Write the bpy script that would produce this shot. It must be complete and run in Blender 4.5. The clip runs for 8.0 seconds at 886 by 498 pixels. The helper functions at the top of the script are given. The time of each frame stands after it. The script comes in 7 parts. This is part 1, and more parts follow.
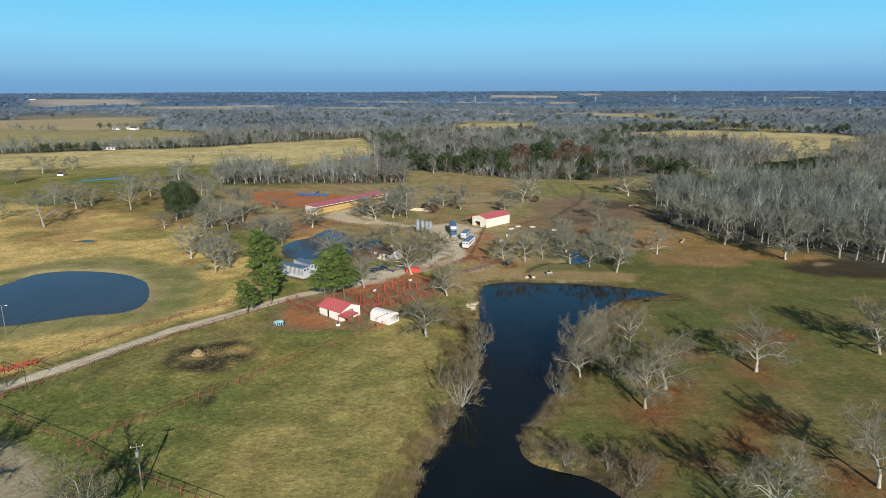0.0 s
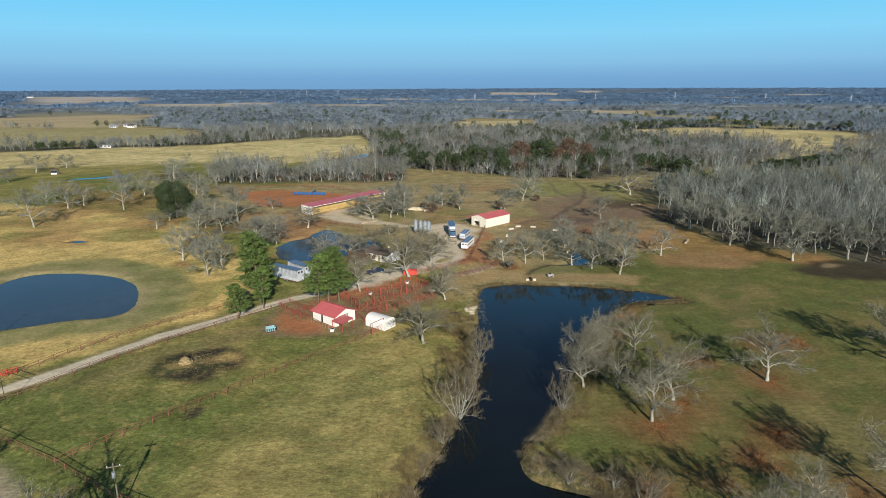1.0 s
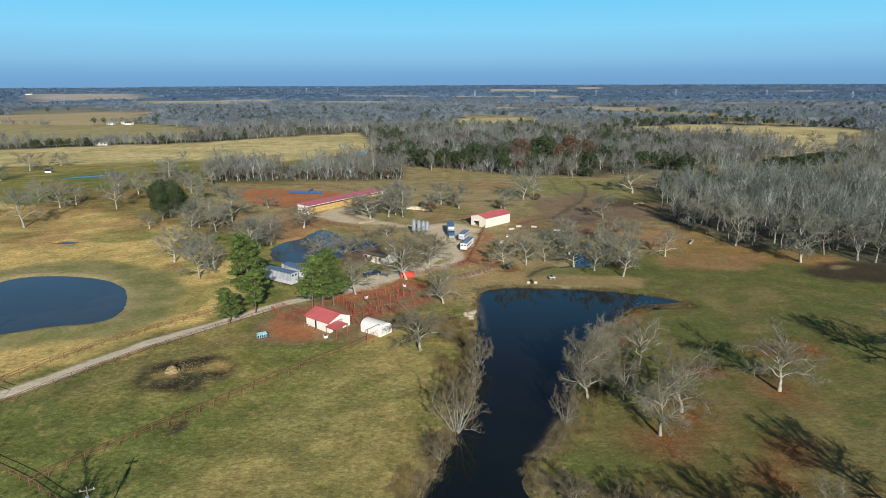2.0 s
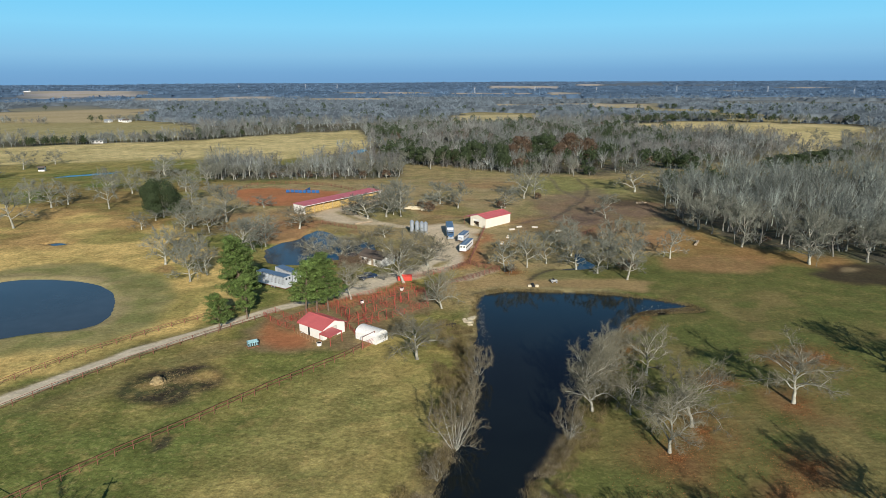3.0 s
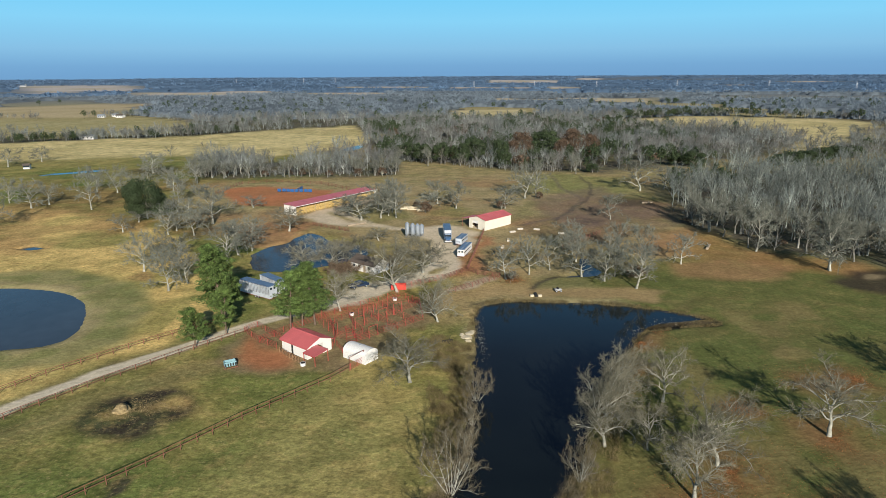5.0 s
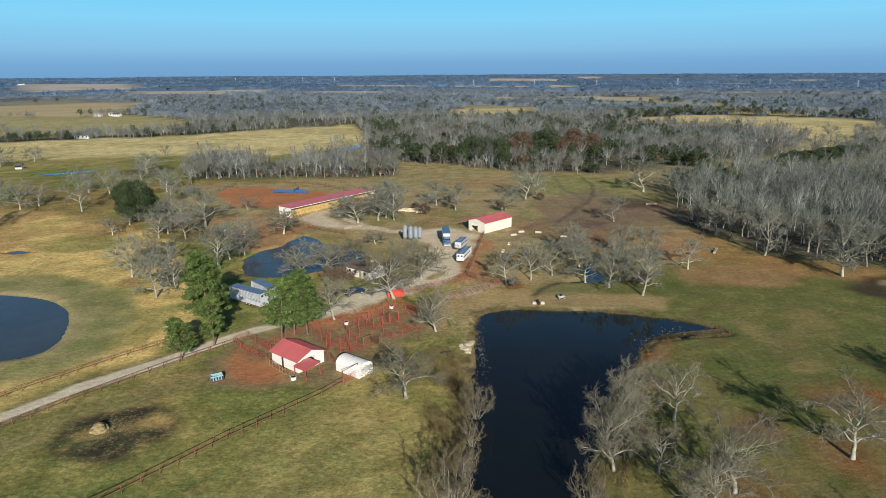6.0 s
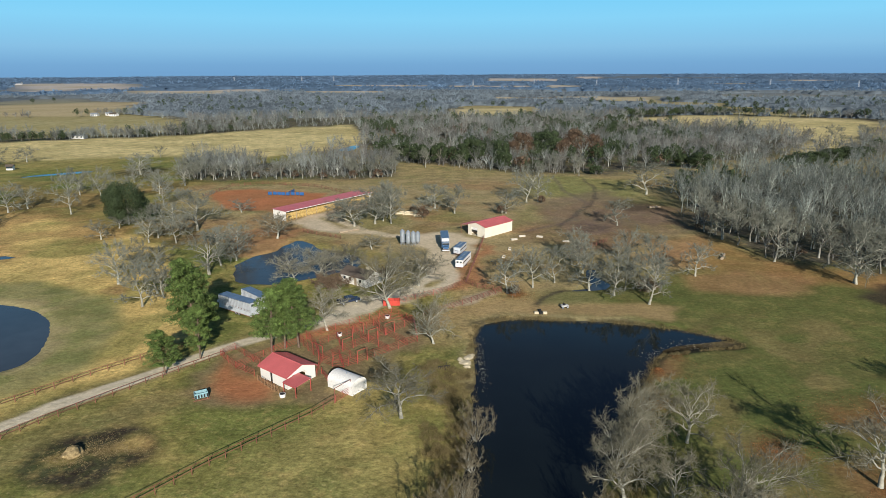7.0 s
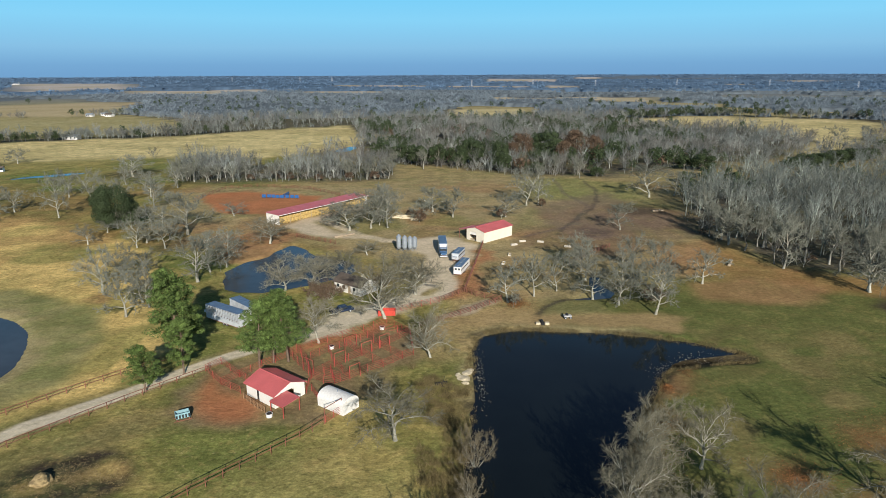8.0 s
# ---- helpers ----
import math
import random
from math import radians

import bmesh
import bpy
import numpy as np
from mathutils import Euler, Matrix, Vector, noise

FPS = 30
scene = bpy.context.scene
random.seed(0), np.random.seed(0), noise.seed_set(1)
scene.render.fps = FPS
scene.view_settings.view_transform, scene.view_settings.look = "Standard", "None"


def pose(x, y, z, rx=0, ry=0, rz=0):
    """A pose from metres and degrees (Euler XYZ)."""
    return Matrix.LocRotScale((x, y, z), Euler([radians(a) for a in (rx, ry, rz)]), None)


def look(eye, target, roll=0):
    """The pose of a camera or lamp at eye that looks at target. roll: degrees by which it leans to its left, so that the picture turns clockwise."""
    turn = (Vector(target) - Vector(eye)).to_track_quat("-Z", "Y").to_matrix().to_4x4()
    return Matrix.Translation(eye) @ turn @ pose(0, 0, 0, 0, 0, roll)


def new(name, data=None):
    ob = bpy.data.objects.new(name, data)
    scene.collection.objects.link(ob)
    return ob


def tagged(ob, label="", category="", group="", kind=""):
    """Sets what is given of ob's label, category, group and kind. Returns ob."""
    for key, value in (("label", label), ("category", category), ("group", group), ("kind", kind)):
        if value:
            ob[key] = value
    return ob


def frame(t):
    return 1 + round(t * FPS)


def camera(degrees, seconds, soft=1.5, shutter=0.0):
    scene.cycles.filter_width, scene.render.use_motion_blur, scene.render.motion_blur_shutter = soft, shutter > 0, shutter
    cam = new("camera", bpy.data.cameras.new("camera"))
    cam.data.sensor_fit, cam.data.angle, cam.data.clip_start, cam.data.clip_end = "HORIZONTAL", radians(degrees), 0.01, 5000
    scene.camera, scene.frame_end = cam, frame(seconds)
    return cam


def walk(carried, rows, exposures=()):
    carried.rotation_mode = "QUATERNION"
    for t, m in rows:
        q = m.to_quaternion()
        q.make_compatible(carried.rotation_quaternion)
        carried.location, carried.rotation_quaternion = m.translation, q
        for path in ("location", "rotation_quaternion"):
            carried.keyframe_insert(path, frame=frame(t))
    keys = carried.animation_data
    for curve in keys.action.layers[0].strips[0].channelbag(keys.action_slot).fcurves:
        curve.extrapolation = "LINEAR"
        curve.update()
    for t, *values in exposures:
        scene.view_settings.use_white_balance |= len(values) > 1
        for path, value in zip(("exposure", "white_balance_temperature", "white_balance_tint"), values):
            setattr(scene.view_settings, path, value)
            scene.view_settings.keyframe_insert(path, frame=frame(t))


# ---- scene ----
# A drone glides level, 55 m above a ranch, along +y.
cam = camera(70.0, 8.0, soft=0.4)
ROWS = [
    (0.0, 0.00, 0.00, 55.00, 0.00, -14.22, -0.18),
    (0.5, 0.26, 2.75, 54.94, 0.01, -14.34, -0.20),
    (1.0, 0.52, 5.51, 54.90, -0.01, -14.46, -0.23),
    (1.5, 0.77, 8.31, 54.90, -0.01, -14.60, -0.25),
    (3.0, 1.45, 16.85, 54.96, -0.00, -15.01, -0.32),
    (3.5, 1.67, 19.79, 54.99, 0.00, -15.13, -0.33),
    (4.0, 1.88, 22.82, 55.00, -0.00, -15.26, -0.34),
    (4.5, 2.07, 25.96, 54.99, -0.03, -15.39, -0.35),
    (6.0, 2.56, 35.75, 54.91, -0.09, -15.63, -0.36),
    (6.5, 2.70, 39.09, 54.87, -0.10, -15.64, -0.34),
    (7.0, 2.84, 42.47, 54.82, -0.15, -15.64, -0.30),
    (7.5, 2.98, 45.85, 54.76, -0.21, -15.63, -0.27),
    (8.0, 3.14, 49.24, 54.68, -0.28, -15.61, -0.26),
]


def heading(x, y, z, yaw, pitch, roll):
    a, p = radians(yaw), radians(pitch)
    way = Vector((-math.sin(a) * math.cos(p), math.cos(a) * math.cos(p), math.sin(p)))
    eye = Vector((x, y, z))
    return look(eye, eye + 100 * way, roll)


walk(cam, [(r[0], heading(*r[1:])) for r in ROWS])

# ---- light ----
SUN_EL, SUN_AZ = 22.5, 168.7
world = bpy.data.worlds.new("sky")
scene.world = world
world.use_nodes = True
wn, wl = world.node_tree.nodes, world.node_tree.links
sky = wn.new("ShaderNodeTexSky")
sky.sky_type = "NISHITA"
sky.sun_disc = False
sky.sun_elevation, sky.sun_rotation = radians(SUN_EL), radians(SUN_AZ)
sky.air_density, sky.dust_density, sky.ozone_density = 1.0, 0.3, 3.0
wl.new(sky.outputs[0], wn["Background"].inputs["Color"])
wn["Background"].inputs["Strength"].default_value = 0.05
# a band of blue winter haze lies along the whole horizon
haze = wn.new("ShaderNodeBackground")
direction = wn.new("ShaderNodeTexCoord")
split = wn.new("ShaderNodeSeparateXYZ")
wl.new(direction.outputs["Generated"], split.inputs[0])
band = wn.new("ShaderNodeValToRGB")
band.color_ramp.elements[0].position, band.color_ramp.elements[0].color = 0.0, (0.14, 0.30, 0.51, 1)
band.color_ramp.elements[1].position, band.color_ramp.elements[1].color = 0.20, (0.055, 0.38, 0.72, 1)
for at, c in ((0.012, (0.15, 0.325, 0.54, 1)), (0.035, (0.20, 0.43, 0.64, 1)), (0.075, (0.20, 0.53, 0.76, 1)), (0.14, (0.115, 0.49, 0.78, 1))):
    band.color_ramp.elements.new(at).color = c
wl.new(split.outputs["Z"], band.inputs[0])
wl.new(band.outputs[0], haze.inputs["Color"])
blend = wn.new("ShaderNodeMixShader")
fade = wn.new("ShaderNodeMapRange")
fade.inputs[1].default_value, fade.inputs[2].default_value = 0.135, 0.42
wl.new(split.outputs["Z"], fade.inputs[0])
wl.new(fade.outputs[0], blend.inputs[0])
wl.new(haze.outputs[0], blend.inputs[1])
wl.new(wn["Background"].outputs[0], blend.inputs[2])
wl.new(blend.outputs[0], wn["World Output"].inputs["Surface"])
sun = new("sun", bpy.data.lights.new("sun", "SUN"))
sun.data.energy, sun.data.angle, sun.data.color = 5.0, radians(0.5), (1.0, 0.94, 0.85)
a, e = radians(SUN_AZ), radians(SUN_EL)
sun.matrix_world = look((0, 0, 0), (-math.sin(a) * math.cos(e), -math.cos(a) * math.cos(e), -math.sin(e)))
scene.view_settings.exposure = 0.3


# ---- materials ----
def material(name, colour, rough=0.8, metal=0.0, var=0.25, scale=3.0, fine=40.0, bump=0.3, bump_scale=30.0, per_object=0.0,
             tint=None, tint_amount=0.5, tint_scale=0.8, spec=0.5, dist=0.02, island=0.0, tone=False, thin=0.0):
    """A surface with variation at two scales, a second tint in patches, and fine relief."""
    m = bpy.data.materials.new(name)
    m.use_nodes = True
    n, l = m.node_tree.nodes, m.node_tree.links
    b = n["Principled BSDF"]
    b.inputs["Roughness"].default_value, b.inputs["Metallic"].default_value = rough, metal
    b.inputs["Specular IOR Level"].default_value = spec
    geo = n.new("ShaderNodeNewGeometry")

    def tex(s, detail=4.0):
        t = n.new("ShaderNodeTexNoise")
        t.inputs["Scale"].default_value, t.inputs["Detail"].default_value = s, detail
        l.new(geo.outputs["Position"], t.inputs["Vector"])
        return t.outputs["Fac"]

    def remap(sock, lo, hi, a, b2):
        r = n.new("ShaderNodeMapRange")
        for k, v in zip((1, 2, 3, 4), (lo, hi, a, b2)):
            r.inputs[k].default_value = v
        l.new(sock, r.inputs[0])
        return r.outputs[0]

    def mul(x, y):
        q = n.new("ShaderNodeMath")
        q.operation = "MULTIPLY"
        l.new(x, q.inputs[0])
        l.new(y, q.inputs[1])
        return q.outputs[0]

    rgb = n.new("ShaderNodeRGB")
    rgb.outputs[0].default_value = (*colour, 1)
    base = rgb.outputs[0]
    if tint:
        mx = n.new("ShaderNodeMix")
        mx.data_type = "RGBA"
        l.new(base, mx.inputs[6])
        mx.inputs[7].default_value = (*tint, 1)
        l.new(remap(tex(tint_scale, 6.0), 0.45, 0.65, 0.0, tint_amount), mx.inputs[0])
        base = mx.outputs[2]
    fac = mul(remap(tex(scale), 0.3, 0.7, 1 - var, 1 + var), remap(tex(fine), 0.3, 0.7, 1 - var * 0.7, 1 + var * 0.7))
    if per_object:
        oi = n.new("ShaderNodeObjectInfo")
        fac = mul(fac, remap(oi.outputs["Random"], 0, 1, 1 - per_object, 1 + per_object))
    if island:
        fac = mul(fac, remap(geo.outputs["Random Per Island"], 0, 1, 1 - island, 1 + island))
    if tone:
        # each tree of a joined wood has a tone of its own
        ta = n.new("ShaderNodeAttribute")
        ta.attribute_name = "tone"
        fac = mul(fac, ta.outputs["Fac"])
    mv = n.new("ShaderNodeVectorMath")
    mv.operation = "SCALE"
    l.new(base, mv.inputs[0])
    l.new(fac, mv.inputs["Scale"])
    l.new(mv.outputs[0], b.inputs["Base Color"])
    if bump:
        bp = n.new("ShaderNodeBump")
        bp.inputs["Strength"].default_value, bp.inputs["Distance"].default_value = bump, dist
        l.new(tex(bump_scale), bp.inputs["Height"])
        l.new(bp.outputs[0], b.inputs["Normal"])
    if thin:
        # light passes through leaves and loose twigs
        tr = n.new("ShaderNodeBsdfTranslucent")
        mix = n.new("ShaderNodeMixShader")
        mix.inputs[0].default_value = thin
        l.new(mv.outputs[0], tr.inputs["Color"])
        l.new(b.outputs[0], mix.inputs[1])
        l.new(tr.outputs[0], mix.inputs[2])
        l.new(mix.outputs[0], n["Material Output"].inputs["Surface"])
    return m


M = {}


def ground_material():
    """Winter turf: the cover colour broken up by green and straw patches, dark clumps and fine relief."""
    m = bpy.data.materials.new("ground_cover")
    m.use_nodes = True
    n, l = m.node_tree.nodes, m.node_tree.links
    b = n["Principled BSDF"]
    b.inputs["Roughness"].default_value, b.inputs["Specular IOR Level"].default_value = 0.95, 0.05
    geo = n.new("ShaderNodeNewGeometry")
    at = n.new("ShaderNodeAttribute")
    at.attribute_name = "cover"

    def tex(size, detail, rough=0.6):
        t = n.new("ShaderNodeTexNoise")
        t.inputs["Scale"].default_value, t.inputs["Detail"].default_value, t.inputs["Roughness"].default_value = 1 / size, detail, rough
        l.new(geo.outputs["Position"], t.inputs["Vector"])
        return t.outputs["Fac"]

    def remap(sock, lo, hi, a, c):
        r = n.new("ShaderNodeMapRange")
        for k, v in zip((1, 2, 3, 4), (lo, hi, a, c)):
            r.inputs[k].default_value = v
        l.new(sock, r.inputs[0])
        return r.outputs[0]

    def mul(x, y):
        q = n.new("ShaderNodeMath")
        q.operation = "MULTIPLY"
        l.new(x, q.inputs[0])
        l.new(y, q.inputs[1])
        return q.outputs[0]

    base = at.outputs["Color"]
    for size, edge, amount, colour in ((17.0, (0.48, 0.62), 0.4, (0.115, 0.15, 0.045)), (4.2, (0.52, 0.66), 0.42, (0.46, 0.335, 0.13)),
                                       (1.3, (0.55, 0.66), 0.5, (0.12, 0.115, 0.045)), (0.8, (0.56, 0.64), 0.32, (0.48, 0.37, 0.17))):
        mx = n.new("ShaderNodeMix")
        mx.data_type = "RGBA"
        l.new(base, mx.inputs[6])
        mx.inputs[7].default_value = (*colour, 1)
        l.new(mul(remap(tex(size, 8.0, 0.68), *edge, 0.0, amount), at.outputs["Alpha"]), mx.inputs[0])
        base = mx.outputs[2]
    fac = mul(remap(tex(6.0, 5.0), 0.35, 0.65, 0.8, 1.2), mul(remap(tex(1.1, 6.0), 0.35, 0.65, 0.76, 1.24), remap(tex(0.35, 3.0), 0.3, 0.7, 0.8, 1.2)))
    # bare ground and gravel are more even than turf
    even = n.new("ShaderNodeMix")
    even.inputs[2].default_value = 1.0
    l.new(remap(at.outputs["Alpha"], 0.0, 1.0, 0.45, 1.0), even.inputs[0])
    l.new(fac, even.inputs[3])
    mv = n.new("ShaderNodeVectorMath")
    mv.operation = "SCALE"
    l.new(base, mv.inputs[0])
    l.new(even.outputs[0], mv.inputs["Scale"])
    l.new(mv.outputs[0], b.inputs["Base Color"])
    bp = n.new("ShaderNodeBump")
    bp.inputs["Strength"].default_value, bp.inputs["Distance"].default_value = 0.55, 0.3
    l.new(tex(0.9, 5.0), bp.inputs["Height"])
    l.new(bp.outputs[0], b.inputs["Normal"])
    return m


M["ground"] = ground_material()
M["bark"] = material("bark", (0.28, 0.268, 0.215), 0.9, var=0.3, scale=1.5, fine=14, per_object=0.25, tint=(0.43, 0.43, 0.365), tint_scale=0.7, spec=0.2, bump=0.5, bump_scale=9)
M["pine_bark"] = material("pine_bark", (0.15, 0.11, 0.08), 0.9, var=0.3, scale=1.5, fine=12, per_object=0.15, spec=0.15, bump=0.5, bump_scale=9)
M["twig"] = material("twig_wood", (0.172, 0.16, 0.112), 0.9, var=0.25, scale=0.6, fine=6, per_object=0.22, spec=0.15, bump=0)
M["willow"] = material("willow_twigs", (0.15, 0.125, 0.08), 0.9, var=0.25, scale=0.6, fine=6, per_object=0.2, spec=0.15, bump=0)
M["needles"] = material("pine_needles", (0.105, 0.155, 0.04), 0.75, var=0.5, scale=0.8, fine=4, per_object=0.12, spec=0.3, bump=0, island=0.25, thin=0.2)
M["evergreen"] = material("evergreen_leaves", (0.055, 0.078, 0.034), 0.7, var=0.3, scale=0.6, fine=4, spec=0.25, bump=0, island=0.25, thin=0.3)
M["rust"] = material("rust_leaves", (0.105, 0.07, 0.045), 0.85, var=0.4, scale=0.8, fine=4, spec=0.2, bump=0, island=0.4)
M["wood_grey"] = material("silver_woods", (0.19, 0.205, 0.178), 0.95, var=0.25, scale=0.03, fine=0.3, spec=0.05, bump=0, island=0.35, tone=True, thin=0.3)
# aerial haze in the base colours: slight in wood_mass, stronger in the two after
M["wood_mass"] = material("winter_woods", (0.195, 0.208, 0.19), 0.95, var=0.22, scale=0.02, fine=0.3, spec=0.05, bump=0, island=0.28, tint=(0.19, 0.17, 0.148), tint_scale=0.022, tint_amount=0.8, tone=True, thin=0.3)
M["wood_hazed"] = material("hazed_grey_woods", (0.195, 0.232, 0.258), 0.95, var=0.16, scale=0.004, fine=0.03, spec=0.04, bump=0, island=0.12, tone=True, thin=0.3)
M["wood_far_hazed"] = material("distant_woods", (0.135, 0.21, 0.305), 0.95, var=0.12, scale=0.003, fine=0.012, spec=0.03, bump=0, island=0.1, tone=True, thin=0.3)
M["water"] = material("pond_water", (0.007, 0.010, 0.0095), 0.05, var=0.2, scale=0.03, fine=0.1, bump=0.1, bump_scale=1.2, spec=0.34, dist=0.03)
M["muddy_sky_water"] = material("muddy_sky_pond_water", (0.045, 0.056, 0.07), 0.12, var=0.12, scale=0.05, fine=0.3, bump=0.15, bump_scale=1.6, spec=0.14, dist=0.03)
M["white_metal"] = material("white_metal", (0.74, 0.72, 0.66), 0.5, var=0.05, scale=0.5, fine=6, bump=0.05, bump_scale=5)
M["cream_metal"] = material("cream_metal", (0.72, 0.67, 0.55), 0.5, var=0.05, scale=0.5, fine=6, bump=0.05, bump_scale=5)
M["red_roof"] = material("red_roof_metal", (0.52, 0.125, 0.125), 0.42, var=0.09, scale=0.4, fine=5, bump=0.05, bump_scale=5)
M["old_hay"] = material("old_hay", (0.30, 0.225, 0.115), 0.95, var=0.35, scale=1.5, fine=9, bump=0.8, bump_scale=12, spec=0.1, dist=0.08)
M["hay"] = material("hay", (0.50, 0.36, 0.14), 0.95, var=0.3, scale=2, fine=20, bump=0.6, bump_scale=22, spec=0.1)
M["red_pipe"] = material("red_pipe", (0.40, 0.065, 0.05), 0.55, var=0.2, scale=0.8, fine=9, bump=0)
M["rust_pipe"] = material("rusted_pipe", (0.19, 0.07, 0.045), 0.7, var=0.3, scale=0.8, fine=9, bump=0)


M["water"].node_tree.nodes["Principled BSDF"].inputs["Specular Tint"].default_value = (0.5, 0.68, 1.0, 1)
M["muddy_sky_water"].node_tree.nodes["Principled BSDF"].inputs["Specular Tint"].default_value = (0.6, 0.78, 1.0, 1)


# ---- mesh tools ----
def tri_mesh(name, v, f, mat, smooth=False):
    """A mesh from arrays of corners and triangles."""
    v, f = np.asarray(v, np.float32), np.asarray(f, np.int32)
    me = bpy.data.meshes.new(name)
    me.vertices.add(len(v))
    me.vertices.foreach_set("co", v.ravel())
    me.loops.add(f.size)
    me.loops.foreach_set("vertex_index", f.ravel())
    me.polygons.add(len(f))
    me.polygons.foreach_set("loop_start", np.arange(0, f.size, 3, dtype=np.int32))
    if smooth:
        me.polygons.foreach_set("use_smooth", np.ones(len(f), bool))
    me.update(calc_edges=True)
    me.materials.append(mat)
    return me


def part(name, bm, mat, parent=None, label=""):
    """Links a bmesh as one mesh object under a thing or a part."""
    me = bpy.data.meshes.new(name)
    bm.to_mesh(me)
    bm.free()
    me.materials.append(mat)
    ob = new(name, me)
    if parent:
        ob.parent = parent
    if label:
        tagged(ob, label)
    return ob


def box(bm, x0, x1, y0, y1, z0, z1, bevel=0.0):
    r = bmesh.ops.create_cube(bm, size=1.0, matrix=Matrix.Translation(((x0 + x1) / 2, (y0 + y1) / 2, (z0 + z1) / 2)) @ Matrix.Diagonal((x1 - x0, y1 - y0, z1 - z0, 1)))
    if bevel:
        ed = list({e for v in r["verts"] for e in v.link_edges})
        bmesh.ops.bevel(bm, geom=ed, offset=bevel, segments=1, affect="EDGES")
    return bm


def boxm(*a, **k):
    return box(bmesh.new(), *a, **k)


def tube(bm, p, q, r, r2=None, sides=6):
    p, q = Vector(p), Vector(q)
    d = q - p
    m = Matrix.Translation((p + q) / 2) @ d.to_track_quat("Z", "Y").to_matrix().to_4x4()
    bmesh.ops.create_cone(bm, cap_ends=True, segments=sides, radius1=r, radius2=r if r2 is None else r2, depth=d.length, matrix=m)
    return bm


def tubem(*a, **k):
    return tube(bmesh.new(), *a, **k)


def thing(name, m, label, category, group="", kind=""):
    ob = new(name)
    ob.empty_display_size = 0.3
    ob.matrix_world = m
    return tagged(ob, label, category, group, kind)


# ---- plan of the ground ----
LEFT_POND = [(-146.1, 169.9), (-128.1, 174.9), (-127.6, 189.3), (-116.8, 192.5), (-103.2, 190.2), (-91.6, 184), (-83.9, 172.7), (-79.3, 160.3), (-81.2, 153.7), (-91.6, 151.8), (-98.4, 147.4), (-107.7, 143.6), (-124.8, 142.4), (-146.2, 152.4)]
MAIN_POND = [(10.2, 173.4), (12.6, 177.1), (19.5, 179.3), (29.3, 178), (39, 176.8), (48.3, 174.5), (57, 171.2), (68, 163.8), (53.9, 160.9), (46.5, 159.1), (43.4, 154.9), (39.3, 146.9), (33.7, 137.5), (28.3, 125), (23, 111.1), (16.6, 98.6), (13.2, 95), (13.4, 91.5), (15.2, 88.8), (18.5, 87.2), (22.5, 85.6), (25.2, 81.5), (25.5, 75), (11.7, 67.1), (-5.8, 68.4), (-4.1, 80.7), (-2.2, 88), (1.5, 98.6), (4.1, 111.4), (5.9, 121.8), (8, 137.4), (8.8, 154.9)]
BACK_POND = [(-58.4, 218.8), (-57.4, 231.3), (-50.6, 237.1), (-48.5, 247.6), (-46.2, 253), (-40.9, 247.6), (-34.8, 236.8), (-23.4, 233.9), (-21.4, 220.1), (-30.2, 212), (-40.9, 205.5), (-52.6, 205.1)]
FAR_PUDDLE = [(-235.4, 390), (-220.9, 395), (-205.3, 406), (-193.7, 414), (-205.3, 415), (-227.6, 401)]
PASTURE_PUDDLE = [(-139, 232), (-135.2, 235.5), (-129.8, 232.8), (-132.5, 229.2)]
MEADOW_POND = [(-74, 512), (-66, 545), (-58, 530), (-66, 505)]
CREEK = [(35.2, 198.4), (38, 199.6), (41.5, 200.6), (43.2, 203.5), (43.0, 209), (44.8, 217), (47.6, 216.8), (46.6, 208), (47.8, 202.5), (46.5, 199.4), (41.5, 198.6), (37.5, 197.9)]
ROAD = [(-125, 46.9), (-101.5, 82.1), (-84.4, 110.4), (-78.2, 118), (-64.2, 138.9), (-49.9, 154.1), (-40.2, 164.9), (-30.2, 173.2), (-21.9, 181.3), (-13.2, 188.2), (-6.3, 196.4), (-1.9, 206.4), (3.4, 217.7), (5.8, 230.2), (7.8, 245.2)]
SHED_ROAD = [(7.8, 245.2), (-3.9, 255), (-15.6, 256), (-25.3, 264), (-35, 278), (-42.8, 288)]
YARD = [(-1.9, 206.4), (3.9, 212.7), (10.7, 225.2), (13.6, 240.2), (15.6, 250), (7.8, 258), (-3.9, 259), (-8.8, 251), (-1.9, 237.7), (-0, 225.2)]


def smooth(x):
    x = np.clip(x, 0, 1)
    return x * x * (3 - 2 * x)


def inside(px, py, poly):
    """Signed distance to a polygon, above nought inside it."""
    px, py = np.asarray(px, float), np.asarray(py, float)
    d = np.full(px.shape, 1e9)
    c = np.zeros(px.shape, bool)
    for (x0, y0), (x1, y1) in zip(poly, poly[1:] + poly[:1]):
        ex, ey = x1 - x0, y1 - y0
        t = np.clip(((px - x0) * ex + (py - y0) * ey) / (ex * ex + ey * ey), 0, 1)
        d = np.minimum(d, np.hypot(px - x0 - t * ex, py - y0 - t * ey))
        if y0 != y1:
            c ^= ((y0 > py) != (y1 > py)) & (px < ex * (py - y0) / ey + x0)
    return np.where(c, d, -d)


def along(px, py, line):
    d = np.full(np.shape(px), 1e9)
    for (x0, y0), (x1, y1) in zip(line, line[1:]):
        ex, ey = x1 - x0, y1 - y0
        t = np.clip(((px - x0) * ex + (py - y0) * ey) / (ex * ex + ey * ey), 0, 1)
        d = np.minimum(d, np.hypot(px - x0 - t * ex, py - y0 - t * ey))
    return d


LATTICE = np.random.default_rng(5).random((256, 256))


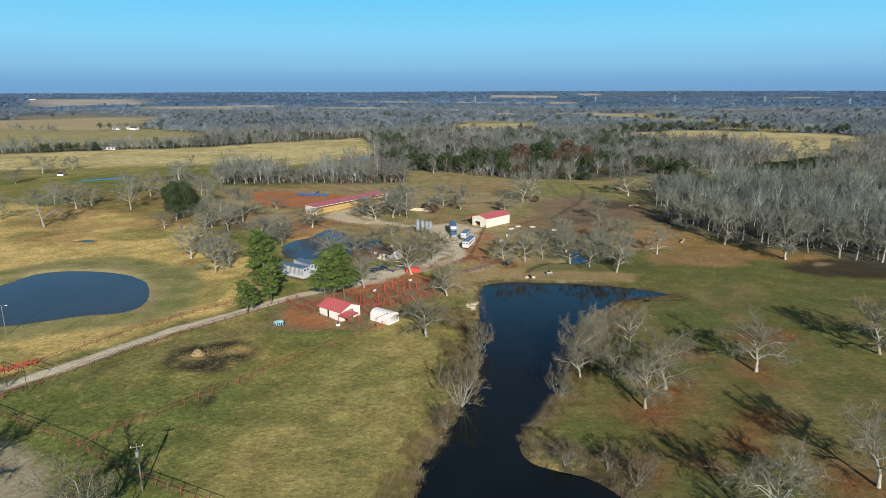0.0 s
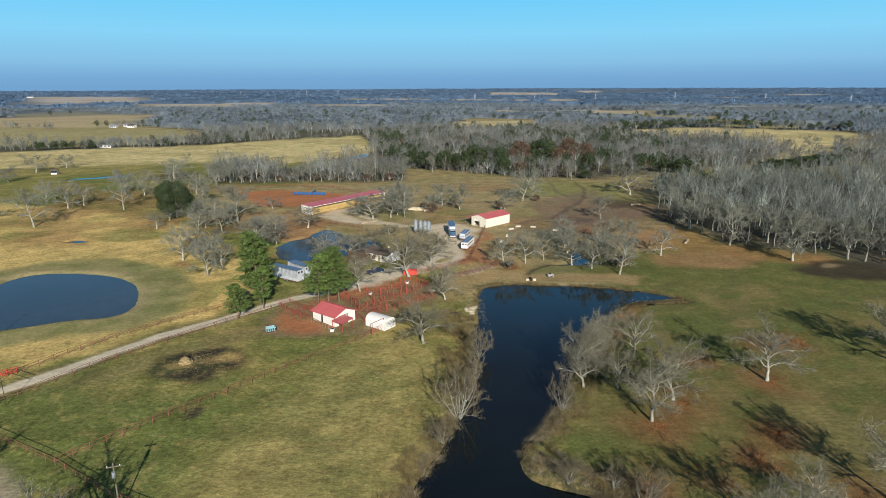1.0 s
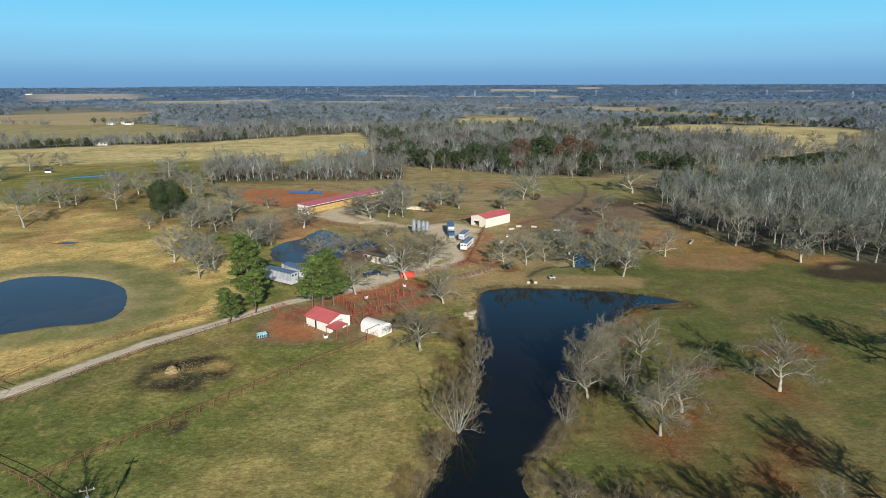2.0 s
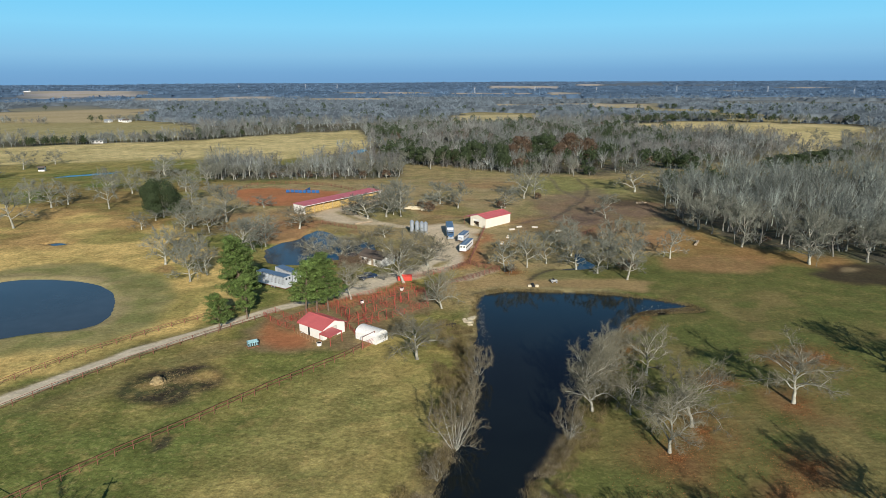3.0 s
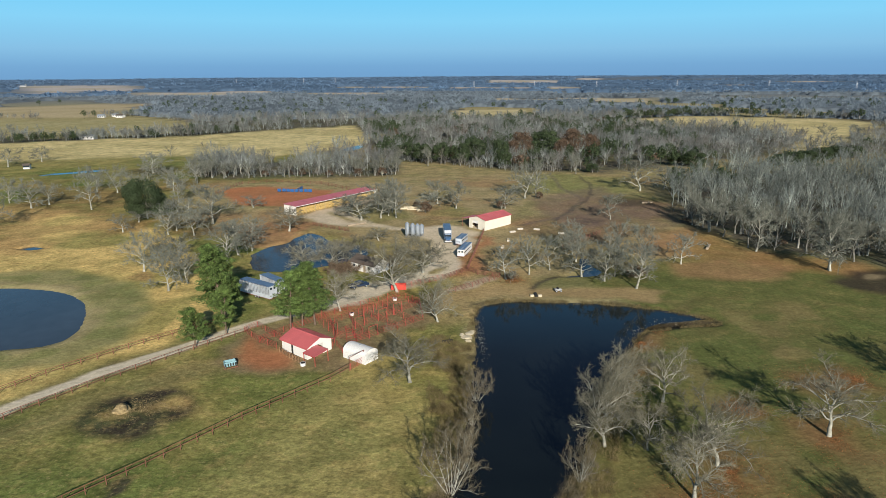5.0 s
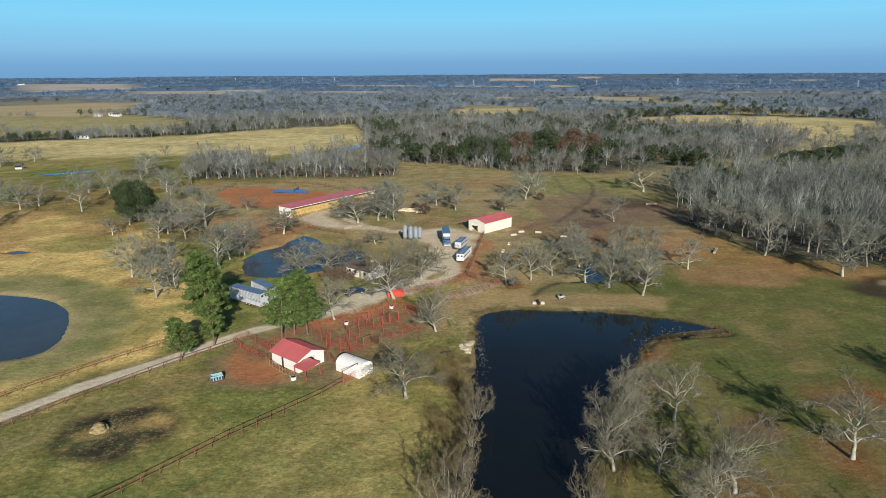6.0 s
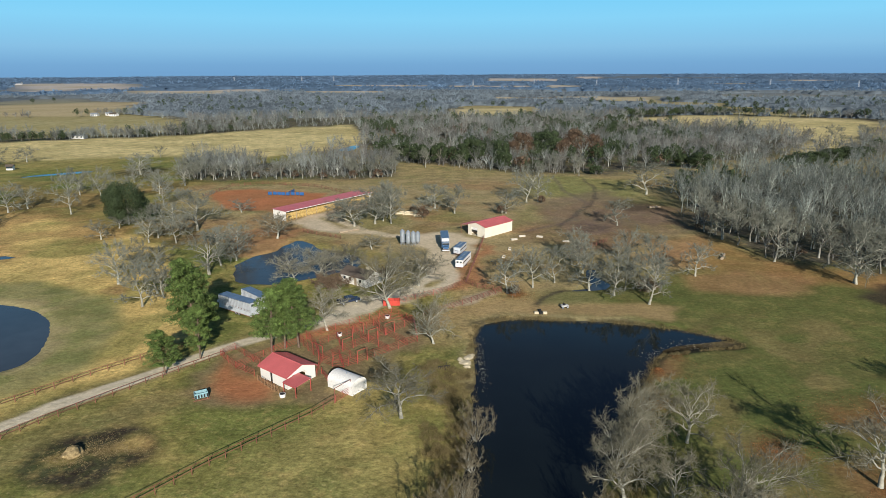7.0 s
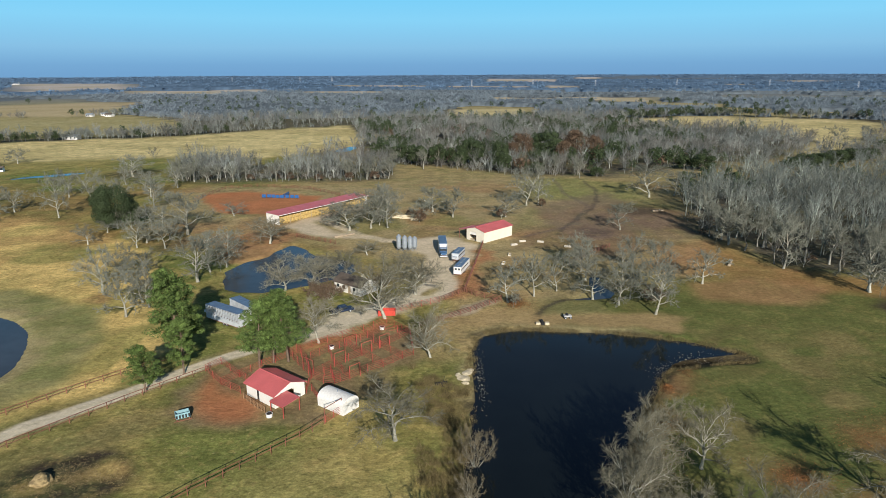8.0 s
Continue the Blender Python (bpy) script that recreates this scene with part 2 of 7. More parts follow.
def wave(x, y, size, seed=0):
    """Smooth value noise, 0 to 1, with bumps of that size in metres."""
    u, v = np.asarray(x) / size + 37.3 * seed, np.asarray(y) / size + 91.7 * seed
    i, j = np.floor(u).astype(int), np.floor(v).astype(int)
    a, b = smooth(u - i), smooth(v - j)
    g = lambda p, q: LATTICE[p % 256, q % 256]
    return (g(i, j) * (1 - a) + g(i + 1, j) * a) * (1 - b) + (g(i, j + 1) * (1 - a) + g(i + 1, j + 1) * a) * b


def fractal(x, y, size, seed=0):
    return (wave(x, y, size, seed) + 0.5 * wave(x, y, size / 2.1, seed + 1) + 0.25 * wave(x, y, size / 4.3, seed + 2)) / 1.75


def rounded(poly):
    """Cuts the corners of an outline."""
    out = []
    for (x0, y0), (x1, y1) in zip(poly, poly[1:] + poly[:1]):
        out += [(x0 * 0.75 + x1 * 0.25, y0 * 0.75 + y1 * 0.25), (x0 * 0.25 + x1 * 0.75, y0 * 0.25 + y1 * 0.75)]
    return out


LEFT_POND, BACK_POND, MAIN_POND = rounded(rounded(LEFT_POND)), rounded(BACK_POND), rounded(MAIN_POND)
PONDS = [(LEFT_POND, 2.0), (MAIN_POND, 1.6), (BACK_POND, 1.8), (FAR_PUDDLE, 2.0), (CREEK, 1.2), (PASTURE_PUDDLE, 1.0), (MEADOW_POND, 1.5)]


def ground_z(x, y):
    x, y = np.asarray(x, float), np.asarray(y, float)
    far = np.hypot(x, y)
    z = 0.35 * (fractal(x, y, 26) - 0.5) + 0.12 * (wave(x, y, 3.1, 4) - 0.5)
    z = z + 26 * smooth((far - 1300) / 3500) + smooth((far - 500) / 900) * 7 * (fractal(x, y, 700, 7) - 0.5)
    for poly, bank in PONDS:
        k = 0.6 if poly is LEFT_POND else 1.4
        d = inside(x + k * (wave(x, y, 5, 9) - 0.5), y + k * (wave(x, y, 5, 12) - 0.5), poly)
        z = np.where(d > -bank, z * smooth(-d / bank) - 0.45 * smooth(1 + d / bank) - np.clip(d, 0, 4) * 0.35, z)
    return z


def on_ground(x, y):
    return float(ground_z(np.array([x]), np.array([y]))[0])


def axis(lo, hi, step, far_lo, far_hi, grow):
    mid = list(np.arange(lo, hi + step / 2, step))
    s, a = step, [mid[0]]
    while a[-1] > far_lo:
        s *= grow
        a.append(a[-1] - s)
    s, b = step, [mid[-1]]
    while b[-1] < far_hi:
        s *= grow
        b.append(b[-1] + s)
    return np.array(a[:0:-1] + mid + b[1:])


# cover colours
TAN, GREEN, OLIVE, BROWN = (0.62, 0.445, 0.165), (0.105, 0.15, 0.037), (0.225, 0.202, 0.064), (0.335, 0.262, 0.138)
RED, GRAVEL, LITTER, MUD = (0.38, 0.165, 0.08), (0.60, 0.52, 0.385), (0.21, 0.115, 0.055), (0.05, 0.04, 0.03)
# the woods' floor is litter brown, darkened for shade between the trees
SHADED_FLOOR, FIELD, SAND, BED = (0.08, 0.075, 0.062), (0.63, 0.515, 0.25), (0.34, 0.275, 0.145), (0.06, 0.05, 0.035)
# woods
RIGHT_WOOD = [(90.5, 265), (96.4, 247.8), (101.4, 225.3), (118.9, 215.4), (139.5, 192.8), (185.5, 175.4), (322, 198.1), (321, 348), (194.3, 385), (136, 370), (109.9, 329)]
BELT = [(-134, 380), (-111.6, 374), (-75.7, 377), (-38.8, 377), (-21.4, 384), (-25.2, 428), (-58.1, 449), (-130, 446), (-150, 425), (-146, 400)]
CLEARING_WOOD = [(137, 538), (156, 441), (203, 440), (265, 503), (312, 572), (300, 598), (240, 612), (165, 600)]
MID_WOOD = [(-50.4, 490), (-20.4, 440), (5.8, 432), (40.7, 400), (91.3, 385), (135.9, 410), (169.9, 416), (198.7, 509), (207.4, 706), (183.1, 755), (115.4, 803), (-91.4, 753), (-67.6, 607)]
LEFT_WOOD = [(-465, 992), (-372, 907), (-292, 797), (-233, 642), (-191, 683), (-107, 742), (-110, 1368), (-508, 1557), (-531, 1289)]
# meadows in the distance
MEADOWS = [
    [(-470, 520), (-377, 569), (-318, 595), (-229, 627), (-189, 673), (-134, 718), (-96, 738), (-69, 655), (-60, 585), (-66, 520), (-116, 473), (-174, 481), (-319, 448), (-464, 420)],
    [(206, 793), (303, 846), (373, 840), (480, 770), (470, 715), (378, 610), (290, 500), (250, 475), (236, 491), (305, 585), (325, 665), (300, 735), (255, 755)],
    [(-680, 880), (-587, 880), (-475, 845), (-420, 911), (-367, 895), (-303, 816), (-258, 690), (-284, 645), (-330, 632), (-412, 636), (-680, 620)],
    [(-860, 1180), (-796, 1191), (-691, 1240), (-706, 1308), (-553, 1315), (-544, 1164), (-497, 1055), (-472, 940), (-569, 938), (-780, 940)],
    [(-1758, 2782), (-1265, 2773), (-973, 2133), (-1353, 2141)],
    [(-937, 2018), (-653, 1996), (-528, 1616), (-759, 1636)],
    [(-686, 2097), (-538, 2082), (-455, 1761), (-580, 1774)],
    [(-381, 1921), (-164, 1891), (-142, 1661), (-331, 1687)],
    [(-396, 2545), (-46, 2487), (-38, 2144), (-332, 2191)],
    [(38, 2403), (319, 2342), (268, 2029), (32, 2077)],
    [(397, 2390), (485, 2368), (387, 1951), (317, 1967)],
    [(274, 3612), (624, 3487), (476, 2762), (208, 2840)],
    [(822, 3937), (957, 3868), (766, 3194), (656, 3239)],
    [(128, 1503), (253, 1483), (218, 1284), (111, 1299)],
    [(271, 1513), (468, 1480), (408, 1307), (240, 1334)],
    [(18, 1049), (132, 1036), (111, 889), (16, 898)],
    [(995, 2422), (1118, 2376), (986, 2103), (878, 2140)],
    [(1505, 2836), (1598, 2787), (1363, 2394), (1284, 2432)],
    [(-1286, 2079), (-1160, 2076), (-1004, 1811), (-1112, 1815)],
]


BANDS = [(480, 900, 0.62, 110, 120), (900, 1800, 0.64, 112, 300), (1800, 3200, 0.62, 114, 520), (3200, 9000, 0.7, 116, 900)]


def in_woods(x, y):
    """Where the woods of the plain stand."""
    rr = np.hypot(x, y)
    w = np.zeros(np.shape(x), bool)
    w |= inside(x, y, LEFT_WOOD) > 0
    for lo, hi, cover, seed, size in BANDS:
        w |= (rr >= lo) & (rr < hi) & (fractal(x, y, size, seed) < cover)
    return w


def meadow_depth(x, y):
    d = np.full(np.shape(x), -1e9)
    for m in MEADOWS:
        d = np.maximum(d, inside(x, y, m))
    return d


def build_ground():
    xs = axis(-104, 118, 1.05, -5200, 5200, 1.06)
    ys = axis(66, 275, 1.05, -700, 5200, 1.055)
    X, Y = np.meshgrid(xs, ys)
    x, y = X.ravel(), Y.ravel()
    z = ground_z(x, y)
    nx, ny = len(xs), len(ys)
    i = (np.arange(ny - 1)[:, None] * nx + np.arange(nx - 1)[None, :]).ravel()
    f = np.concatenate([np.stack([i, i + 1, i + nx + 1], 1), np.stack([i, i + nx + 1, i + nx], 1)])
    me = tri_mesh("ground", np.stack([x, y, z], 1), f, M["ground"], smooth=True)
    # ground cover, laid on in coats with ragged edges
    wx = x + 7 * (fractal(x, y, 9, 20) - 0.5)
    wy = y + 7 * (fractal(x, y, 9, 23) - 0.5)
    col = np.empty((len(x), 3))
    col[:] = OLIVE
    east = smooth((x - 14) / 14) * smooth((226 + 70 * (fractal(x, y, 38, 140) - 0.5) - y) / 42)
    turf = 1 - 0.6 * east

    def coat(w, c):
        col[:] += (np.asarray(c) - col) * np.clip(w, 0, 1)[:, None]

    def area(poly, c, soft=4.0, amount=1.0, warp=True, grass=1.0):
        w = amount * smooth(0.5 + inside(wx if warp else x, wy if warp else y, poly) / soft)
        coat(w, c)
        turf[:] *= 1 - (1 - grass) * w

    def spot(cx, cy, r, c, amount=1.0, soft=0.6):
        coat(amount * smooth((1 - np.hypot(wx - cx, wy - cy) / r) / soft), c)

    patch = smooth((fractal(x, y, 24, 30) - 0.42) / 0.2)
    small = smooth((fractal(x, y, 5, 33) - 0.45) / 0.2)
    coat(0.5 * patch, GREEN)
    coat(0.32 * small * (1 - patch), TAN)
    far = np.hypot(x, y)
    # darker, greener turf east of the pond
    coat(0.75 * east, (0.092, 0.11, 0.036))
    coat(0.55 * smooth((-22 - x) / 25) * smooth((140 - y) / 25), (0.12, 0.15, 0.042))
    coat(0.3 * east * small, (0.16, 0.125, 0.055))
    coat(smooth((y - 229) / 75) * 0.75 * smooth((x + 100) / 45), BROWN)
    # the front pasture is paler
    area([(-36, 84), (-24, 132), (-8, 138), (0, 122), (-3, 96), (-8, 70), (-26, 66)], (0.33, 0.275, 0.105), 16, 0.55)
    # dry pasture by the left pond
    area([(-85.8, 117.3), (-64.4, 144.9), (-52.6, 160), (-58.4, 195.1), (-74, 217.5), (-101.1, 257), (-145.7, 287), (-252, 322), (-408, 259), (-292, 84.5), (-117.1, 84.6)], TAN, 6, 0.92)
    coat(0.5 * smooth((fractal(x, y, 20, 40) - 0.5) / 0.15) * (x < -60) * (y > 110) * (y < 335), GREEN)
    coat(0.75 * smooth((y - 291) / 25) * smooth((-90 - x) / 30) * smooth((430 - y) / 40) * np.maximum(patch, 0.35), GREEN)
    d = inside(wx, wy, LEFT_POND)
    turf *= 1 - 0.65 * smooth((d + 18) / 6)
    coat(0.85 * smooth((d + 17) / 6), (0.25, 0.235, 0.105))
    coat(0.7 * smooth((d + 6) / 4), SAND)
    coat(0.4 * smooth((d + 17) / 6) * small, GREEN)
    # brown lots round the shop and the hay shed
    area([(-43.8, 255), (-19.5, 232.6), (-5.8, 210.1), (9.7, 191.4), (39, 197.7), (73.1, 216.5), (92.5, 247.8), (97.2, 323), (58.2, 385), (-19.4, 372), (-58.2, 360), (-121.3, 366), (-121.4, 304), (-77.8, 247.5)], BROWN, 12, 0.85)
    area([(60.4, 225.3), (87.7, 210.3), (121.9, 192.8), (128.7, 207.9), (101.4, 225.3), (94.5, 254), (77.9, 250)], RED, 10, 0.5, grass=0.5)
    area([(3.9, 197.6), (15.6, 200.2), (13.6, 220.2), (19.5, 242.7), (14.6, 247.7), (10.7, 225.2), (2.9, 210.2)], RED, 4, 0.8)
    area([(29.2, 247.7), (53.6, 232.8), (77.9, 247.8), (58.4, 279), (33.1, 275)], (0.2, 0.12, 0.075), 10, 0.7)
    area([(-108.7, 342), (-92.2, 350), (-52.5, 335), (-50.5, 322), (-64.2, 297), (-85.5, 301), (-98.1, 320)], (0.42, 0.165, 0.075), 5, 0.95, grass=0.1)
    area([(-62.3, 240), (-48.6, 256), (-44.7, 268), (-64.2, 268), (-75.9, 255)], RED, 5, 0.7)
    lot = smooth((y - 205) / 30) * smooth((400 - y) / 60)
    turf *= 1 - 0.25 * lot * smooth((x + 70) / 30)
    coat(0.5 * lot * smooth((fractal(x, y, 30, 110) - 0.52) / 0.14), (0.30, 0.155, 0.075))
    coat(0.55 * lot * smooth((fractal(x, y, 34, 114) - 0.55) / 0.12) * smooth((x + 60) / 40), (0.20, 0.20, 0.07))
    area([(46, 330), (92, 320), (104, 368), (60, 385), (40, 372)], (0.21, 0.22, 0.075), 12, 0.7)
    area([(48, 262), (78, 250), (96, 262), (90, 300), (62, 296)], (0.17, 0.115, 0.075), 12, 0.6)
    # banks
    d = inside(wx, wy, MAIN_POND)
    coat(0.75 * smooth((d + 5.5) / 4) * (y > 147) * smooth((52 - x) / 10), SAND)
    # brown lower bank, deepened in colour for the shade of trees and brush
    coat(0.6 * smooth((d + 5) / 4) * (y <= 147), (0.15, 0.118, 0.062))
    area([(-3.9, 170.1), (9.8, 180.1), (33.2, 181.4), (54.6, 176.4), (60.5, 185.2), (39, 190.2), (15.6, 191.4), (2, 185.1)], (0.37, 0.26, 0.13), 4, 0.85, grass=0.5)
    area([(-2.6, 166.1), (0.9, 176.8), (4.9, 193.2), (19.2, 208.6), (29.7, 203.7), (26.5, 183.3), (14.1, 182.0), (11.1, 175.8), (9.7, 167.4), (5.1, 163.2), (1.0, 162.0)], (0.38, 0.27, 0.13), 7, 0.75)
    area([(-60.8, 228.4), (-67.3, 241.8), (-60.6, 253.3), (-49.1, 250.0), (-47.0, 239.9), (-52.5, 237.3), (-58.5, 229.6)], (0.37, 0.21, 0.105), 5, 0.85, grass=0.3)
    area([(-89.8, 245.1), (-93.5, 260.5), (-83.4, 263.5), (-79.9, 250.8), (-83.2, 242.1)], (0.10, 0.075, 0.05), 6, 0.7)
    area([(-86.9, 200.8), (-85.6, 205.6), (-80.3, 202.6), (-78.5, 196.9), (-82.9, 197.0)], (0.37, 0.20, 0.10), 4, 0.6)
    area([(27.4, 188.1), (30.2, 192.4), (35.5, 196.9), (41, 197.5), (44, 191), (36.1, 187.6)], (0.20, 0.185, 0.08), 3, 0.8)
    ditch = along(x + wave(x, y, 3, 71), y, [(26.5, 187.6), (28.6, 191.6), (32.2, 195.6), (36.5, 198.4)])
    coat(0.85 * smooth((1.3 - ditch) / 1.0), (0.07, 0.06, 0.045))
    # wet, trampled ground in the upper lot
    area([(40.3, 311.7), (62.6, 327.2), (81.9, 343.2), (84.8, 316.4), (98.3, 293.6), (93.4, 274.6), (72.8, 268.2), (57.5, 255.1), (44.4, 267.2)], (0.19, 0.135, 0.10), 9, 0.65, grass=0.4)
    ditch = along(x + 2 * wave(x, y, 7, 72), y, [(79, 376), (78.9, 366.9), (78.8, 350.8), (74.2, 326.9), (66.3, 305.2), (56.1, 284.7), (44.6, 263.1)])
    coat(0.65 * smooth((1.5 - ditch) / 1.0), (0.08, 0.065, 0.055))
    # pale sand in the cattle lane
    area([(2.2, 186), (5.0, 190.5), (13.5, 198.5), (16.5, 197.5), (11.5, 192), (6.0, 187.5)], (0.46, 0.38, 0.27), 2, 0.85, grass=0.0)
    # the drive off to the south-west
    area([(-74, 92), (-65, 88.5), (-57.5, 82), (-52, 74), (-62, 70), (-80, 80)], (0.40, 0.33, 0.23), 4, 0.85, grass=0.1)
    # stock yards
    area([(-44.9, 142.5), (-37.1, 138.7), (-25.4, 140), (-17.6, 140), (-11.7, 146.3), (-1.9, 165.1), (2, 175.1), (-11.7, 183.9), (-25.3, 172.6), (-35.1, 165), (-44.8, 152.5)], (0.23, 0.165, 0.095), 4, 0.85, grass=0.6)
    area([(-41, 147.5), (-34.1, 141.2), (-26.3, 142.5), (-30.2, 150), (-38, 157.5)], (0.40, 0.16, 0.075), 5, 0.9, grass=0.15)
    area([(-29.2, 168.8), (-13.6, 181.3), (-7.8, 186.4), (-11.7, 178.8), (-25.3, 165)], (0.40, 0.19, 0.085), 3, 0.8)
    area([(-48.8, 145), (-39, 140), (-64.4, 114.8), (-74.1, 112.3)], (0.17, 0.13, 0.07), 8, 0.5)
    spot(-49.3, 125.3, 9.6, MUD, 1.0, 0.3)
    spot(-45.4, 126.8, 4.6, (0.38, 0.26, 0.10), 0.9)
    spot(-52.1, 125.3, 3.0, (0.38, 0.26, 0.10), 0.8)
    spot(-61.4, 140.6, 4.5, MUD, 0.6)
    # a small dark oval in the front pasture, in the mud colour
    spot(-43.3, 103.8, 2.0, MUD, 0.95, 0.3)
    area([(107, 190), (117, 201), (136, 200), (170, 198), (170, 176), (129, 179), (111, 183)], MUD, 5, 0.9, grass=0.1)
    spot(121, 195, 4, (0.33, 0.26, 0.15), 0.7)
    spot(85.6, 305, 18, MUD, 0.7)
    spot(-170.5, 406, 22, MUD, 0.8)
    spot(58.4, 266, 8, (0.11, 0.08, 0.07), 0.6)
    # tan and leaf-strewn patches in the eastern turf
    coat(0.4 * smooth((fractal(x, y, 13, 91) - 0.56) / 0.1) * smooth((x - 38) / 20) * smooth((185 - y) / 20), (0.27, 0.19, 0.09))
    area([(70.1, 209.2), (88.0, 215.3), (103.2, 207.0), (99.4, 197.3), (82.5, 193.2), (69.8, 197.9)], (0.34, 0.19, 0.095), 7, 0.65)
    # fallen leaves under the oaks
    for cx, cy, r in LEAF_SPOTS:
        spot(cx, cy, r, LITTER, 0.85, 0.9)
    # wood floors: leaf litter with the shade of the gaps in its colour
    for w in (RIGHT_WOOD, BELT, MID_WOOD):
        area(w, SHADED_FLOOR, 14, 0.95)
    dm = meadow_depth(wx, wy)
    wooded = in_woods(x, y)
    coat(0.95 * smooth((far - 480) / 140) * (dm < 0) * wooded, SHADED_FLOOR)
    coat(0.85 * smooth((far - 480) / 140) * (dm < 0) * ~wooded, (0.34, 0.285, 0.14))
    # distance haze put into the ground colour, bluer the farther off
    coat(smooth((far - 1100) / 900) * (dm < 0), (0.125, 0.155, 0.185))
    coat(0.95 * smooth(0.5 + dm / 10), FIELD)
    # haze over the far meadows, as paler and greyer cover colour
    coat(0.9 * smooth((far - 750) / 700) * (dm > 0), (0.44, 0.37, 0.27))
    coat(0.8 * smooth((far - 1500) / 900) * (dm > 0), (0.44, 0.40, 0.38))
    area(MEADOWS[2], (0.31, 0.275, 0.135), 12, 0.8)
    area(MEADOWS[3], (0.41, 0.325, 0.19), 12, 0.8)
    area(CLEARING_WOOD, SHADED_FLOOR, 14, 0.95)
    coat(0.45 * smooth(0.5 + dm / 10) * smooth((fractal(x, y * 3, 60, 50) - 0.5) / 0.12), (0.30, 0.25, 0.10))
    # short lawns by the house and behind the pines
    area([(-22.5, 194.5), (-17.5, 200.5), (-12, 198.5), (-19, 191.5)], (0.24, 0.24, 0.07), 3, 0.8, grass=0.5)
    area([(-43, 171), (-40, 178), (-34, 175), (-31, 171), (-38, 163.5)], (0.27, 0.235, 0.085), 4, 0.7, grass=0.5)
    # gravel
    rd = along(x + 0.6 * (wave(x, y, 4, 60) - 0.5), y + 0.6 * (wave(x, y, 4, 61) - 0.5), ROAD)
    coat(0.55 * smooth((4.2 - rd) / 2.0), (0.25, 0.2, 0.1))
    coat(smooth((2.1 - rd) / 0.7), GRAVEL)
    turf[:] *= 1 - smooth((2.3 - rd) / 0.7)
    coat(0.35 * smooth((0.45 - rd) / 0.4), (0.36, 0.32, 0.2))
    area([(-25.2, 178.9), (-22.7, 187.8), (-18.1, 194.7), (-12.8, 195.6), (-9.7, 198.1), (0.2, 201.9), (3.7, 219.3), (7.0, 219.3), (7.5, 206.4), (1.7, 195.4), (-4.3, 192.4), (-11.4, 188.6), (-18.7, 178.8), (-24.0, 172.7)], GRAVEL, 2.5, 0.9, grass=0.0)
    area(YARD, (0.60, 0.50, 0.35), 3, 0.95, grass=0.0)
    area([(-29.2, 266), (-21.4, 259), (-35, 260), (-53.5, 275), (-56.4, 278), (-33, 316), (-27.2, 310), (-44.7, 282)], (0.60, 0.50, 0.36), 4, 0.9, grass=0.0)
    rs = along(x, y, SHED_ROAD)
    coat(0.9 * smooth((2.6 - rs) / 1.0), (0.58, 0.48, 0.34))
    rt = along(x + 2 * wave(x, y, 9, 63), y, [(64.1, 385), (62.2, 338), (66.1, 310), (54.5, 278), (42.8, 268), (33.1, 260)])
    coat(0.5 * smooth((1.6 - rt) / 1.0), (0.13, 0.1, 0.09))
    for poly, bank in PONDS:
        coat(smooth(0.5 + (inside(x, y, poly) - 0.5) / 1.2), BED)
    coat(0.85 * smooth(0.5 + (inside(wx, wy, MAIN_POND) + 0.5) / 1.4), (0.075, 0.062, 0.04))
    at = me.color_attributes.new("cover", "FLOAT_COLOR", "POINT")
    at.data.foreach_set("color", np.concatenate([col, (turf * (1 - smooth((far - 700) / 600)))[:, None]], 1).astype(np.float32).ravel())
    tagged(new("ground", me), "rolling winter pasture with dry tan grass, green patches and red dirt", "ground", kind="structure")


LEAF_SPOTS = [(36.2, 99.8, 9), (43, 107.4, 9), (62.5, 116.2, 10), (58.7, 79.7, 11), (48.9, 89.8, 8), (52.7, 125, 6), (45.9, 157.6, 6), (70.3, 132.5, 8), (29.3, 84.7, 8), (39.1, 84.8, 7), (78.1, 135.1, 8), (54.7, 97.3, 7), (21.4, 195.2, 5), (44.0, 152.4, 6), (38.6, 141.1, 6), (34, 133, 5)]
build_ground()


def water_sheet(name, poly, z, label, category, mat):
    d = np.array(poly)
    cx, cy = d.mean(0)
    bm = bmesh.new()
    vs = [bm.verts.new((cx + (x - cx) * 1.12, cy + (y - cy) * 1.12, z)) for x, y in poly]
    bm.faces.new(vs)
    bmesh.ops.triangulate(bm, faces=bm.faces[:])
    bmesh.ops.recalc_face_normals(bm, faces=bm.faces[:])
    ob = part(name, bm, mat)
    return tagged(ob, label, category, kind="structure")


for poly, label in ((LEFT_POND, "still grey-blue stock pond with a sandy grass bank"), (MAIN_POND, "deep dark blue pond with a wooded bank"),
                    (BACK_POND, "blue pond under bare trees"), (FAR_PUDDLE, "shallow puddle in a wet meadow"), (CREEK, "narrow muddy creek between bare trees"),
                    (PASTURE_PUDDLE, "small puddle in the dry pasture"), (MEADOW_POND, "small pond at the corner of a tan meadow")):
    # the back pond gets the paler base colour in place of sky reflection
    water_sheet("water", poly, -0.47, label, "pond", M["water"] if poly is MAIN_POND else M["muddy_sky_water"])


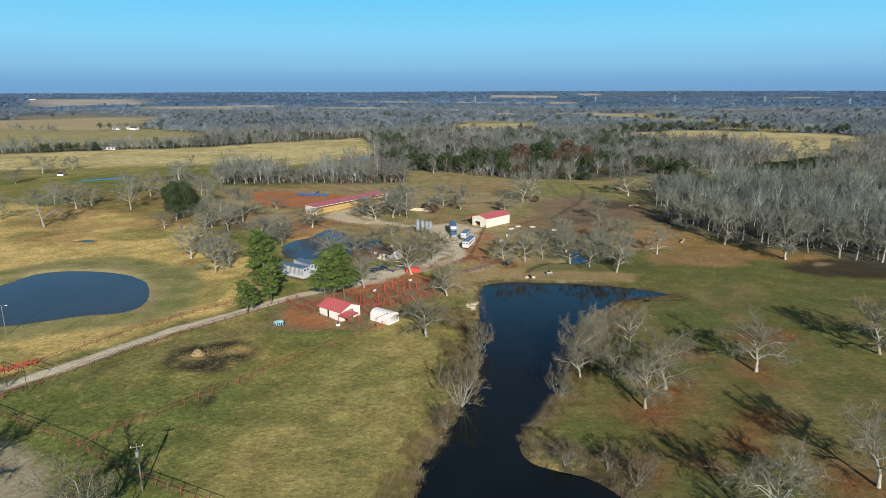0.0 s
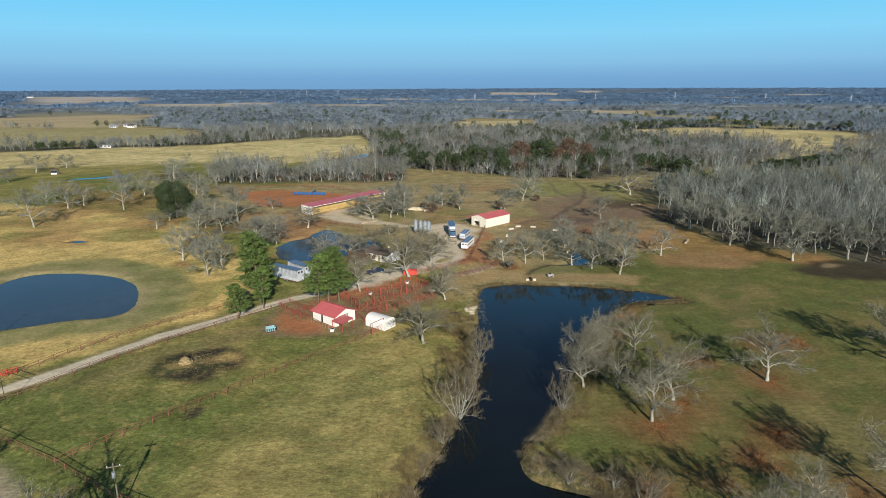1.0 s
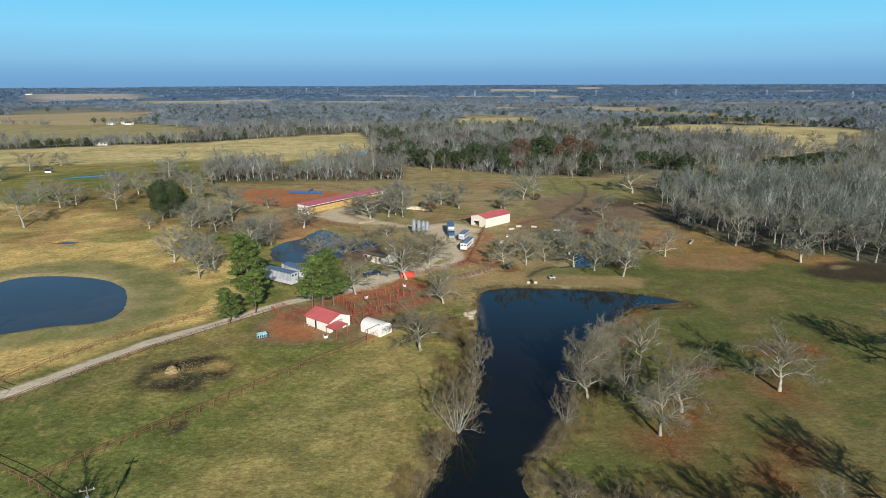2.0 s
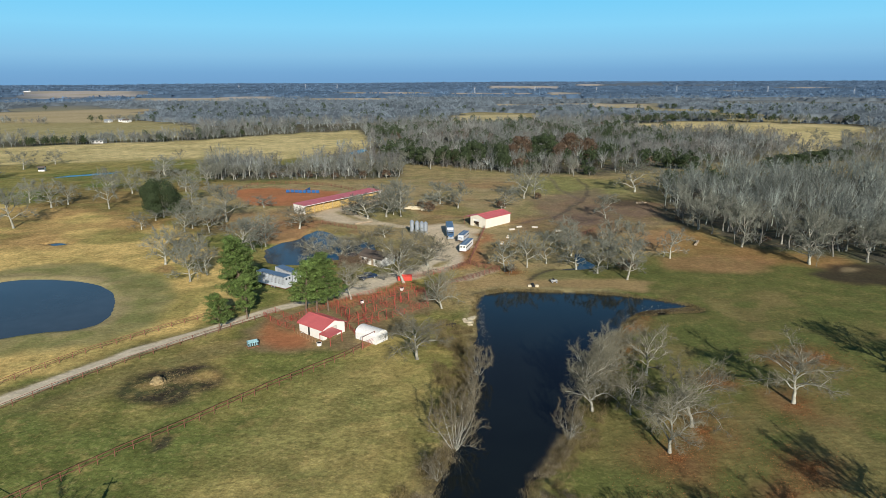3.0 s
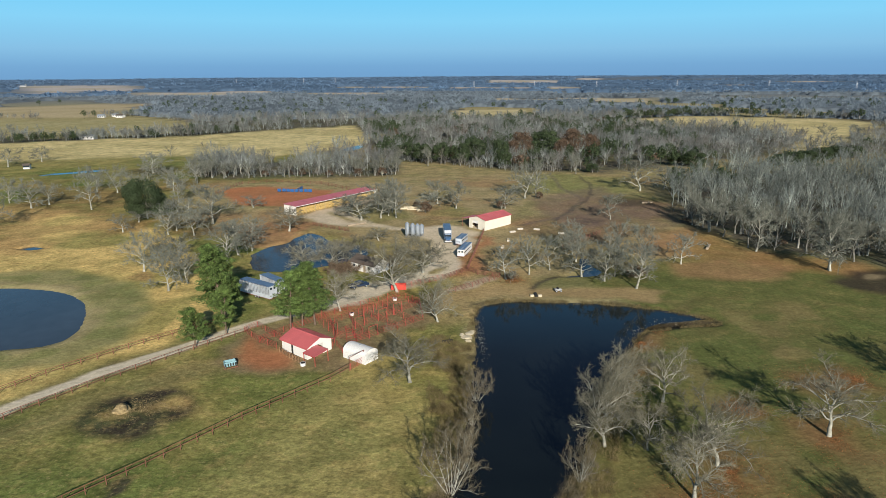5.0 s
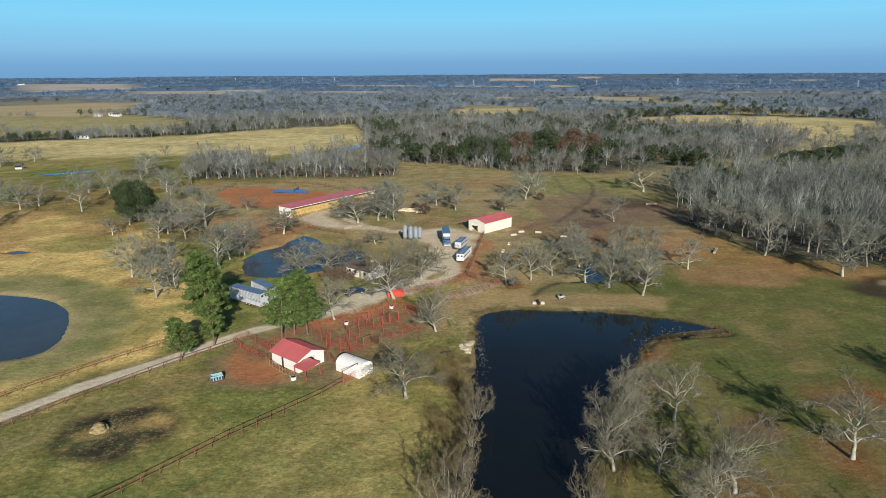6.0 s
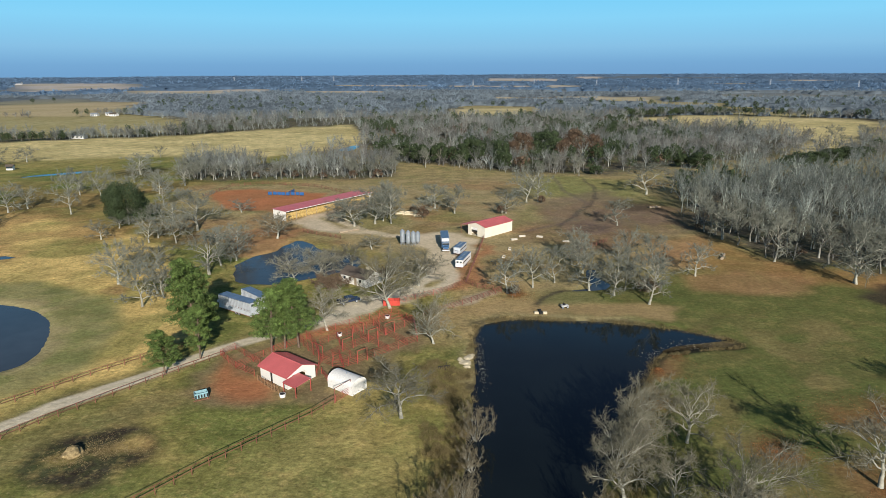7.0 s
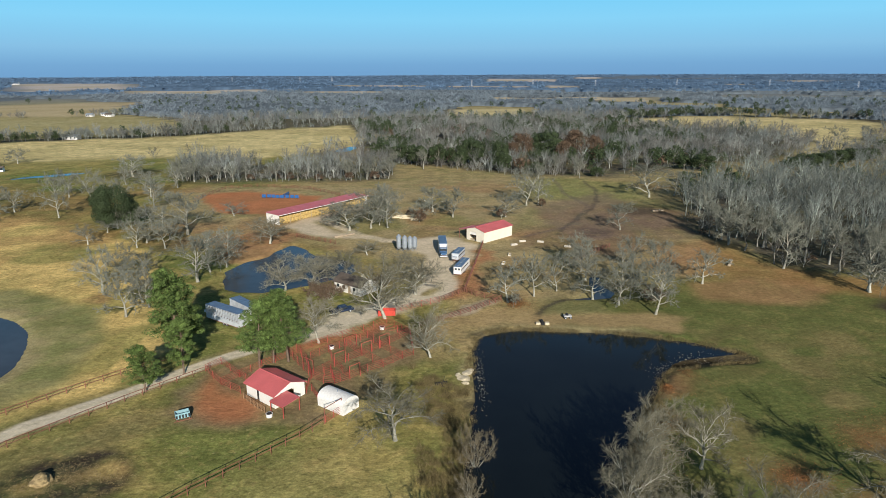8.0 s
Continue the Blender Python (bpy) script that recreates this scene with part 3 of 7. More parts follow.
# ---- trees ----
class Tris:
    """Collects tapered tubes, spikes and flecks as triangles."""

    def __init__(self):
        self.v, self.f, self.n = [], [], 0

    def tube(self, pts, radii, sides):
        pts = np.asarray(pts, float)
        k = len(pts)
        d = np.gradient(pts, axis=0)
        d /= np.linalg.norm(d, axis=1)[:, None] + 1e-9
        ref = np.array([0.31, 0.77, 0.55])
        u = np.cross(d, ref)
        u /= np.linalg.norm(u, axis=1)[:, None] + 1e-9
        w = np.cross(d, u)
        a = np.arange(sides) * 2 * math.pi / sides
        r = np.asarray(radii)[:, None, None]
        ring = pts[:, None] + r * (np.cos(a)[None, :, None] * u[:, None] + np.sin(a)[None, :, None] * w[:, None])
        self.v.append(ring.reshape(-1, 3))
        j = np.arange(sides)
        for i in range(k - 1):
            p, q = self.n + i * sides, self.n + (i + 1) * sides
            self.f.append(np.stack([p + j, p + (j + 1) % sides, q + (j + 1) % sides], 1))
            self.f.append(np.stack([p + j, q + (j + 1) % sides, q + j], 1))
        self.n += k * sides

    def spikes(self, base, tip, r, rng):
        """Thin cones, many at once."""
        base, tip = np.asarray(base, float), np.asarray(tip, float)
        m = len(base)
        if not m:
            return
        d = tip - base
        u = np.cross(d, rng.normal(size=(m, 3)))
        u /= np.linalg.norm(u, axis=1)[:, None] + 1e-9
        w = np.cross(d, u)
        w /= np.linalg.norm(w, axis=1)[:, None] + 1e-9
        r = np.broadcast_to(np.asarray(r, float), (m,))[:, None]
        v = np.stack([base + r * u, base + r * (-0.5 * u + 0.87 * w), base + r * (-0.5 * u - 0.87 * w), tip], 1)
        o = self.n + 4 * np.arange(m)[:, None]
        for c in ((0, 1, 3), (1, 2, 3), (2, 0, 3)):
            self.f.append(o + np.array(c))
        self.v.append(v.reshape(-1, 3))
        self.n += 4 * m

    def blades(self, base, tip, r, rng):
        """The finest twigs: one slender triangle each."""
        base, tip = np.asarray(base, float), np.asarray(tip, float)
        m = len(base)
        u = np.cross(tip - base, rng.normal(size=(m, 3)))
        u *= (np.broadcast_to(np.asarray(r, float), (m,)) / (np.linalg.norm(u, axis=1) + 1e-9))[:, None]
        self.v.append(np.stack([base + u, base - u, tip], 1).reshape(-1, 3))
        self.f.append(self.n + 3 * np.arange(m)[:, None] + np.array((0, 1, 2)))
        self.n += 3 * m

    def flecks(self, c, size, rng, flat=0.0):
        """Small leaf-like triangles turned at random."""
        c = np.asarray(c, float)
        m = len(c)
        a = rng.normal(size=(m, 3))
        a[:, 2] *= 1 - flat
        b = rng.normal(size=(m, 3))
        b[:, 2] *= 1 - flat
        a /= np.linalg.norm(a, axis=1)[:, None]
        b -= a * (a * b).sum(1)[:, None]
        b /= np.linalg.norm(b, axis=1)[:, None]
        s = (np.asarray(size) * rng.uniform(0.6, 1.3, m))[:, None]
        v = np.stack([c - s * a * 0.5, c + s * a * 0.5 + s * b * 0.18, c + s * b * 0.6], 1)
        o = self.n + 3 * np.arange(m)[:, None]
        self.f.append(o + np.array((0, 1, 2)))
        self.v.append(v.reshape(-1, 3))
        self.n += 3 * m

    def shingles(self, c, n, size, rng):
        """Leaf clumps that lie roughly across the direction n."""
        m = len(c)
        n = n + rng.normal(size=(m, 3)) * 0.35
        a = np.cross(n, rng.normal(size=(m, 3)))
        a /= np.linalg.norm(a, axis=1)[:, None] + 1e-9
        b = np.cross(n, a)
        b /= np.linalg.norm(b, axis=1)[:, None] + 1e-9
        s = (size * rng.uniform(0.6, 1.3, m))[:, None]
        self.v.append(np.stack([c - s * a * 0.5 - s * b * 0.3, c + s * a * 0.5 - s * b * 0.22, c + s * b * 0.55], 1).reshape(-1, 3))
        self.f.append(self.n + 3 * np.arange(m)[:, None] + np.array((0, 1, 2)))
        self.n += 3 * m

    def arrays(self):
        return np.concatenate(self.v), np.concatenate(self.f)

    def mesh(self, name, mat, smooth=False):
        v, f = self.arrays()
        return tri_mesh(name, v, f, mat, smooth)


def bend(p, d, length, n, rng, wander, lift):
    """A crooked line that starts along d and is drawn upwards by lift."""
    pts = [np.array(p, float)]
    d = np.array(d, float)
    for _ in range(n):
        d = d + rng.normal(size=3) * wander + np.array([0, 0, lift])
        d /= np.linalg.norm(d)
        pts.append(pts[-1] + d * length / n)
    return np.array(pts)


def sprout(d, angle, rng):
    d = d / (np.linalg.norm(d) + 1e-9)
    u = np.cross(d, rng.normal(size=3))
    u /= np.linalg.norm(u) + 1e-9
    return d * math.cos(angle) + u * math.sin(angle)


def grow_bare_tree(seed, h=11.6, spread=10.2, trunk=0.2, limbs=10, branches=6, twigs=6, fine=9, twig_r=0.024, upright=0.0, thick=1.0, sides=5):
    """Meshes of a leafless tree about h high: its trunk with crooked limbs that fill a dome, and its crown of fine twigs."""
    rng = np.random.default_rng(seed)
    wood, crown = Tris(), Tris()
    half, r0 = spread / 2, 0.0225 * h * thick
    lean = rng.normal(size=2) * 0.09
    fork = bend((0, 0, -0.3), (lean[0], lean[1], 1), h * trunk + 0.3, 3, rng, 0.07, 0.03)
    wood.tube(fork, r0 * np.array([1.5, 1.1, 0.95, 0.86]), 7)
    lead = bend(fork[-1], (lean[0] + rng.normal() * 0.15, lean[1] + rng.normal() * 0.15, 1), h * (0.9 - trunk) * 0.8, 5, rng, 0.2, 0.12)
    wood.tube(lead, r0 * np.array([0.8, 0.62, 0.48, 0.34, 0.22, 0.08]), sides)
    shoots = []
    for i in range(limbs):
        g = (i + rng.uniform(0, 0.9)) / limbs
        q = g * 0.72 * 5
        p = lead[int(q)] + (lead[int(q) + 1] - lead[int(q)]) * (q % 1)
        az = i * 2.4 + rng.uniform(-0.5, 0.5)
        el = -0.38 + 1.5 * g + upright * (1 - g) + rng.uniform(-0.15, 0.15)
        k = rng.uniform(0.72, 1.08)
        end = np.array([k * half * math.cos(el) * math.cos(az), k * half * math.cos(el) * math.sin(az), h * (0.40 + 0.56 * k * math.sin(el))])
        ln = np.linalg.norm(end - p)
        t = np.linspace(0, 1, 7)[:, None]
        crook = np.cumsum(rng.normal(size=(7, 3)), 0) * ln * 0.05
        crook -= crook[0]
        limb = p + (end - p) * t + crook * (1 - 0.4 * t) + np.array([0, 0, 1]) * np.sin(t * math.pi) * ln * (0.16 - 0.1 * g)
        lr = r0 * (0.56 - 0.3 * g)
        wood.tube(limb, lr * np.array([1, 0.85, 0.7, 0.56, 0.42, 0.28, 0.1]), sides)
        shoots.append((lead[-1], lead[-1] - lead[-2], ln * 0.3, lr * 0.3) if i == 0 else (limb[-1], limb[-1] - limb[-2], ln * 0.22, lr * 0.2))
        for b in range(branches):
            at = 0.22 + 0.76 * (b + rng.random()) / branches
            k = min(5, int(at * 6))
            q = limb[k] + (limb[k + 1] - limb[k]) * (at * 6 - k)
            bd = sprout(limb[k + 1] - limb[k], rng.uniform(0.5, 1.15), rng)
            bd[2] += 0.22
            shoots.append((q, bd, ln * rng.uniform(0.26, 0.48) * (1.2 - 0.55 * at), lr * (0.62 - 0.35 * at)))
    for q, bd, bl, br0 in shoots:
        br = bend(q, bd, bl, 3, rng, 0.3, 0.07)
        wood.tube(br, br0 * np.array([1.05, 0.8, 0.52, 0.18]), 3)
        j = np.arange(twigs) % 3
        w = br[j] + (br[j + 1] - br[j]) * rng.random((twigs, 1))
        td = (br[j + 1] - br[j]) / (bl / 3) + rng.normal(size=(twigs, 3)) * 0.62 + np.array([0, 0, 0.18])
        td /= np.linalg.norm(td, axis=1)[:, None]
        tl = bl * rng.uniform(0.4, 0.75, (twigs, 1))
        e = w + td * tl
        crown.spikes(w, e, twig_r * 1.3, rng)
        a = np.repeat(np.arange(twigs), fine)
        fb = w[a] + (e[a] - w[a]) * rng.uniform(0.1, 1, (len(a), 1))
        fd = rng.normal(size=(len(a), 3)) * 0.6 + td[a] + np.array([0, 0, 0.15])
        fd /= np.linalg.norm(fd, axis=1)[:, None]
        crown.blades(fb, fb + fd * tl[a] * rng.uniform(0.4, 0.95, (len(a), 1)), twig_r, rng)
    # bring the tree to its height and spread
    v = np.concatenate(crown.v)
    lo, hi = np.percentile(v, 3, axis=0), np.percentile(v, 97, axis=0)
    k = np.array([0.86 * spread / (hi[0] - lo[0]), 0.86 * spread / (hi[1] - lo[1]), h / np.percentile(v[:, 2], 99.7)])
    for t in (wood, crown):
        t.v = [a * k for a in t.v]
    return wood.mesh("trunk", M["bark"], True), crown.mesh("crown", M["twig"])


def grow_bush(seed, h=8.0, spread=6.5, trunk=0.2, limbs=4, branches=4, twigs=6, fine=11, stems=8, thick=1.0):
    """Meshes of a many-stemmed leafless bush: its stems, and its crown of twigs."""
    rng = np.random.default_rng(seed)
    wood, crown = Tris(), Tris()
    half = spread / 2
    for s in range(stems):
        lean = rng.normal(size=2) * 0.45
        r0 = 0.021 * h * thick / 2.4
        th = h * trunk * rng.uniform(0.85, 1.15)
        top = h * rng.uniform(0.72, 0.8)
        axis_pts = bend((0, 0, -0.3), (lean[0], lean[1], 1), top, 7, rng, 0.08, 0.05)
        rad = r0 * (1 - np.linspace(0, 0.82, 8))
        rad[0] *= 1.5
        wood.tube(axis_pts, rad, 5)
        for i in range(limbs):
            f = (trunk + (1 - trunk) * (i + rng.uniform(0, 0.7)) / limbs)
            p = axis_pts[min(7, int(f * 7))] * (1 - (f * 7) % 1) + axis_pts[min(7, int(f * 7) + 1)] * ((f * 7) % 1)
            az = i * 2.4 + rng.uniform(-0.5, 0.5)
            rise = 0.24 + 0.95 * f * f + rng.uniform(-0.12, 0.2)
            ln = half * (1.2 - 0.6 * f) * rng.uniform(0.75, 1.2)
            limb = bend(p, (math.cos(az), math.sin(az), rise), ln * 1.15, 5, rng, 0.24, 0.09)
            lr = r0 * (0.52 - 0.28 * f)
            wood.tube(limb, lr * np.array([1, 0.84, 0.68, 0.5, 0.36, 0.16]), 5)
            for b in range(branches):
                k = 1 + (b * 4) // branches
                q = limb[k] + (limb[k + 1] - limb[k]) * rng.random()
                bd = sprout(limb[k + 1] - limb[k], rng.uniform(0.5, 1.1), rng)
                bd[2] += 0.25
                bl = ln * rng.uniform(0.32, 0.55)
                br = bend(q, bd, bl, 3, rng, 0.25, 0.1)
                wood.tube(br[[0, 1, 3]], lr * np.array([0.5, 0.4, 0.14]), 3)
                for t in range(twigs):
                    j = t % 3
                    w = br[j] + (br[j + 1] - br[j]) * rng.random()
                    td = sprout(br[j + 1] - br[j], rng.uniform(0.4, 1.1), rng)
                    td[2] += 0.2
                    tl = bl * rng.uniform(0.3, 0.6)
                    e = w + td * tl
                    crown.spikes([w], [e], 0.024 * thick, rng)
                    g = rng.random(fine)[:, None]
                    fb = w + (e - w) * g
                    fd = rng.normal(size=(fine, 3)) * 0.6 + td + np.array([0, 0, 0.2])
                    fd /= np.linalg.norm(fd, axis=1)[:, None]
                    crown.blades(fb, fb + fd * tl * rng.uniform(0.45, 1.0, (fine, 1)), 0.015 * thick, rng)
    # bring the tree to its height and spread
    v = np.concatenate(crown.v)
    lo, hi = np.percentile(v, 4, axis=0), np.percentile(v, 96, axis=0)
    k = np.array([0.68 * spread / (hi[0] - lo[0]), 0.68 * spread / (hi[1] - lo[1]), h / np.percentile(v[:, 2], 99.7)])
    for t in (wood, crown):
        t.v = [a * k for a in t.v]
    return wood.mesh("trunk", M["bark"], True), crown.mesh("crown", M["twig"])


def grow_pine(seed, h=18.0, spread=9.0, bare=0.25, leaf="needles", clump=130, size=0.25, boughs=62):
    rng = np.random.default_rng(seed)
    wood, crown = Tris(), Tris()
    ax = bend((0, 0, -0.3), (0.03, 0.02, 1), h * 0.97, 8, rng, 0.03, 0.03)
    wood.tube(ax, 0.016 * h * (1 - np.linspace(0, 0.9, 9)) + 0.02, 8)
    for i in range(boughs):
        f = bare + (0.98 - bare) * (i + rng.random()) / boughs
        p = ax[min(8, int(f * 8))] + (ax[min(8, int(f * 8) + 1)] - ax[min(8, int(f * 8))]) * ((f * 8) % 1)
        g = (f - bare) / (1 - bare)
        ln = spread / 2 * (math.sin(math.pi * min(1, 0.22 + 0.78 * g) ** 0.9) ** 0.7 * 0.9 + 0.16) * rng.uniform(0.62, 1.12)
        az = i * 2.4 + rng.uniform(-0.6, 0.6)
        br = bend(p, (math.cos(az), math.sin(az), 0.1 + 0.7 * g), ln, 4, rng, 0.16, 0.05)
        wood.tube(br, 0.05 * np.array([1, 0.8, 0.6, 0.4, 0.2]), 4)
        # needles sit in rounded puffs along the outer bough
        for k in (2, 3, 4):
            o = br[k] + rng.normal(size=3) * (0.25, 0.25, 0.2)
            d = rng.normal(size=(clump, 3)) + np.array([0, 0, 0.3])
            d /= np.linalg.norm(d, axis=1)[:, None]
            r = rng.uniform(0.65, 1.2) * rng.uniform(0.55, 1, (clump, 1))
            crown.shingles(o + d * r * np.array([1, 1, 0.72]), d, size, rng)
    return wood.mesh("trunk", M["pine_bark"], True), crown.mesh("crown", M[leaf])


def grow_leafy(seed, h, spread, leaf, count=5200, size=0.42, low=0.12):
    """A round-headed tree that keeps its leaves."""
    rng = np.random.default_rng(seed)
    wood, crown = Tris(), Tris()
    ax = bend((0, 0, -0.3), (0, 0, 1), h * 0.8, 6, rng, 0.05, 0.05)
    wood.tube(ax, 0.024 * h * (1 - np.linspace(0, 0.85, 7)), 7)
    lumps = []
    for i in range(26):
        az, up = rng.uniform(0, 6.283), rng.uniform(-0.55, 0.95)
        r = math.sqrt(max(0.05, 1 - up * up)) * spread * 0.34
        lumps.append((r * math.cos(az), r * math.sin(az), h * (0.44 + up * 0.40), spread * rng.uniform(0.14, 0.21)))
        wood.tube(bend(ax[2], (lumps[-1][0], lumps[-1][1], lumps[-1][2] - ax[2][2]), np.linalg.norm(np.array(lumps[-1][:3]) - ax[2]) * 0.9, 3, rng, 0.06, 0), 0.07 * np.array([1, 0.7, 0.4, 0.15]), 4)
    for x, y, z, r in lumps:
        m = count // len(lumps)
        d = rng.normal(size=(m, 3))
        d /= np.linalg.norm(d, axis=1)[:, None]
        crown.shingles(np.array([x, y, z]) + d * r * rng.uniform(0.55, 1.12, (m, 1)) ** 0.7 * np.array([1, 1, 0.8]), d, size, rng)
    return wood.mesh("trunk", M["bark"], True), crown.mesh("crown", M[leaf])


def plant(name, meshes, x, y, sx, sz, turn, label, category="tree", group=""):
    ob = thing(name, pose(x, y, on_ground(x, y), 0, 0, turn) @ Matrix.Diagonal((sx, sx, sz, 1)), label, category, group)
    for n, me in zip(("trunk", "crown"), meshes):
        c = new(n, me)
        c.parent = ob
    return ob


OAKS = [grow_bare_tree(s, 11.6, 10.2, tr, 13, 8, 7, 9, 0.0165, thick=0.92) for s, tr in ((11, 0.16), (12, 0.13), (13, 0.18), (14, 0.12), (17, 0.15))]
BARE = [grow_bare_tree(s, 11.6, 10.2, tr, 10, 6, 6, 7, 0.034, sides=4) for s, tr in ((41, 0.16), (42, 0.12), (43, 0.14), (44, 0.18), (45, 0.11), (46, 0.16))]
M["grey_bark"] = material("grey_bark", (0.225, 0.215, 0.18), 0.9, var=0.3, scale=1.5, fine=14, per_object=0.3, tint=(0.34, 0.34, 0.29), tint_scale=0.7, spec=0.2, bump=0.3, bump_scale=9)
SLIM = [grow_bare_tree(s, 11.6, 7.0, tr, 8, 5, 5, 8, 0.036, 0.45, 0.85, 4) for s, tr in ((21, 0.22), (22, 0.18), (23, 0.28), (24, 0.2))]
M["grey_twig"] = material("grey_twigs", (0.165, 0.17, 0.135), 0.9, var=0.25, scale=0.6, fine=6, per_object=0.22, spec=0.15, bump=0)
for pair in SLIM:
    pair[0].materials[0] = M["grey_bark"]
for pair in SLIM + BARE:
    pair[1].materials[0] = M["grey_twig"]
BUSH = [grow_bush(s) for s in (31, 32)]
for pair in BUSH:
    pair[1].materials[0] = M["willow"]
PLANTED = []
turner = random.Random(4)


def grove(rows, kinds, height, width, label, group, name="bare_tree"):
    for x, y, h, w in rows:
        me = turner.choice(kinds)
        PLANTED.append((x, y))
        plant(name, me, x, y, w / width, h / height, turner.uniform(0, 360), label, "tree", group)


SHORE_TREES = [(35.7, 101.5, 12.7, 12), (41.8, 108.8, 11.9, 11.7), (62.5, 116.5, 12.3, 13), (26.8, 113.9, 12.6, 10.1), (40.3, 127.7, 10.5, 9.8), (-3.9, 135.3, 10.5, 12.5), (61.7, 78.7, 12.6, 12), (48.3, 77.5, 8.1, 8.7), (-45, 66, 12, 13), (-68, 67, 14, 15), (-83, 90, 12, 12), (41, 68, 13, 12), (93, 125, 14, 14), (101, 118, 13, 13), (31, 121.5, 9, 8), (35.5, 131, 9, 8.5), (33, 113, 9, 8)]
SHORE_BUSHES = [(3.1, 103.5, 9.9, 9.1), (21.2, 105.6, 7.2, 5.7), (8.1, 129.2, 7.9, 6.2), (5.2, 113.5, 6, 5), (7.0, 121, 5, 4.5), (0.4, 95.5, 4.5, 5), (18.5, 85.6, 4.2, 7), (27.5, 79.2, 6, 7), (24.5, 83.5, 4, 5)]
ROAD_TREES = [(1.1, 164.8, 10.5, 9.6), (-22.4, 172.2, 11, 9.6), (-9.6, 186, 14.7, 17), (-3.3, 202.5, 12, 15.9), (-30.4, 206.6, 10.3, 14.1), (-37.2, 205.3, 10, 13.2), (-23.4, 216.9, 8.2, 11), (-19.5, 238.3, 4.9, 8.8), (-53.3, 252.5, 9, 14.1), (-30.8, 227.8, 5.2, 10)]
MEADOW_TREES = [(-70.2, 187.7, 11.7, 10.6), (-84.5, 204.8, 12.4, 10.9), (-79.9, 219, 7.8, 10.1), (-86.6, 219.1, 9.5, 10.1), (-62.8, 213.1, 13.4, 13), (-115.7, 269.4, 5, 9.8), (-146.9, 293.7, 18.4, 13.3), (-165.1, 256.3, 16.9, 16.4), (-193, 270.6, 11.2, 12.3), (-174.6, 297, 13, 13.5), (-171.3, 304.4, 11.1, 12.4), (-259.1, 382.2, 9.3, 13.7), (-270.5, 427.2, 12.5, 19.1), (-264.2, 451.7, 10, 14.1), (-166.1, 397.3, 12.8, 17.8), (-109.9, 275.5, 8.4, 12.5), (-114, 253.2, 7.1, 7.9), (-62.3, 221.5, 10.5, 8.5)]
LOT_TREES = [(-85.5, 265.3, 16.5, 18.1), (-71.8, 246.3, 6.2, 12.4), (-98.6, 275.3, 8.9, 10), (-102.4, 275.4, 8.9, 10), (-78.6, 295.4, 5.4, 10.7), (-29.2, 270.4, 10.7, 18.5), (-22.1, 274.1, 13.8, 17.5), (-15.9, 274, 16.8, 12.5), (-35.4, 280.8, 9, 15.3), (-4.1, 287, 7.9, 11.7), (8.2, 291, 12.5, 11.9), (0.3, 301.4, 11, 13.6), (28.8, 290.6, 9.8, 13.2), (40, 313.3, 16.7, 15.6), (45.3, 314.8, 13.1, 11.4), (67.6, 268.9, 10.6, 10.3), (97.5, 329.4, 16, 20.8), (109.9, 332.8, 12, 12)]
CREEK_TREES = [(19.9, 195.9, 10.9, 10.4), (26.8, 199.9, 11.9, 8.6), (33.3, 204.1, 11.4, 8.1), (41.4, 198.4, 10, 12), (46.5, 193.5, 10.8, 11), (50.4, 197.4, 11, 8.4), (53.3, 187, 12, 10.5), (61.8, 210.4, 12.6, 9.1), (73.1, 209, 10.2, 10), (113.2, 202.5, 13, 14), (101.8, 222.3, 15.1, 12.3), (133, 216, 11.2, 11.9), (112.9, 201.3, 17.5, 11.5), (98.1, 249, 12.7, 11.4)]
grove(SHORE_TREES, OAKS, 11.6, 10.2, "large grey leafless oak standing near the pond", "oaks by the pond")
grove(SHORE_BUSHES, BUSH, 8.0, 6.5, "many-stemmed leafless willow bush at the water's edge", "bushes by the pond", "willow_bush")
grove(ROAD_TREES, OAKS, 11.6, 10.2, "spreading leafless oak beside the gravel road", "oaks by the road")
grove(MEADOW_TREES, BARE, 11.6, 10.2, "leafless oak in the dry pasture", "oaks in the pasture")
grove(LOT_TREES, BARE, 11.6, 10.2, "leafless oak beside the dirt lots", "oaks by the lots")
grove(CREEK_TREES, BARE, 11.6, 10.0, "leafless oak along the creek", "oaks along the creek")
PINE = [grow_pine(s) for s in (91, 92)]
for x, y, h, w in ((-47.5, 163.5, 19, 10.3), (-48.6, 166.5, 16, 8), (-49.5, 151.4, 8.6, 6.2), (-45.3, 158.3, 11.5, 5.6), (-31.8, 161, 14, 7.6), (-26.8, 163.4, 15, 8.6), (-29.6, 162.8, 12.5, 7)):
    PLANTED.append((x, y))
    plant("pine_tree", turner.choice(PINE), x, y, w / 9.0, h / 18.0, turner.uniform(0, 360), "tall green pine with a bare lower trunk beside the road", "pine tree", "pines by the road")
plant("evergreen_tree", grow_leafy(95, 14.4, 18.0, "evergreen", 26000, 0.4), -115, 275.6, 0.95, 1.2, 0, "round dark green live oak in the dry pasture", "tree")


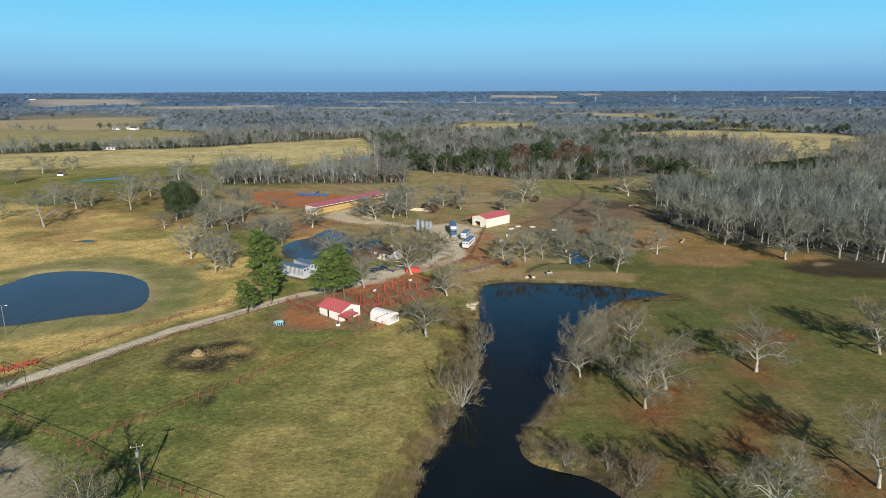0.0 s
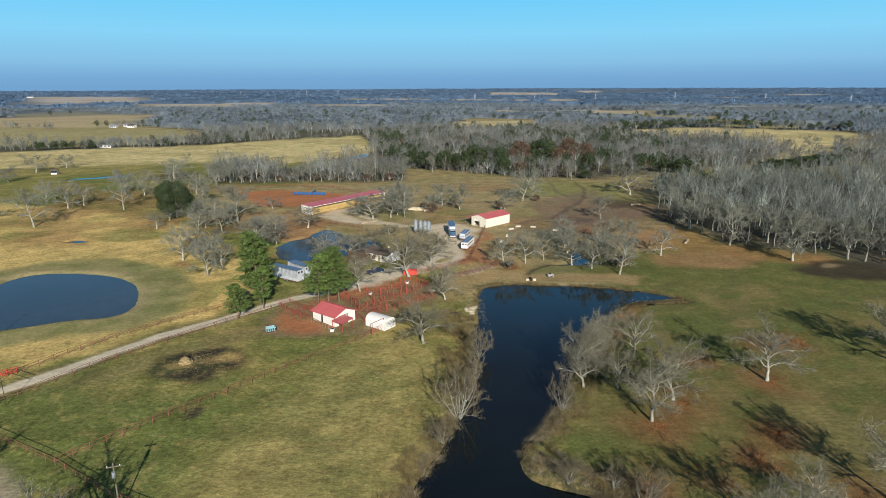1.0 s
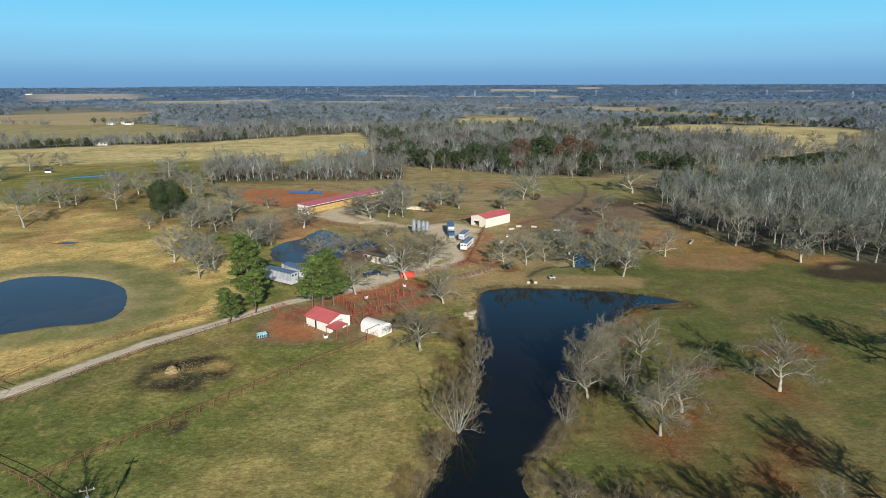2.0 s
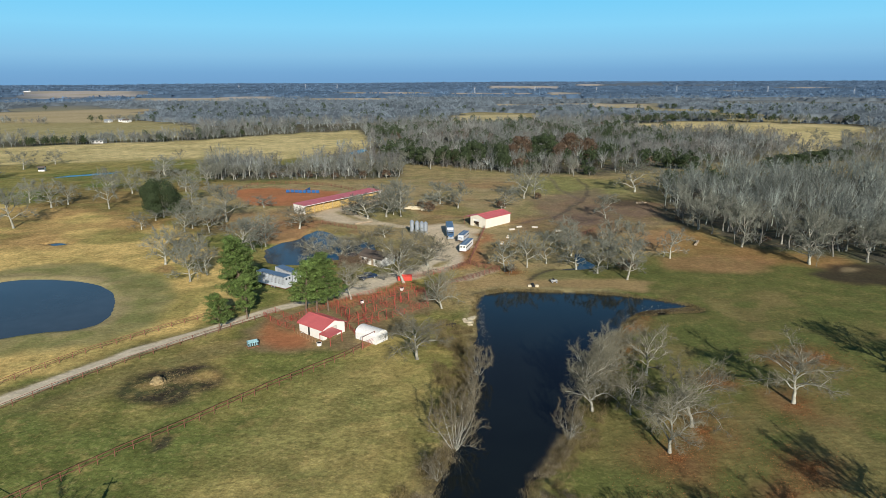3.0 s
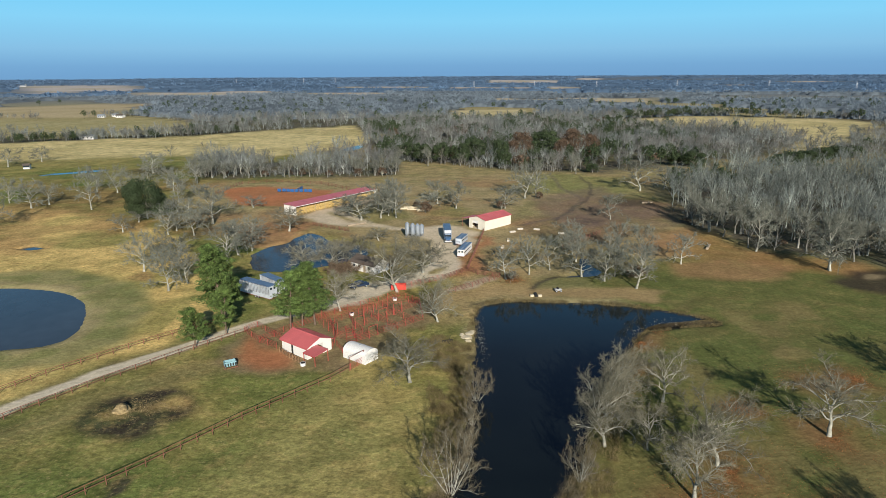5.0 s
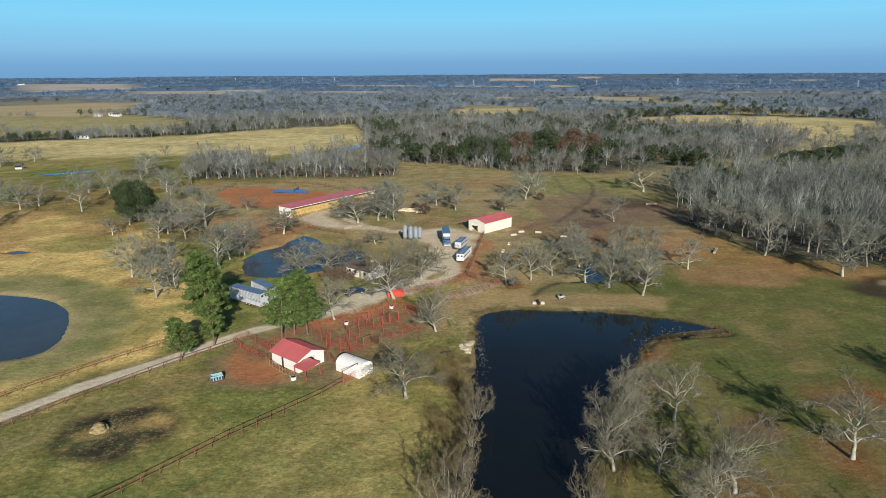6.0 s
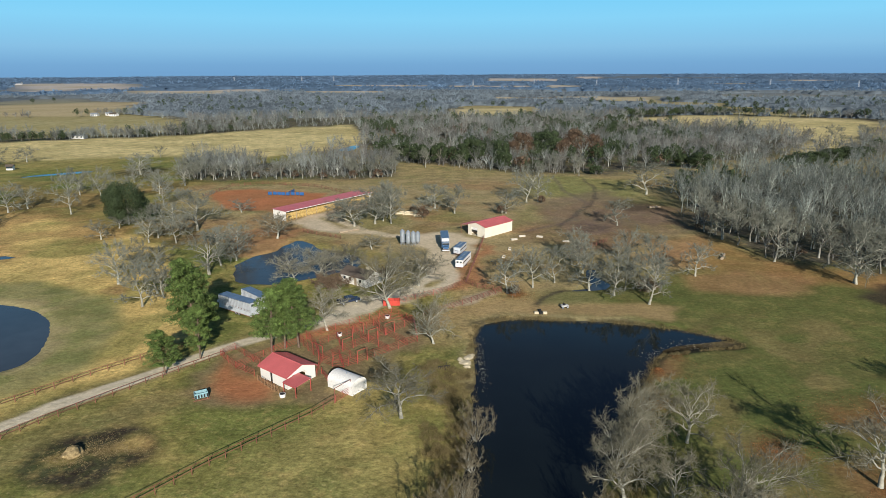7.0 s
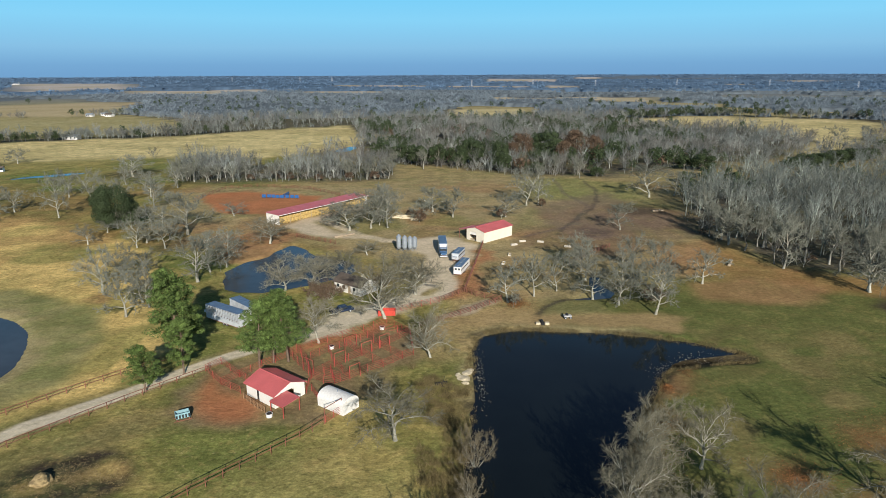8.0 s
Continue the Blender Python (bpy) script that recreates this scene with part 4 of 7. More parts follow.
def scatter(poly, spacing, seed, rim=0.0):
    rng = np.random.default_rng(seed)
    a = np.array(poly)
    x0, y0 = a.min(0)
    x1, y1 = a.max(0)
    gx, gy = np.meshgrid(np.arange(x0, x1, spacing), np.arange(y0, y1, spacing))
    p = np.stack([gx.ravel(), gy.ravel()], 1).astype(float)
    p += rng.uniform(-0.5, 0.5, p.shape) * spacing
    d = inside(p[:, 0], p[:, 1], poly)
    keep = (d > rim) & (fractal(p[:, 0], p[:, 1], 16, seed + 40) < 0.66)
    return p[keep], d[keep]


def in_poly(poly, spacing, seed, clear):
    q, _ = scatter(poly, spacing, seed)
    return [(x, y) for x, y in q if min(math.hypot(x - a, y - b) for a, b in PLANTED) > clear]


def thicket(poly, spacing, seed, kinds, hs, ws, label, group, clear=5.0):
    rg = random.Random(seed)
    for x, y in in_poly(poly, spacing, seed, clear):
        PLANTED.append((x, y))
        plant("bare_tree", rg.choice(kinds), x, y, rg.uniform(*ws), rg.uniform(*hs), rg.uniform(0, 360), label, "tree", group)


# ---- woods in the distance ----
thicket([(-112, 245), (-85, 203), (-69, 186), (-62, 194), (-63, 213), (-52, 219), (-55, 237), (-72, 250), (-91, 262)], 12, 301, BARE, (0.55, 0.9), (0.7, 1.05), "grey leafless oak in the thicket behind the pines", "thicket behind the pines")
thicket([(-38, 272), (-26, 256), (-14, 272), (-11, 297), (-22, 340), (-33, 325)], 10.5, 302, BARE, (0.5, 0.75), (0.7, 1.0), "grey leafless oak beside the hay lot", "oaks by the hay lot")
thicket([(38, 216), (42, 196), (55, 190), (65, 210), (64, 230), (44, 226)], 11, 303, BARE, (0.7, 1.0), (0.7, 1.0), "grey leafless oak along the creek", "oaks along the creek", 6)
thicket([(-228, 349), (-176, 330), (-160, 369), (-127, 368), (-106, 284), (-128, 296), (-200, 310)], 21, 304, BARE, (0.8, 1.2), (0.9, 1.4), "leafless oak in the wet meadow", "oaks in the wet meadow", 9)
thicket([(-30, 440), (-10, 418), (30, 385), (60, 366), (100, 380), (98, 400), (30, 410), (-20, 446)], 13, 305, SLIM, (0.7, 1.05), (0.8, 1.2), "leafless tree at the front of the far woods", "trees at the far wood edge", 6)
thicket([(24, 117), (29, 128), (37, 140), (41, 139), (42, 126), (34, 114)], 8.0, 306, OAKS, (0.6, 0.9), (0.6, 0.9), "grey leafless oak leaning over the pond bank", "oaks by the pond", 4)


def in_view(p, margin=0.12):
    """Keeps what lies within the wide wedge ahead of the flight."""
    return p[(p[:, 1] > 60) & (np.abs(p[:, 0]) < (p[:, 1] + 20) * (0.76 + margin))]


def tuft_tree(seed, h, w, limbs, blades, wide, low=0.36):
    """A bare tree for woods: pale stem and limbs, and a brush of twigs that ends on a dome. Corners, triangles and tones."""
    rng = np.random.default_rng(seed)
    t, c = Tris(), Tris()
    t.tube(bend((0, 0, -0.5), (0, 0, 1), h * 0.75, 2, rng, 0.06, 0), h * np.array([0.015, 0.011, 0.003]), 3)
    az = np.arange(limbs) * 2.4 + rng.uniform(-0.5, 0.5, limbs)
    up = rng.uniform(0.05, 1.0, limbs)
    b = np.stack([0 * az, 0 * az, h * (low + 0.3 * up * rng.random(limbs))], 1)
    e = np.stack([np.cos(az) * w * 0.44 * np.sqrt(1 - 0.85 * up ** 2), np.sin(az) * w * 0.44 * np.sqrt(1 - 0.85 * up ** 2), h * (0.58 + 0.36 * up)], 1)
    t.spikes(b, e, h * 0.0085, rng)
    k = rng.integers(0, limbs, blades)
    q = b[k] + (e[k] - b[k]) * rng.uniform(0.35, 1.02, (blades, 1))
    d = (q - np.array([0, 0, h * 0.42])) / np.array([w / 2, w / 2, h / 2]) + rng.normal(size=(blades, 3)) * 0.62 + np.array([0, 0, 0.1])
    d /= np.linalg.norm(d, axis=1)[:, None]
    c.blades(q, q + d * w * rng.uniform(0.14, 0.3, (blades, 1)), wide, rng)
    v, f = t.arrays()
    v2, f2 = c.arrays()
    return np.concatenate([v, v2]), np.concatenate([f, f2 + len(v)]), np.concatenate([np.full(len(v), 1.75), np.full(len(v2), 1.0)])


def leafy_tuft(seed, h, w, lobes, flecks, size, low=0.3):
    """A tree in leaf for woods: overlapping lobes, each a loose shell of leaf clumps."""
    rng = np.random.default_rng(seed)
    t = Tris()
    t.tube(bend((0, 0, -0.5), (0, 0, 1), h * 0.6, 2, rng, 0.05, 0), h * np.array([0.018, 0.012, 0.005]), 3)
    for i in range(lobes):
        az, up = i * 2.4 + rng.uniform(-0.4, 0.4), (i + 0.5) / lobes
        r = w * 0.30 * math.sqrt(max(0.05, 1 - up ** 2)) + 0.02 * w
        o = np.array([r * math.cos(az), r * math.sin(az), h * (low + 0.12 + 0.46 * up)])
        n = rng.normal(size=(flecks, 3)) + np.array([0, 0, 0.35])
        n /= np.linalg.norm(n, axis=1)[:, None]
        rad = w * rng.uniform(0.17, 0.25)
        t.shingles(o + n * rad * rng.uniform(0.75, 1.08, (flecks, 1)), n, size, rng)
    v, f = t.arrays()
    return v, f, np.ones(len(v))


def brush_crown(seed, h, w, blades, wide):
    """The crown of a far bare tree: coarse brush that ends on a dome."""
    rng = np.random.default_rng(seed)
    t = Tris()
    d = rng.normal(size=(blades, 3))
    d[:, 2] = np.abs(d[:, 2]) * 0.9
    d /= np.linalg.norm(d, axis=1)[:, None]
    size = np.array([w / 2, w / 2, h * 0.6])
    q = d * size * rng.uniform(0.2, 0.75, (blades, 1)) + np.array([0, 0, h * 0.36])
    out = d + rng.normal(size=(blades, 3)) * 0.8
    t.blades(q, q + out * w * rng.uniform(0.08, 0.18, (blades, 1)), wide, rng)
    v, f = t.arrays()
    return v, f, np.ones(len(v))


def wood_object(name, points, kinds, mat, seed, hs, label, spread=0.26):
    """One joined mesh of many trees."""
    rng = np.random.default_rng(seed)
    z = ground_z(points[:, 0], points[:, 1])
    vs, fs, tones, n = [], [], [], 0
    pick = rng.integers(0, len(kinds), len(points))
    for k, (v, f, own) in enumerate(kinds):
        p, zz = points[pick == k], z[pick == k]
        m = len(p)
        if not m:
            continue
        a = rng.uniform(0, 6.283, m)
        s, sh = rng.uniform(hs[0], hs[1], m), rng.uniform(hs[0], hs[1], m)
        c, sn = (np.cos(a) * s)[:, None], (np.sin(a) * s)[:, None]
        w = np.stack([v[None, :, 0] * c - v[None, :, 1] * sn + p[:, 0:1], v[None, :, 0] * sn + v[None, :, 1] * c + p[:, 1:2], v[None, :, 2] * sh[:, None] + zz[:, None]], 2)
        vs.append(w.reshape(-1, 3))
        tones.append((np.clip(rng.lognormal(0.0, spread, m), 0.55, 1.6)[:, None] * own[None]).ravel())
        fs.append((f[None] + (n + np.arange(m) * len(v))[:, None, None]).reshape(-1, 3))
        n += m * len(v)
    me = tri_mesh(name, np.concatenate(vs), np.concatenate(fs), mat)
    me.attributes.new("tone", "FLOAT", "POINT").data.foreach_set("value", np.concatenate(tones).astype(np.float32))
    return tagged(new(name, me), label, "woods", kind="stuff")


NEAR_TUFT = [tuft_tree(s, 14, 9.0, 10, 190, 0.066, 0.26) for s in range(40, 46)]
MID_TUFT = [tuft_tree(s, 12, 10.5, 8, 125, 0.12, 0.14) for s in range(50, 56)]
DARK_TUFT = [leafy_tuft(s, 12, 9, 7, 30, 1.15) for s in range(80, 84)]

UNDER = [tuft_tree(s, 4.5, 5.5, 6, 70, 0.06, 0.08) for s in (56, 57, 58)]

pr, dr = scatter(RIGHT_WOOD, 6.6, 101)
pr_front = pr[(dr < 15) & (pr[:, 0] < 190) & (pr[:, 1] < 280)]
pr_rest = in_view(pr[~((dr < 15) & (pr[:, 0] < 190) & (pr[:, 1] < 280))])
for i, (x, y) in enumerate(pr_front):
    plant("bare_tree", SLIM[i % 4], x, y, turner.uniform(0.85, 1.2), turner.uniform(0.85, 1.3), turner.uniform(0, 360), "tall grey leafless tree at the edge of the woods", "tree", "trees at the wood edge")
olive = (pr_rest[:, 1] > 290) & (fractal(pr_rest[:, 0], pr_rest[:, 1], 34, 120) > 0.6)
wood_object("evergreen_woods", pr_rest[olive], DARK_TUFT, M["evergreen"], 121, (0.5, 0.85), "dark green cedars in the winter woods")
pr_rest = pr_rest[~olive]
wood_object("winter_woods", pr_rest, NEAR_TUFT, M["wood_grey"], 102, (0.75, 1.25), "dense grey leafless winter woods")
pb, db = scatter(BELT, 5.4, 103)
bf = (db < 6) & (pb[:, 1] < 399)
for i, (x, y) in enumerate(pb[bf]):
    plant("bare_tree", SLIM[i % 4], x, y, turner.uniform(0.75, 1.35), turner.uniform(0.6, 1.1), turner.uniform(0, 360), "tall grey leafless tree in a belt behind the arena", "tree", "trees in the belt")
wood_object("winter_woods", pb[~bf], NEAR_TUFT, M["wood_mass"], 104, (0.6, 1.0), "belt of grey leafless trees behind the arena")
pm, dm = scatter(MID_WOOD, 7.6, 105)
pm = in_view(pm)
dice = np.random.default_rng(108).random(len(pm))
green = (dice < 0.13) | ((fractal(pm[:, 0], pm[:, 1], 40, 70) > 0.56) & (dice < 0.65))
rusty = ~green & (fractal(pm[:, 0], pm[:, 1], 30, 75) > 0.68) & (dice < 0.6)
plain = ~green & ~rusty
front = pm[:, 1] < 510
wood_object("winter_woods", pm[plain & front], NEAR_TUFT, M["wood_mass"], 106, (0.65, 1.0), "leafless woods beyond the ranch")
wood_object("winter_woods", pm[plain & ~front], MID_TUFT, M["wood_mass"], 109, (0.75, 1.2), "wide leafless woods beyond the ranch")
wood_object("evergreen_woods", pm[green], DARK_TUFT, M["evergreen"], 118, (0.6, 1.0), "dark green cedars among leafless woods")
wood_object("rusty_woods", pm[rusty], DARK_TUFT, M["rust"], 119, (0.5, 0.85), "oaks with rust-brown leaves among leafless woods")
pu = np.concatenate([scatter(BELT, 5.0, 131)[0], in_view(scatter(RIGHT_WOOD, 9.0, 132)[0])])
rough = np.random.default_rng(133).random(len(pu)) < 0.16
wood_object("undergrowth", pu[~rough], UNDER, M["wood_mass"], 134, (0.5, 1.1), "leafless undergrowth below the woods")
wood_object("undergrowth", pu[rough], [leafy_tuft(s, 3.6, 3.6, 5, 16, 0.6, 0.05) for s in (59, 60)], M["rust"], 135, (0.5, 1.0), "rust-brown oak scrub below the woods")
pc, _ = scatter(CLEARING_WOOD, 9.0, 125)
wood_object("winter_woods", pc, MID_TUFT, M["wood_mass"], 126, (0.7, 1.1), "grey leafless wood in front of a tan meadow")


def open_woods(lo, hi, spacing, cover, seed, size=260):
    q = np.arange(-hi * 1.1, hi * 1.1, spacing)
    gx, gy = np.meshgrid(q, np.arange(lo * 0.55, hi * 1.02, spacing))
    p = np.stack([gx.ravel(), gy.ravel()], 1) + np.random.default_rng(seed).uniform(-0.5, 0.5, (gx.size, 2)) * spacing
    p = in_view(p, 0.05)
    r = np.hypot(p[:, 0], p[:, 1])
    keep = (r > lo) & (r < hi) & (meadow_depth(p[:, 0], p[:, 1]) < -2 - 0.003 * r)
    keep &= ((fractal(p[:, 0], p[:, 1], size, seed) < cover) | (inside(p[:, 0], p[:, 1], LEFT_WOOD) > 0)) & (fractal(p[:, 0], p[:, 1], spacing * 3, seed + 9) < 0.68)
    for w in (MID_WOOD, BELT, RIGHT_WOOD, CLEARING_WOOD):
        keep &= inside(p[:, 0], p[:, 1], w) < 0
    return p[keep]


p1 = open_woods(480, 900, 12.5, 0.62, 110, 120)
p1 = p1[p1[:, 1] > 430 - 0.2 * p1[:, 0]]
wood_object("winter_woods", p1, MID_TUFT, M["wood_mass"], 111, (0.7, 1.15), "scattered leafless woods round distant meadows")


def canopy(name, r0, r1, across, deep, height, mat, seed, label):
    """The rough roof of woods that cover the plain from r0 to r1 metres away."""
    rg = np.random.default_rng(seed)
    rr = [r0]
    while rr[-1] < r1:
        rr.append(rr[-1] * (1 + deep))
    th = np.arange(-0.80, 0.80, across)
    R, T = np.meshgrid(np.array(rr), th, indexing="ij")
    R = R * (1 + rg.uniform(-0.4, 0.4, R.shape) * deep)
    T = T + rg.uniform(-0.4, 0.4, T.shape) * across
    x, y = (R * np.sin(T)).ravel(), (R * np.cos(T)).ravel()
    wood = in_woods(x, y) & (meadow_depth(x, y) < -16 - 0.007 * np.hypot(x, y))
    for m in (MID_WOOD, CLEARING_WOOD):
        wood &= inside(x, y, m) < 0
    wood[:len(th)] = False
    wood[-len(th):] = False
    h = height * rg.uniform(0.8, 1.1, len(x)) * (0.75 + 0.5 * fractal(x, y, 220, seed))
    z = ground_z(x, y) + np.where(wood, h, -2.0)
    a, b = R.shape
    i = (np.arange(a - 1)[:, None] * b + np.arange(b - 1)[None, :]).ravel()
    f = np.concatenate([np.stack([i, i + b, i + b + 1], 1), np.stack([i, i + b + 1, i + 1], 1)])
    f = f[wood[f].any(1)]
    me = tri_mesh(name, np.stack([x, y, z], 1), f[:, ::-1], mat, True)
    tone = np.clip(rg.lognormal(0, 0.12, len(x)), 0.5, 1.7) * (0.88 + 0.24 * fractal(x, y, 300, seed + 3))
    me.attributes.new("tone", "FLOAT", "POINT").data.foreach_set("value", tone.astype(np.float32))
    return tagged(new(name, me), label, "woods", kind="stuff")


# both canopies take their distance haze from the material colour
canopy("winter_woods", 880, 1850, 0.0045, 0.009, 6.0, M["wood_hazed"], 130, "leafless woods about a kilometre away")
canopy("distant_woods", 1800, 4880, 0.0055, 0.014, 7.5, M["wood_far_hazed"], 131, "woods out to the horizon, haze put into their blue-grey colour")


def far_crowns(name, lo, hi, spacing, kinds, mat, seed, label):
    """Loose see-through crowns that rise out of the far canopy."""
    p = open_woods(lo, hi, spacing, 1.0, seed)
    p = p[in_woods(p[:, 0], p[:, 1])]
    wood_object(name, p, kinds, mat, seed + 1, (0.7, 1.2), label, 0.13)


# haze on these crowns is likewise part of the base colour
far_crowns("winter_woods", 860, 1900, 14.0, [brush_crown(140 + k, 10, 13, 32, 0.55) for k in range(5)], M["wood_hazed"], 140, "loose crowns of leafless woods a kilometre away")
far_crowns("distant_woods", 1850, 4700, 40, [leafy_tuft(150 + k, 9, 27, 4, 7, 5.2, 0.1) for k in range(5)], M["wood_far_hazed"], 142, "loose crowns near the horizon, haze put into their blue-grey colour")

# conifers along the far edge of the meadow and here and there in the plain
def edge_line(a, b, n, seed, wide):
    rg = np.random.default_rng(seed)
    t = rg.random((n, 1))
    return np.array(a) + (np.array(b) - np.array(a)) * t + rg.normal(size=(n, 2)) * wide


rim = np.concatenate([edge_line((205, 803), (303, 858), 60, 201, 6), edge_line((303, 858), (373, 851), 42, 207, 6), edge_line((373, 851), (495, 778), 65, 202, 6)])
wood_object("evergreen_woods", rim[::2], DARK_TUFT, M["evergreen"], 204, (0.6, 1.1), "row of dark green conifers at a meadow edge")
wood_object("hedgerow_trees", rim[1::2], MID_TUFT, M["wood_mass"], 208, (0.7, 1.1), "leafless trees between conifers at a meadow edge")
wood_object("evergreen_woods", np.concatenate([edge_line((-366, 578), (-340, 590), 20, 203, 3), edge_line((-334, 593), (-318, 600), 12, 209, 3), edge_line((-266, 615), (-259, 618), 5, 210, 2), edge_line((-240, 625), (-197, 672), 8, 215, 4)]),
            DARK_TUFT, M["evergreen"], 216, (0.4, 0.75), "dark green cedars in a hedgerow")
hedge = np.concatenate([edge_line((-460, 530), (-318, 600), 40, 211, 4), edge_line((-318, 602), (-302, 608), 16, 217, 4), edge_line((-290, 610), (-258, 620), 34, 218, 4), edge_line((-258, 620), (-189, 678), 60, 212, 6), edge_line((-640, 930), (-548, 905), 26, 213, 9)])
fringe = np.concatenate([edge_line((-233, 642), (-189, 682), 30, 219, 3), edge_line((-189, 682), (-107, 742), 46, 220, 3), edge_line((-292, 797), (-236, 650), 40, 222, 4), edge_line((-372, 907), (-292, 797), 40, 223, 4), edge_line((-465, 992), (-372, 907), 40, 224, 4),
                         edge_line((-50, 488), (-20, 440), 24, 225, 3), edge_line((-20, 440), (40, 402), 34, 226, 3), edge_line((40, 400), (92, 388), 26, 227, 3), edge_line((137, 540), (156, 442), 24, 228, 4), edge_line((203, 440), (300, 560), 40, 229, 4)])
wood_object("undergrowth", fringe, UNDER, M["wood_mass"], 230, (0.7, 1.5), "leafless brush along the edges of the woods")
wood_object("hedgerow_trees", hedge, MID_TUFT, M["wood_mass"], 214, (0.5, 0.95), "leafless hedgerow between two tan meadows")
pe = open_woods(520, 1500, 60, 0.6, 205, 200)
wood_object("evergreen_woods", pe, DARK_TUFT, M["evergreen"], 206, (0.7, 1.1), "single dark conifers scattered over the woods")


# ---- brush and rough grass ----
M["brush"] = material("dry_brush", (0.17, 0.135, 0.066), 0.95, var=0.35, scale=0.3, fine=4, spec=0.05, bump=0, island=0.5)
M["tuft"] = material("grass_tufts", (0.24, 0.20, 0.075), 0.95, var=0.35, scale=0.15, fine=2, spec=0.05, bump=0, island=0.3)


def spiky_stuff(name, pts, hs, width, blades, mat, seed, label, thick=0.05):
    rg = np.random.default_rng(seed)
    t = Tris()
    m = len(pts)
    z = ground_z(pts[:, 0], pts[:, 1])
    base = np.repeat(np.column_stack([pts, z]), blades, 0)
    h = np.repeat(rg.uniform(hs[0], hs[1], m), blades)
    base[:, :2] += rg.normal(size=(m * blades, 2)) * width * 0.4
    base[:, 2] -= 0.05
    d = rg.normal(size=(m * blades, 3)) * 0.45
    d[:, 2] = 1
    t.blades(base, base + d * (h * rg.uniform(0.5, 1, m * blades))[:, None], h * thick, rg)
    return tagged(new(name, t.mesh(name, mat)), label, "brush", kind="stuff")


rg = np.random.default_rng(401)
q = np.column_stack([rg.uniform(-14, 70, 42000), rg.uniform(72, 185, 42000)])
d = inside(q[:, 0], q[:, 1], MAIN_POND)
reach = np.where(q[:, 1] < 150, 2.5 + 4.5 * fractal(q[:, 0], q[:, 1], 14, 81), 1.2)
q = q[(d < 0.6) & (d > -reach) & (fractal(q[:, 0], q[:, 1], 4, 84) > 0.42)]
spiky_stuff("bank_brush", q[:5200], (0.3, 1.0), 0.75, 22, M["brush"], 402, "dry brown brush and reeds along the pond bank", 0.022)
q = np.column_stack([rg.uniform(-100, 110, 60000), rg.uniform(72, 190, 60000)])
keep = (along(q[:, 0], q[:, 1], ROAD) > 3.2) & (fractal(q[:, 0], q[:, 1], 7, 87) > 0.5)
for poly, bank in PONDS:
    keep &= inside(q[:, 0], q[:, 1], poly) < -1.0
keep &= inside(q[:, 0], q[:, 1], [(-46, 142), (-37, 138), (-12, 140), (2, 175), (-12, 186), (-46, 156)]) < 0
spiky_stuff("grass_tufts", q[keep][:9000], (0.1, 0.28), 0.5, 5, M["tuft"], 403, "rough tufts of dry grass over the pasture")

rg = np.random.default_rng(405)
q = np.column_stack([rg.uniform(-4, 10, 2600), rg.uniform(118, 164, 2600)])
q = q[(inside(q[:, 0], q[:, 1], [(-3.1, 162.8), (4.1, 154.5), (7.9, 151.2), (9.1, 142.2), (8.7, 132.3), (7.5, 120), (0, 122), (-0.7, 132.4), (0.3, 143.8)]) > 0) & (inside(q[:, 0], q[:, 1], MAIN_POND) < -0.4) & (fractal(q[:, 0], q[:, 1], 5, 88) > 0.45)]
spiky_stuff("bank_brush", q, (0.4, 1.1), 0.9, 26, M["brush"], 406, "tall dry weeds on the pond bank", 0.02)

# clumps of pale reeds standing in the shallow margins
M["reed"] = material("pale_reeds", (0.25, 0.21, 0.135), 0.95, var=0.35, scale=0.4, fine=4, spec=0.05, bump=0, island=0.5)
rg = np.random.default_rng(409)
q = np.column_stack([rg.uniform(-10, 36, 26000), rg.uniform(66, 108, 26000)])
d = inside(q[:, 0], q[:, 1], MAIN_POND)
left = (q[:, 0] < 6) & (d > -1.6) & (d < 1.5)
right = (q[:, 0] > 6) & (q[:, 1] > 82) & (d > -2.0) & (d < 1.4)
south = (q[:, 0] > 5) & (q[:, 1] < 81.5) & (q[:, 1] > 66 + 0.55 * (25 - q[:, 0])) & (d > -2)
q = q[(left | right | south) & (fractal(q[:, 0], q[:, 1], 2.6, 99) > np.where(south, 0.5, 0.46))]
spiky_stuff("reed_clumps", np.repeat(q[:1500], 2, 0), (0.35, 0.85), 0.8, 14, M["reed"], 410, "pale dead reeds standing at the pond margin", 0.03)
spiky_stuff("reed_clumps", q[1500:3000], (0.25, 0.6), 0.8, 14, M["brush"], 411, "dark brown reeds standing at the pond margin", 0.035)

# trampled hay round the bale
t = Tris()
rg = np.random.default_rng(407)
pts = np.concatenate([np.column_stack([rg.normal(-46.5, 3.0, 2600), rg.normal(126.8, 2.6, 2600)]), np.column_stack([rg.normal(-51.8, 1.9, 1500), rg.normal(125.0, 1.6, 1500)])])
pts = pts[fractal(pts[:, 0], pts[:, 1], 2.2, 98) > 0.5]
t.flecks(np.column_stack([pts, ground_z(pts[:, 0], pts[:, 1]) + 0.05]), 0.17, rg, 0.8)
tagged(new("loose_hay", t.mesh("loose_hay", M["old_hay"])), "tan hay trampled into dark mud", "hay", kind="stuff")

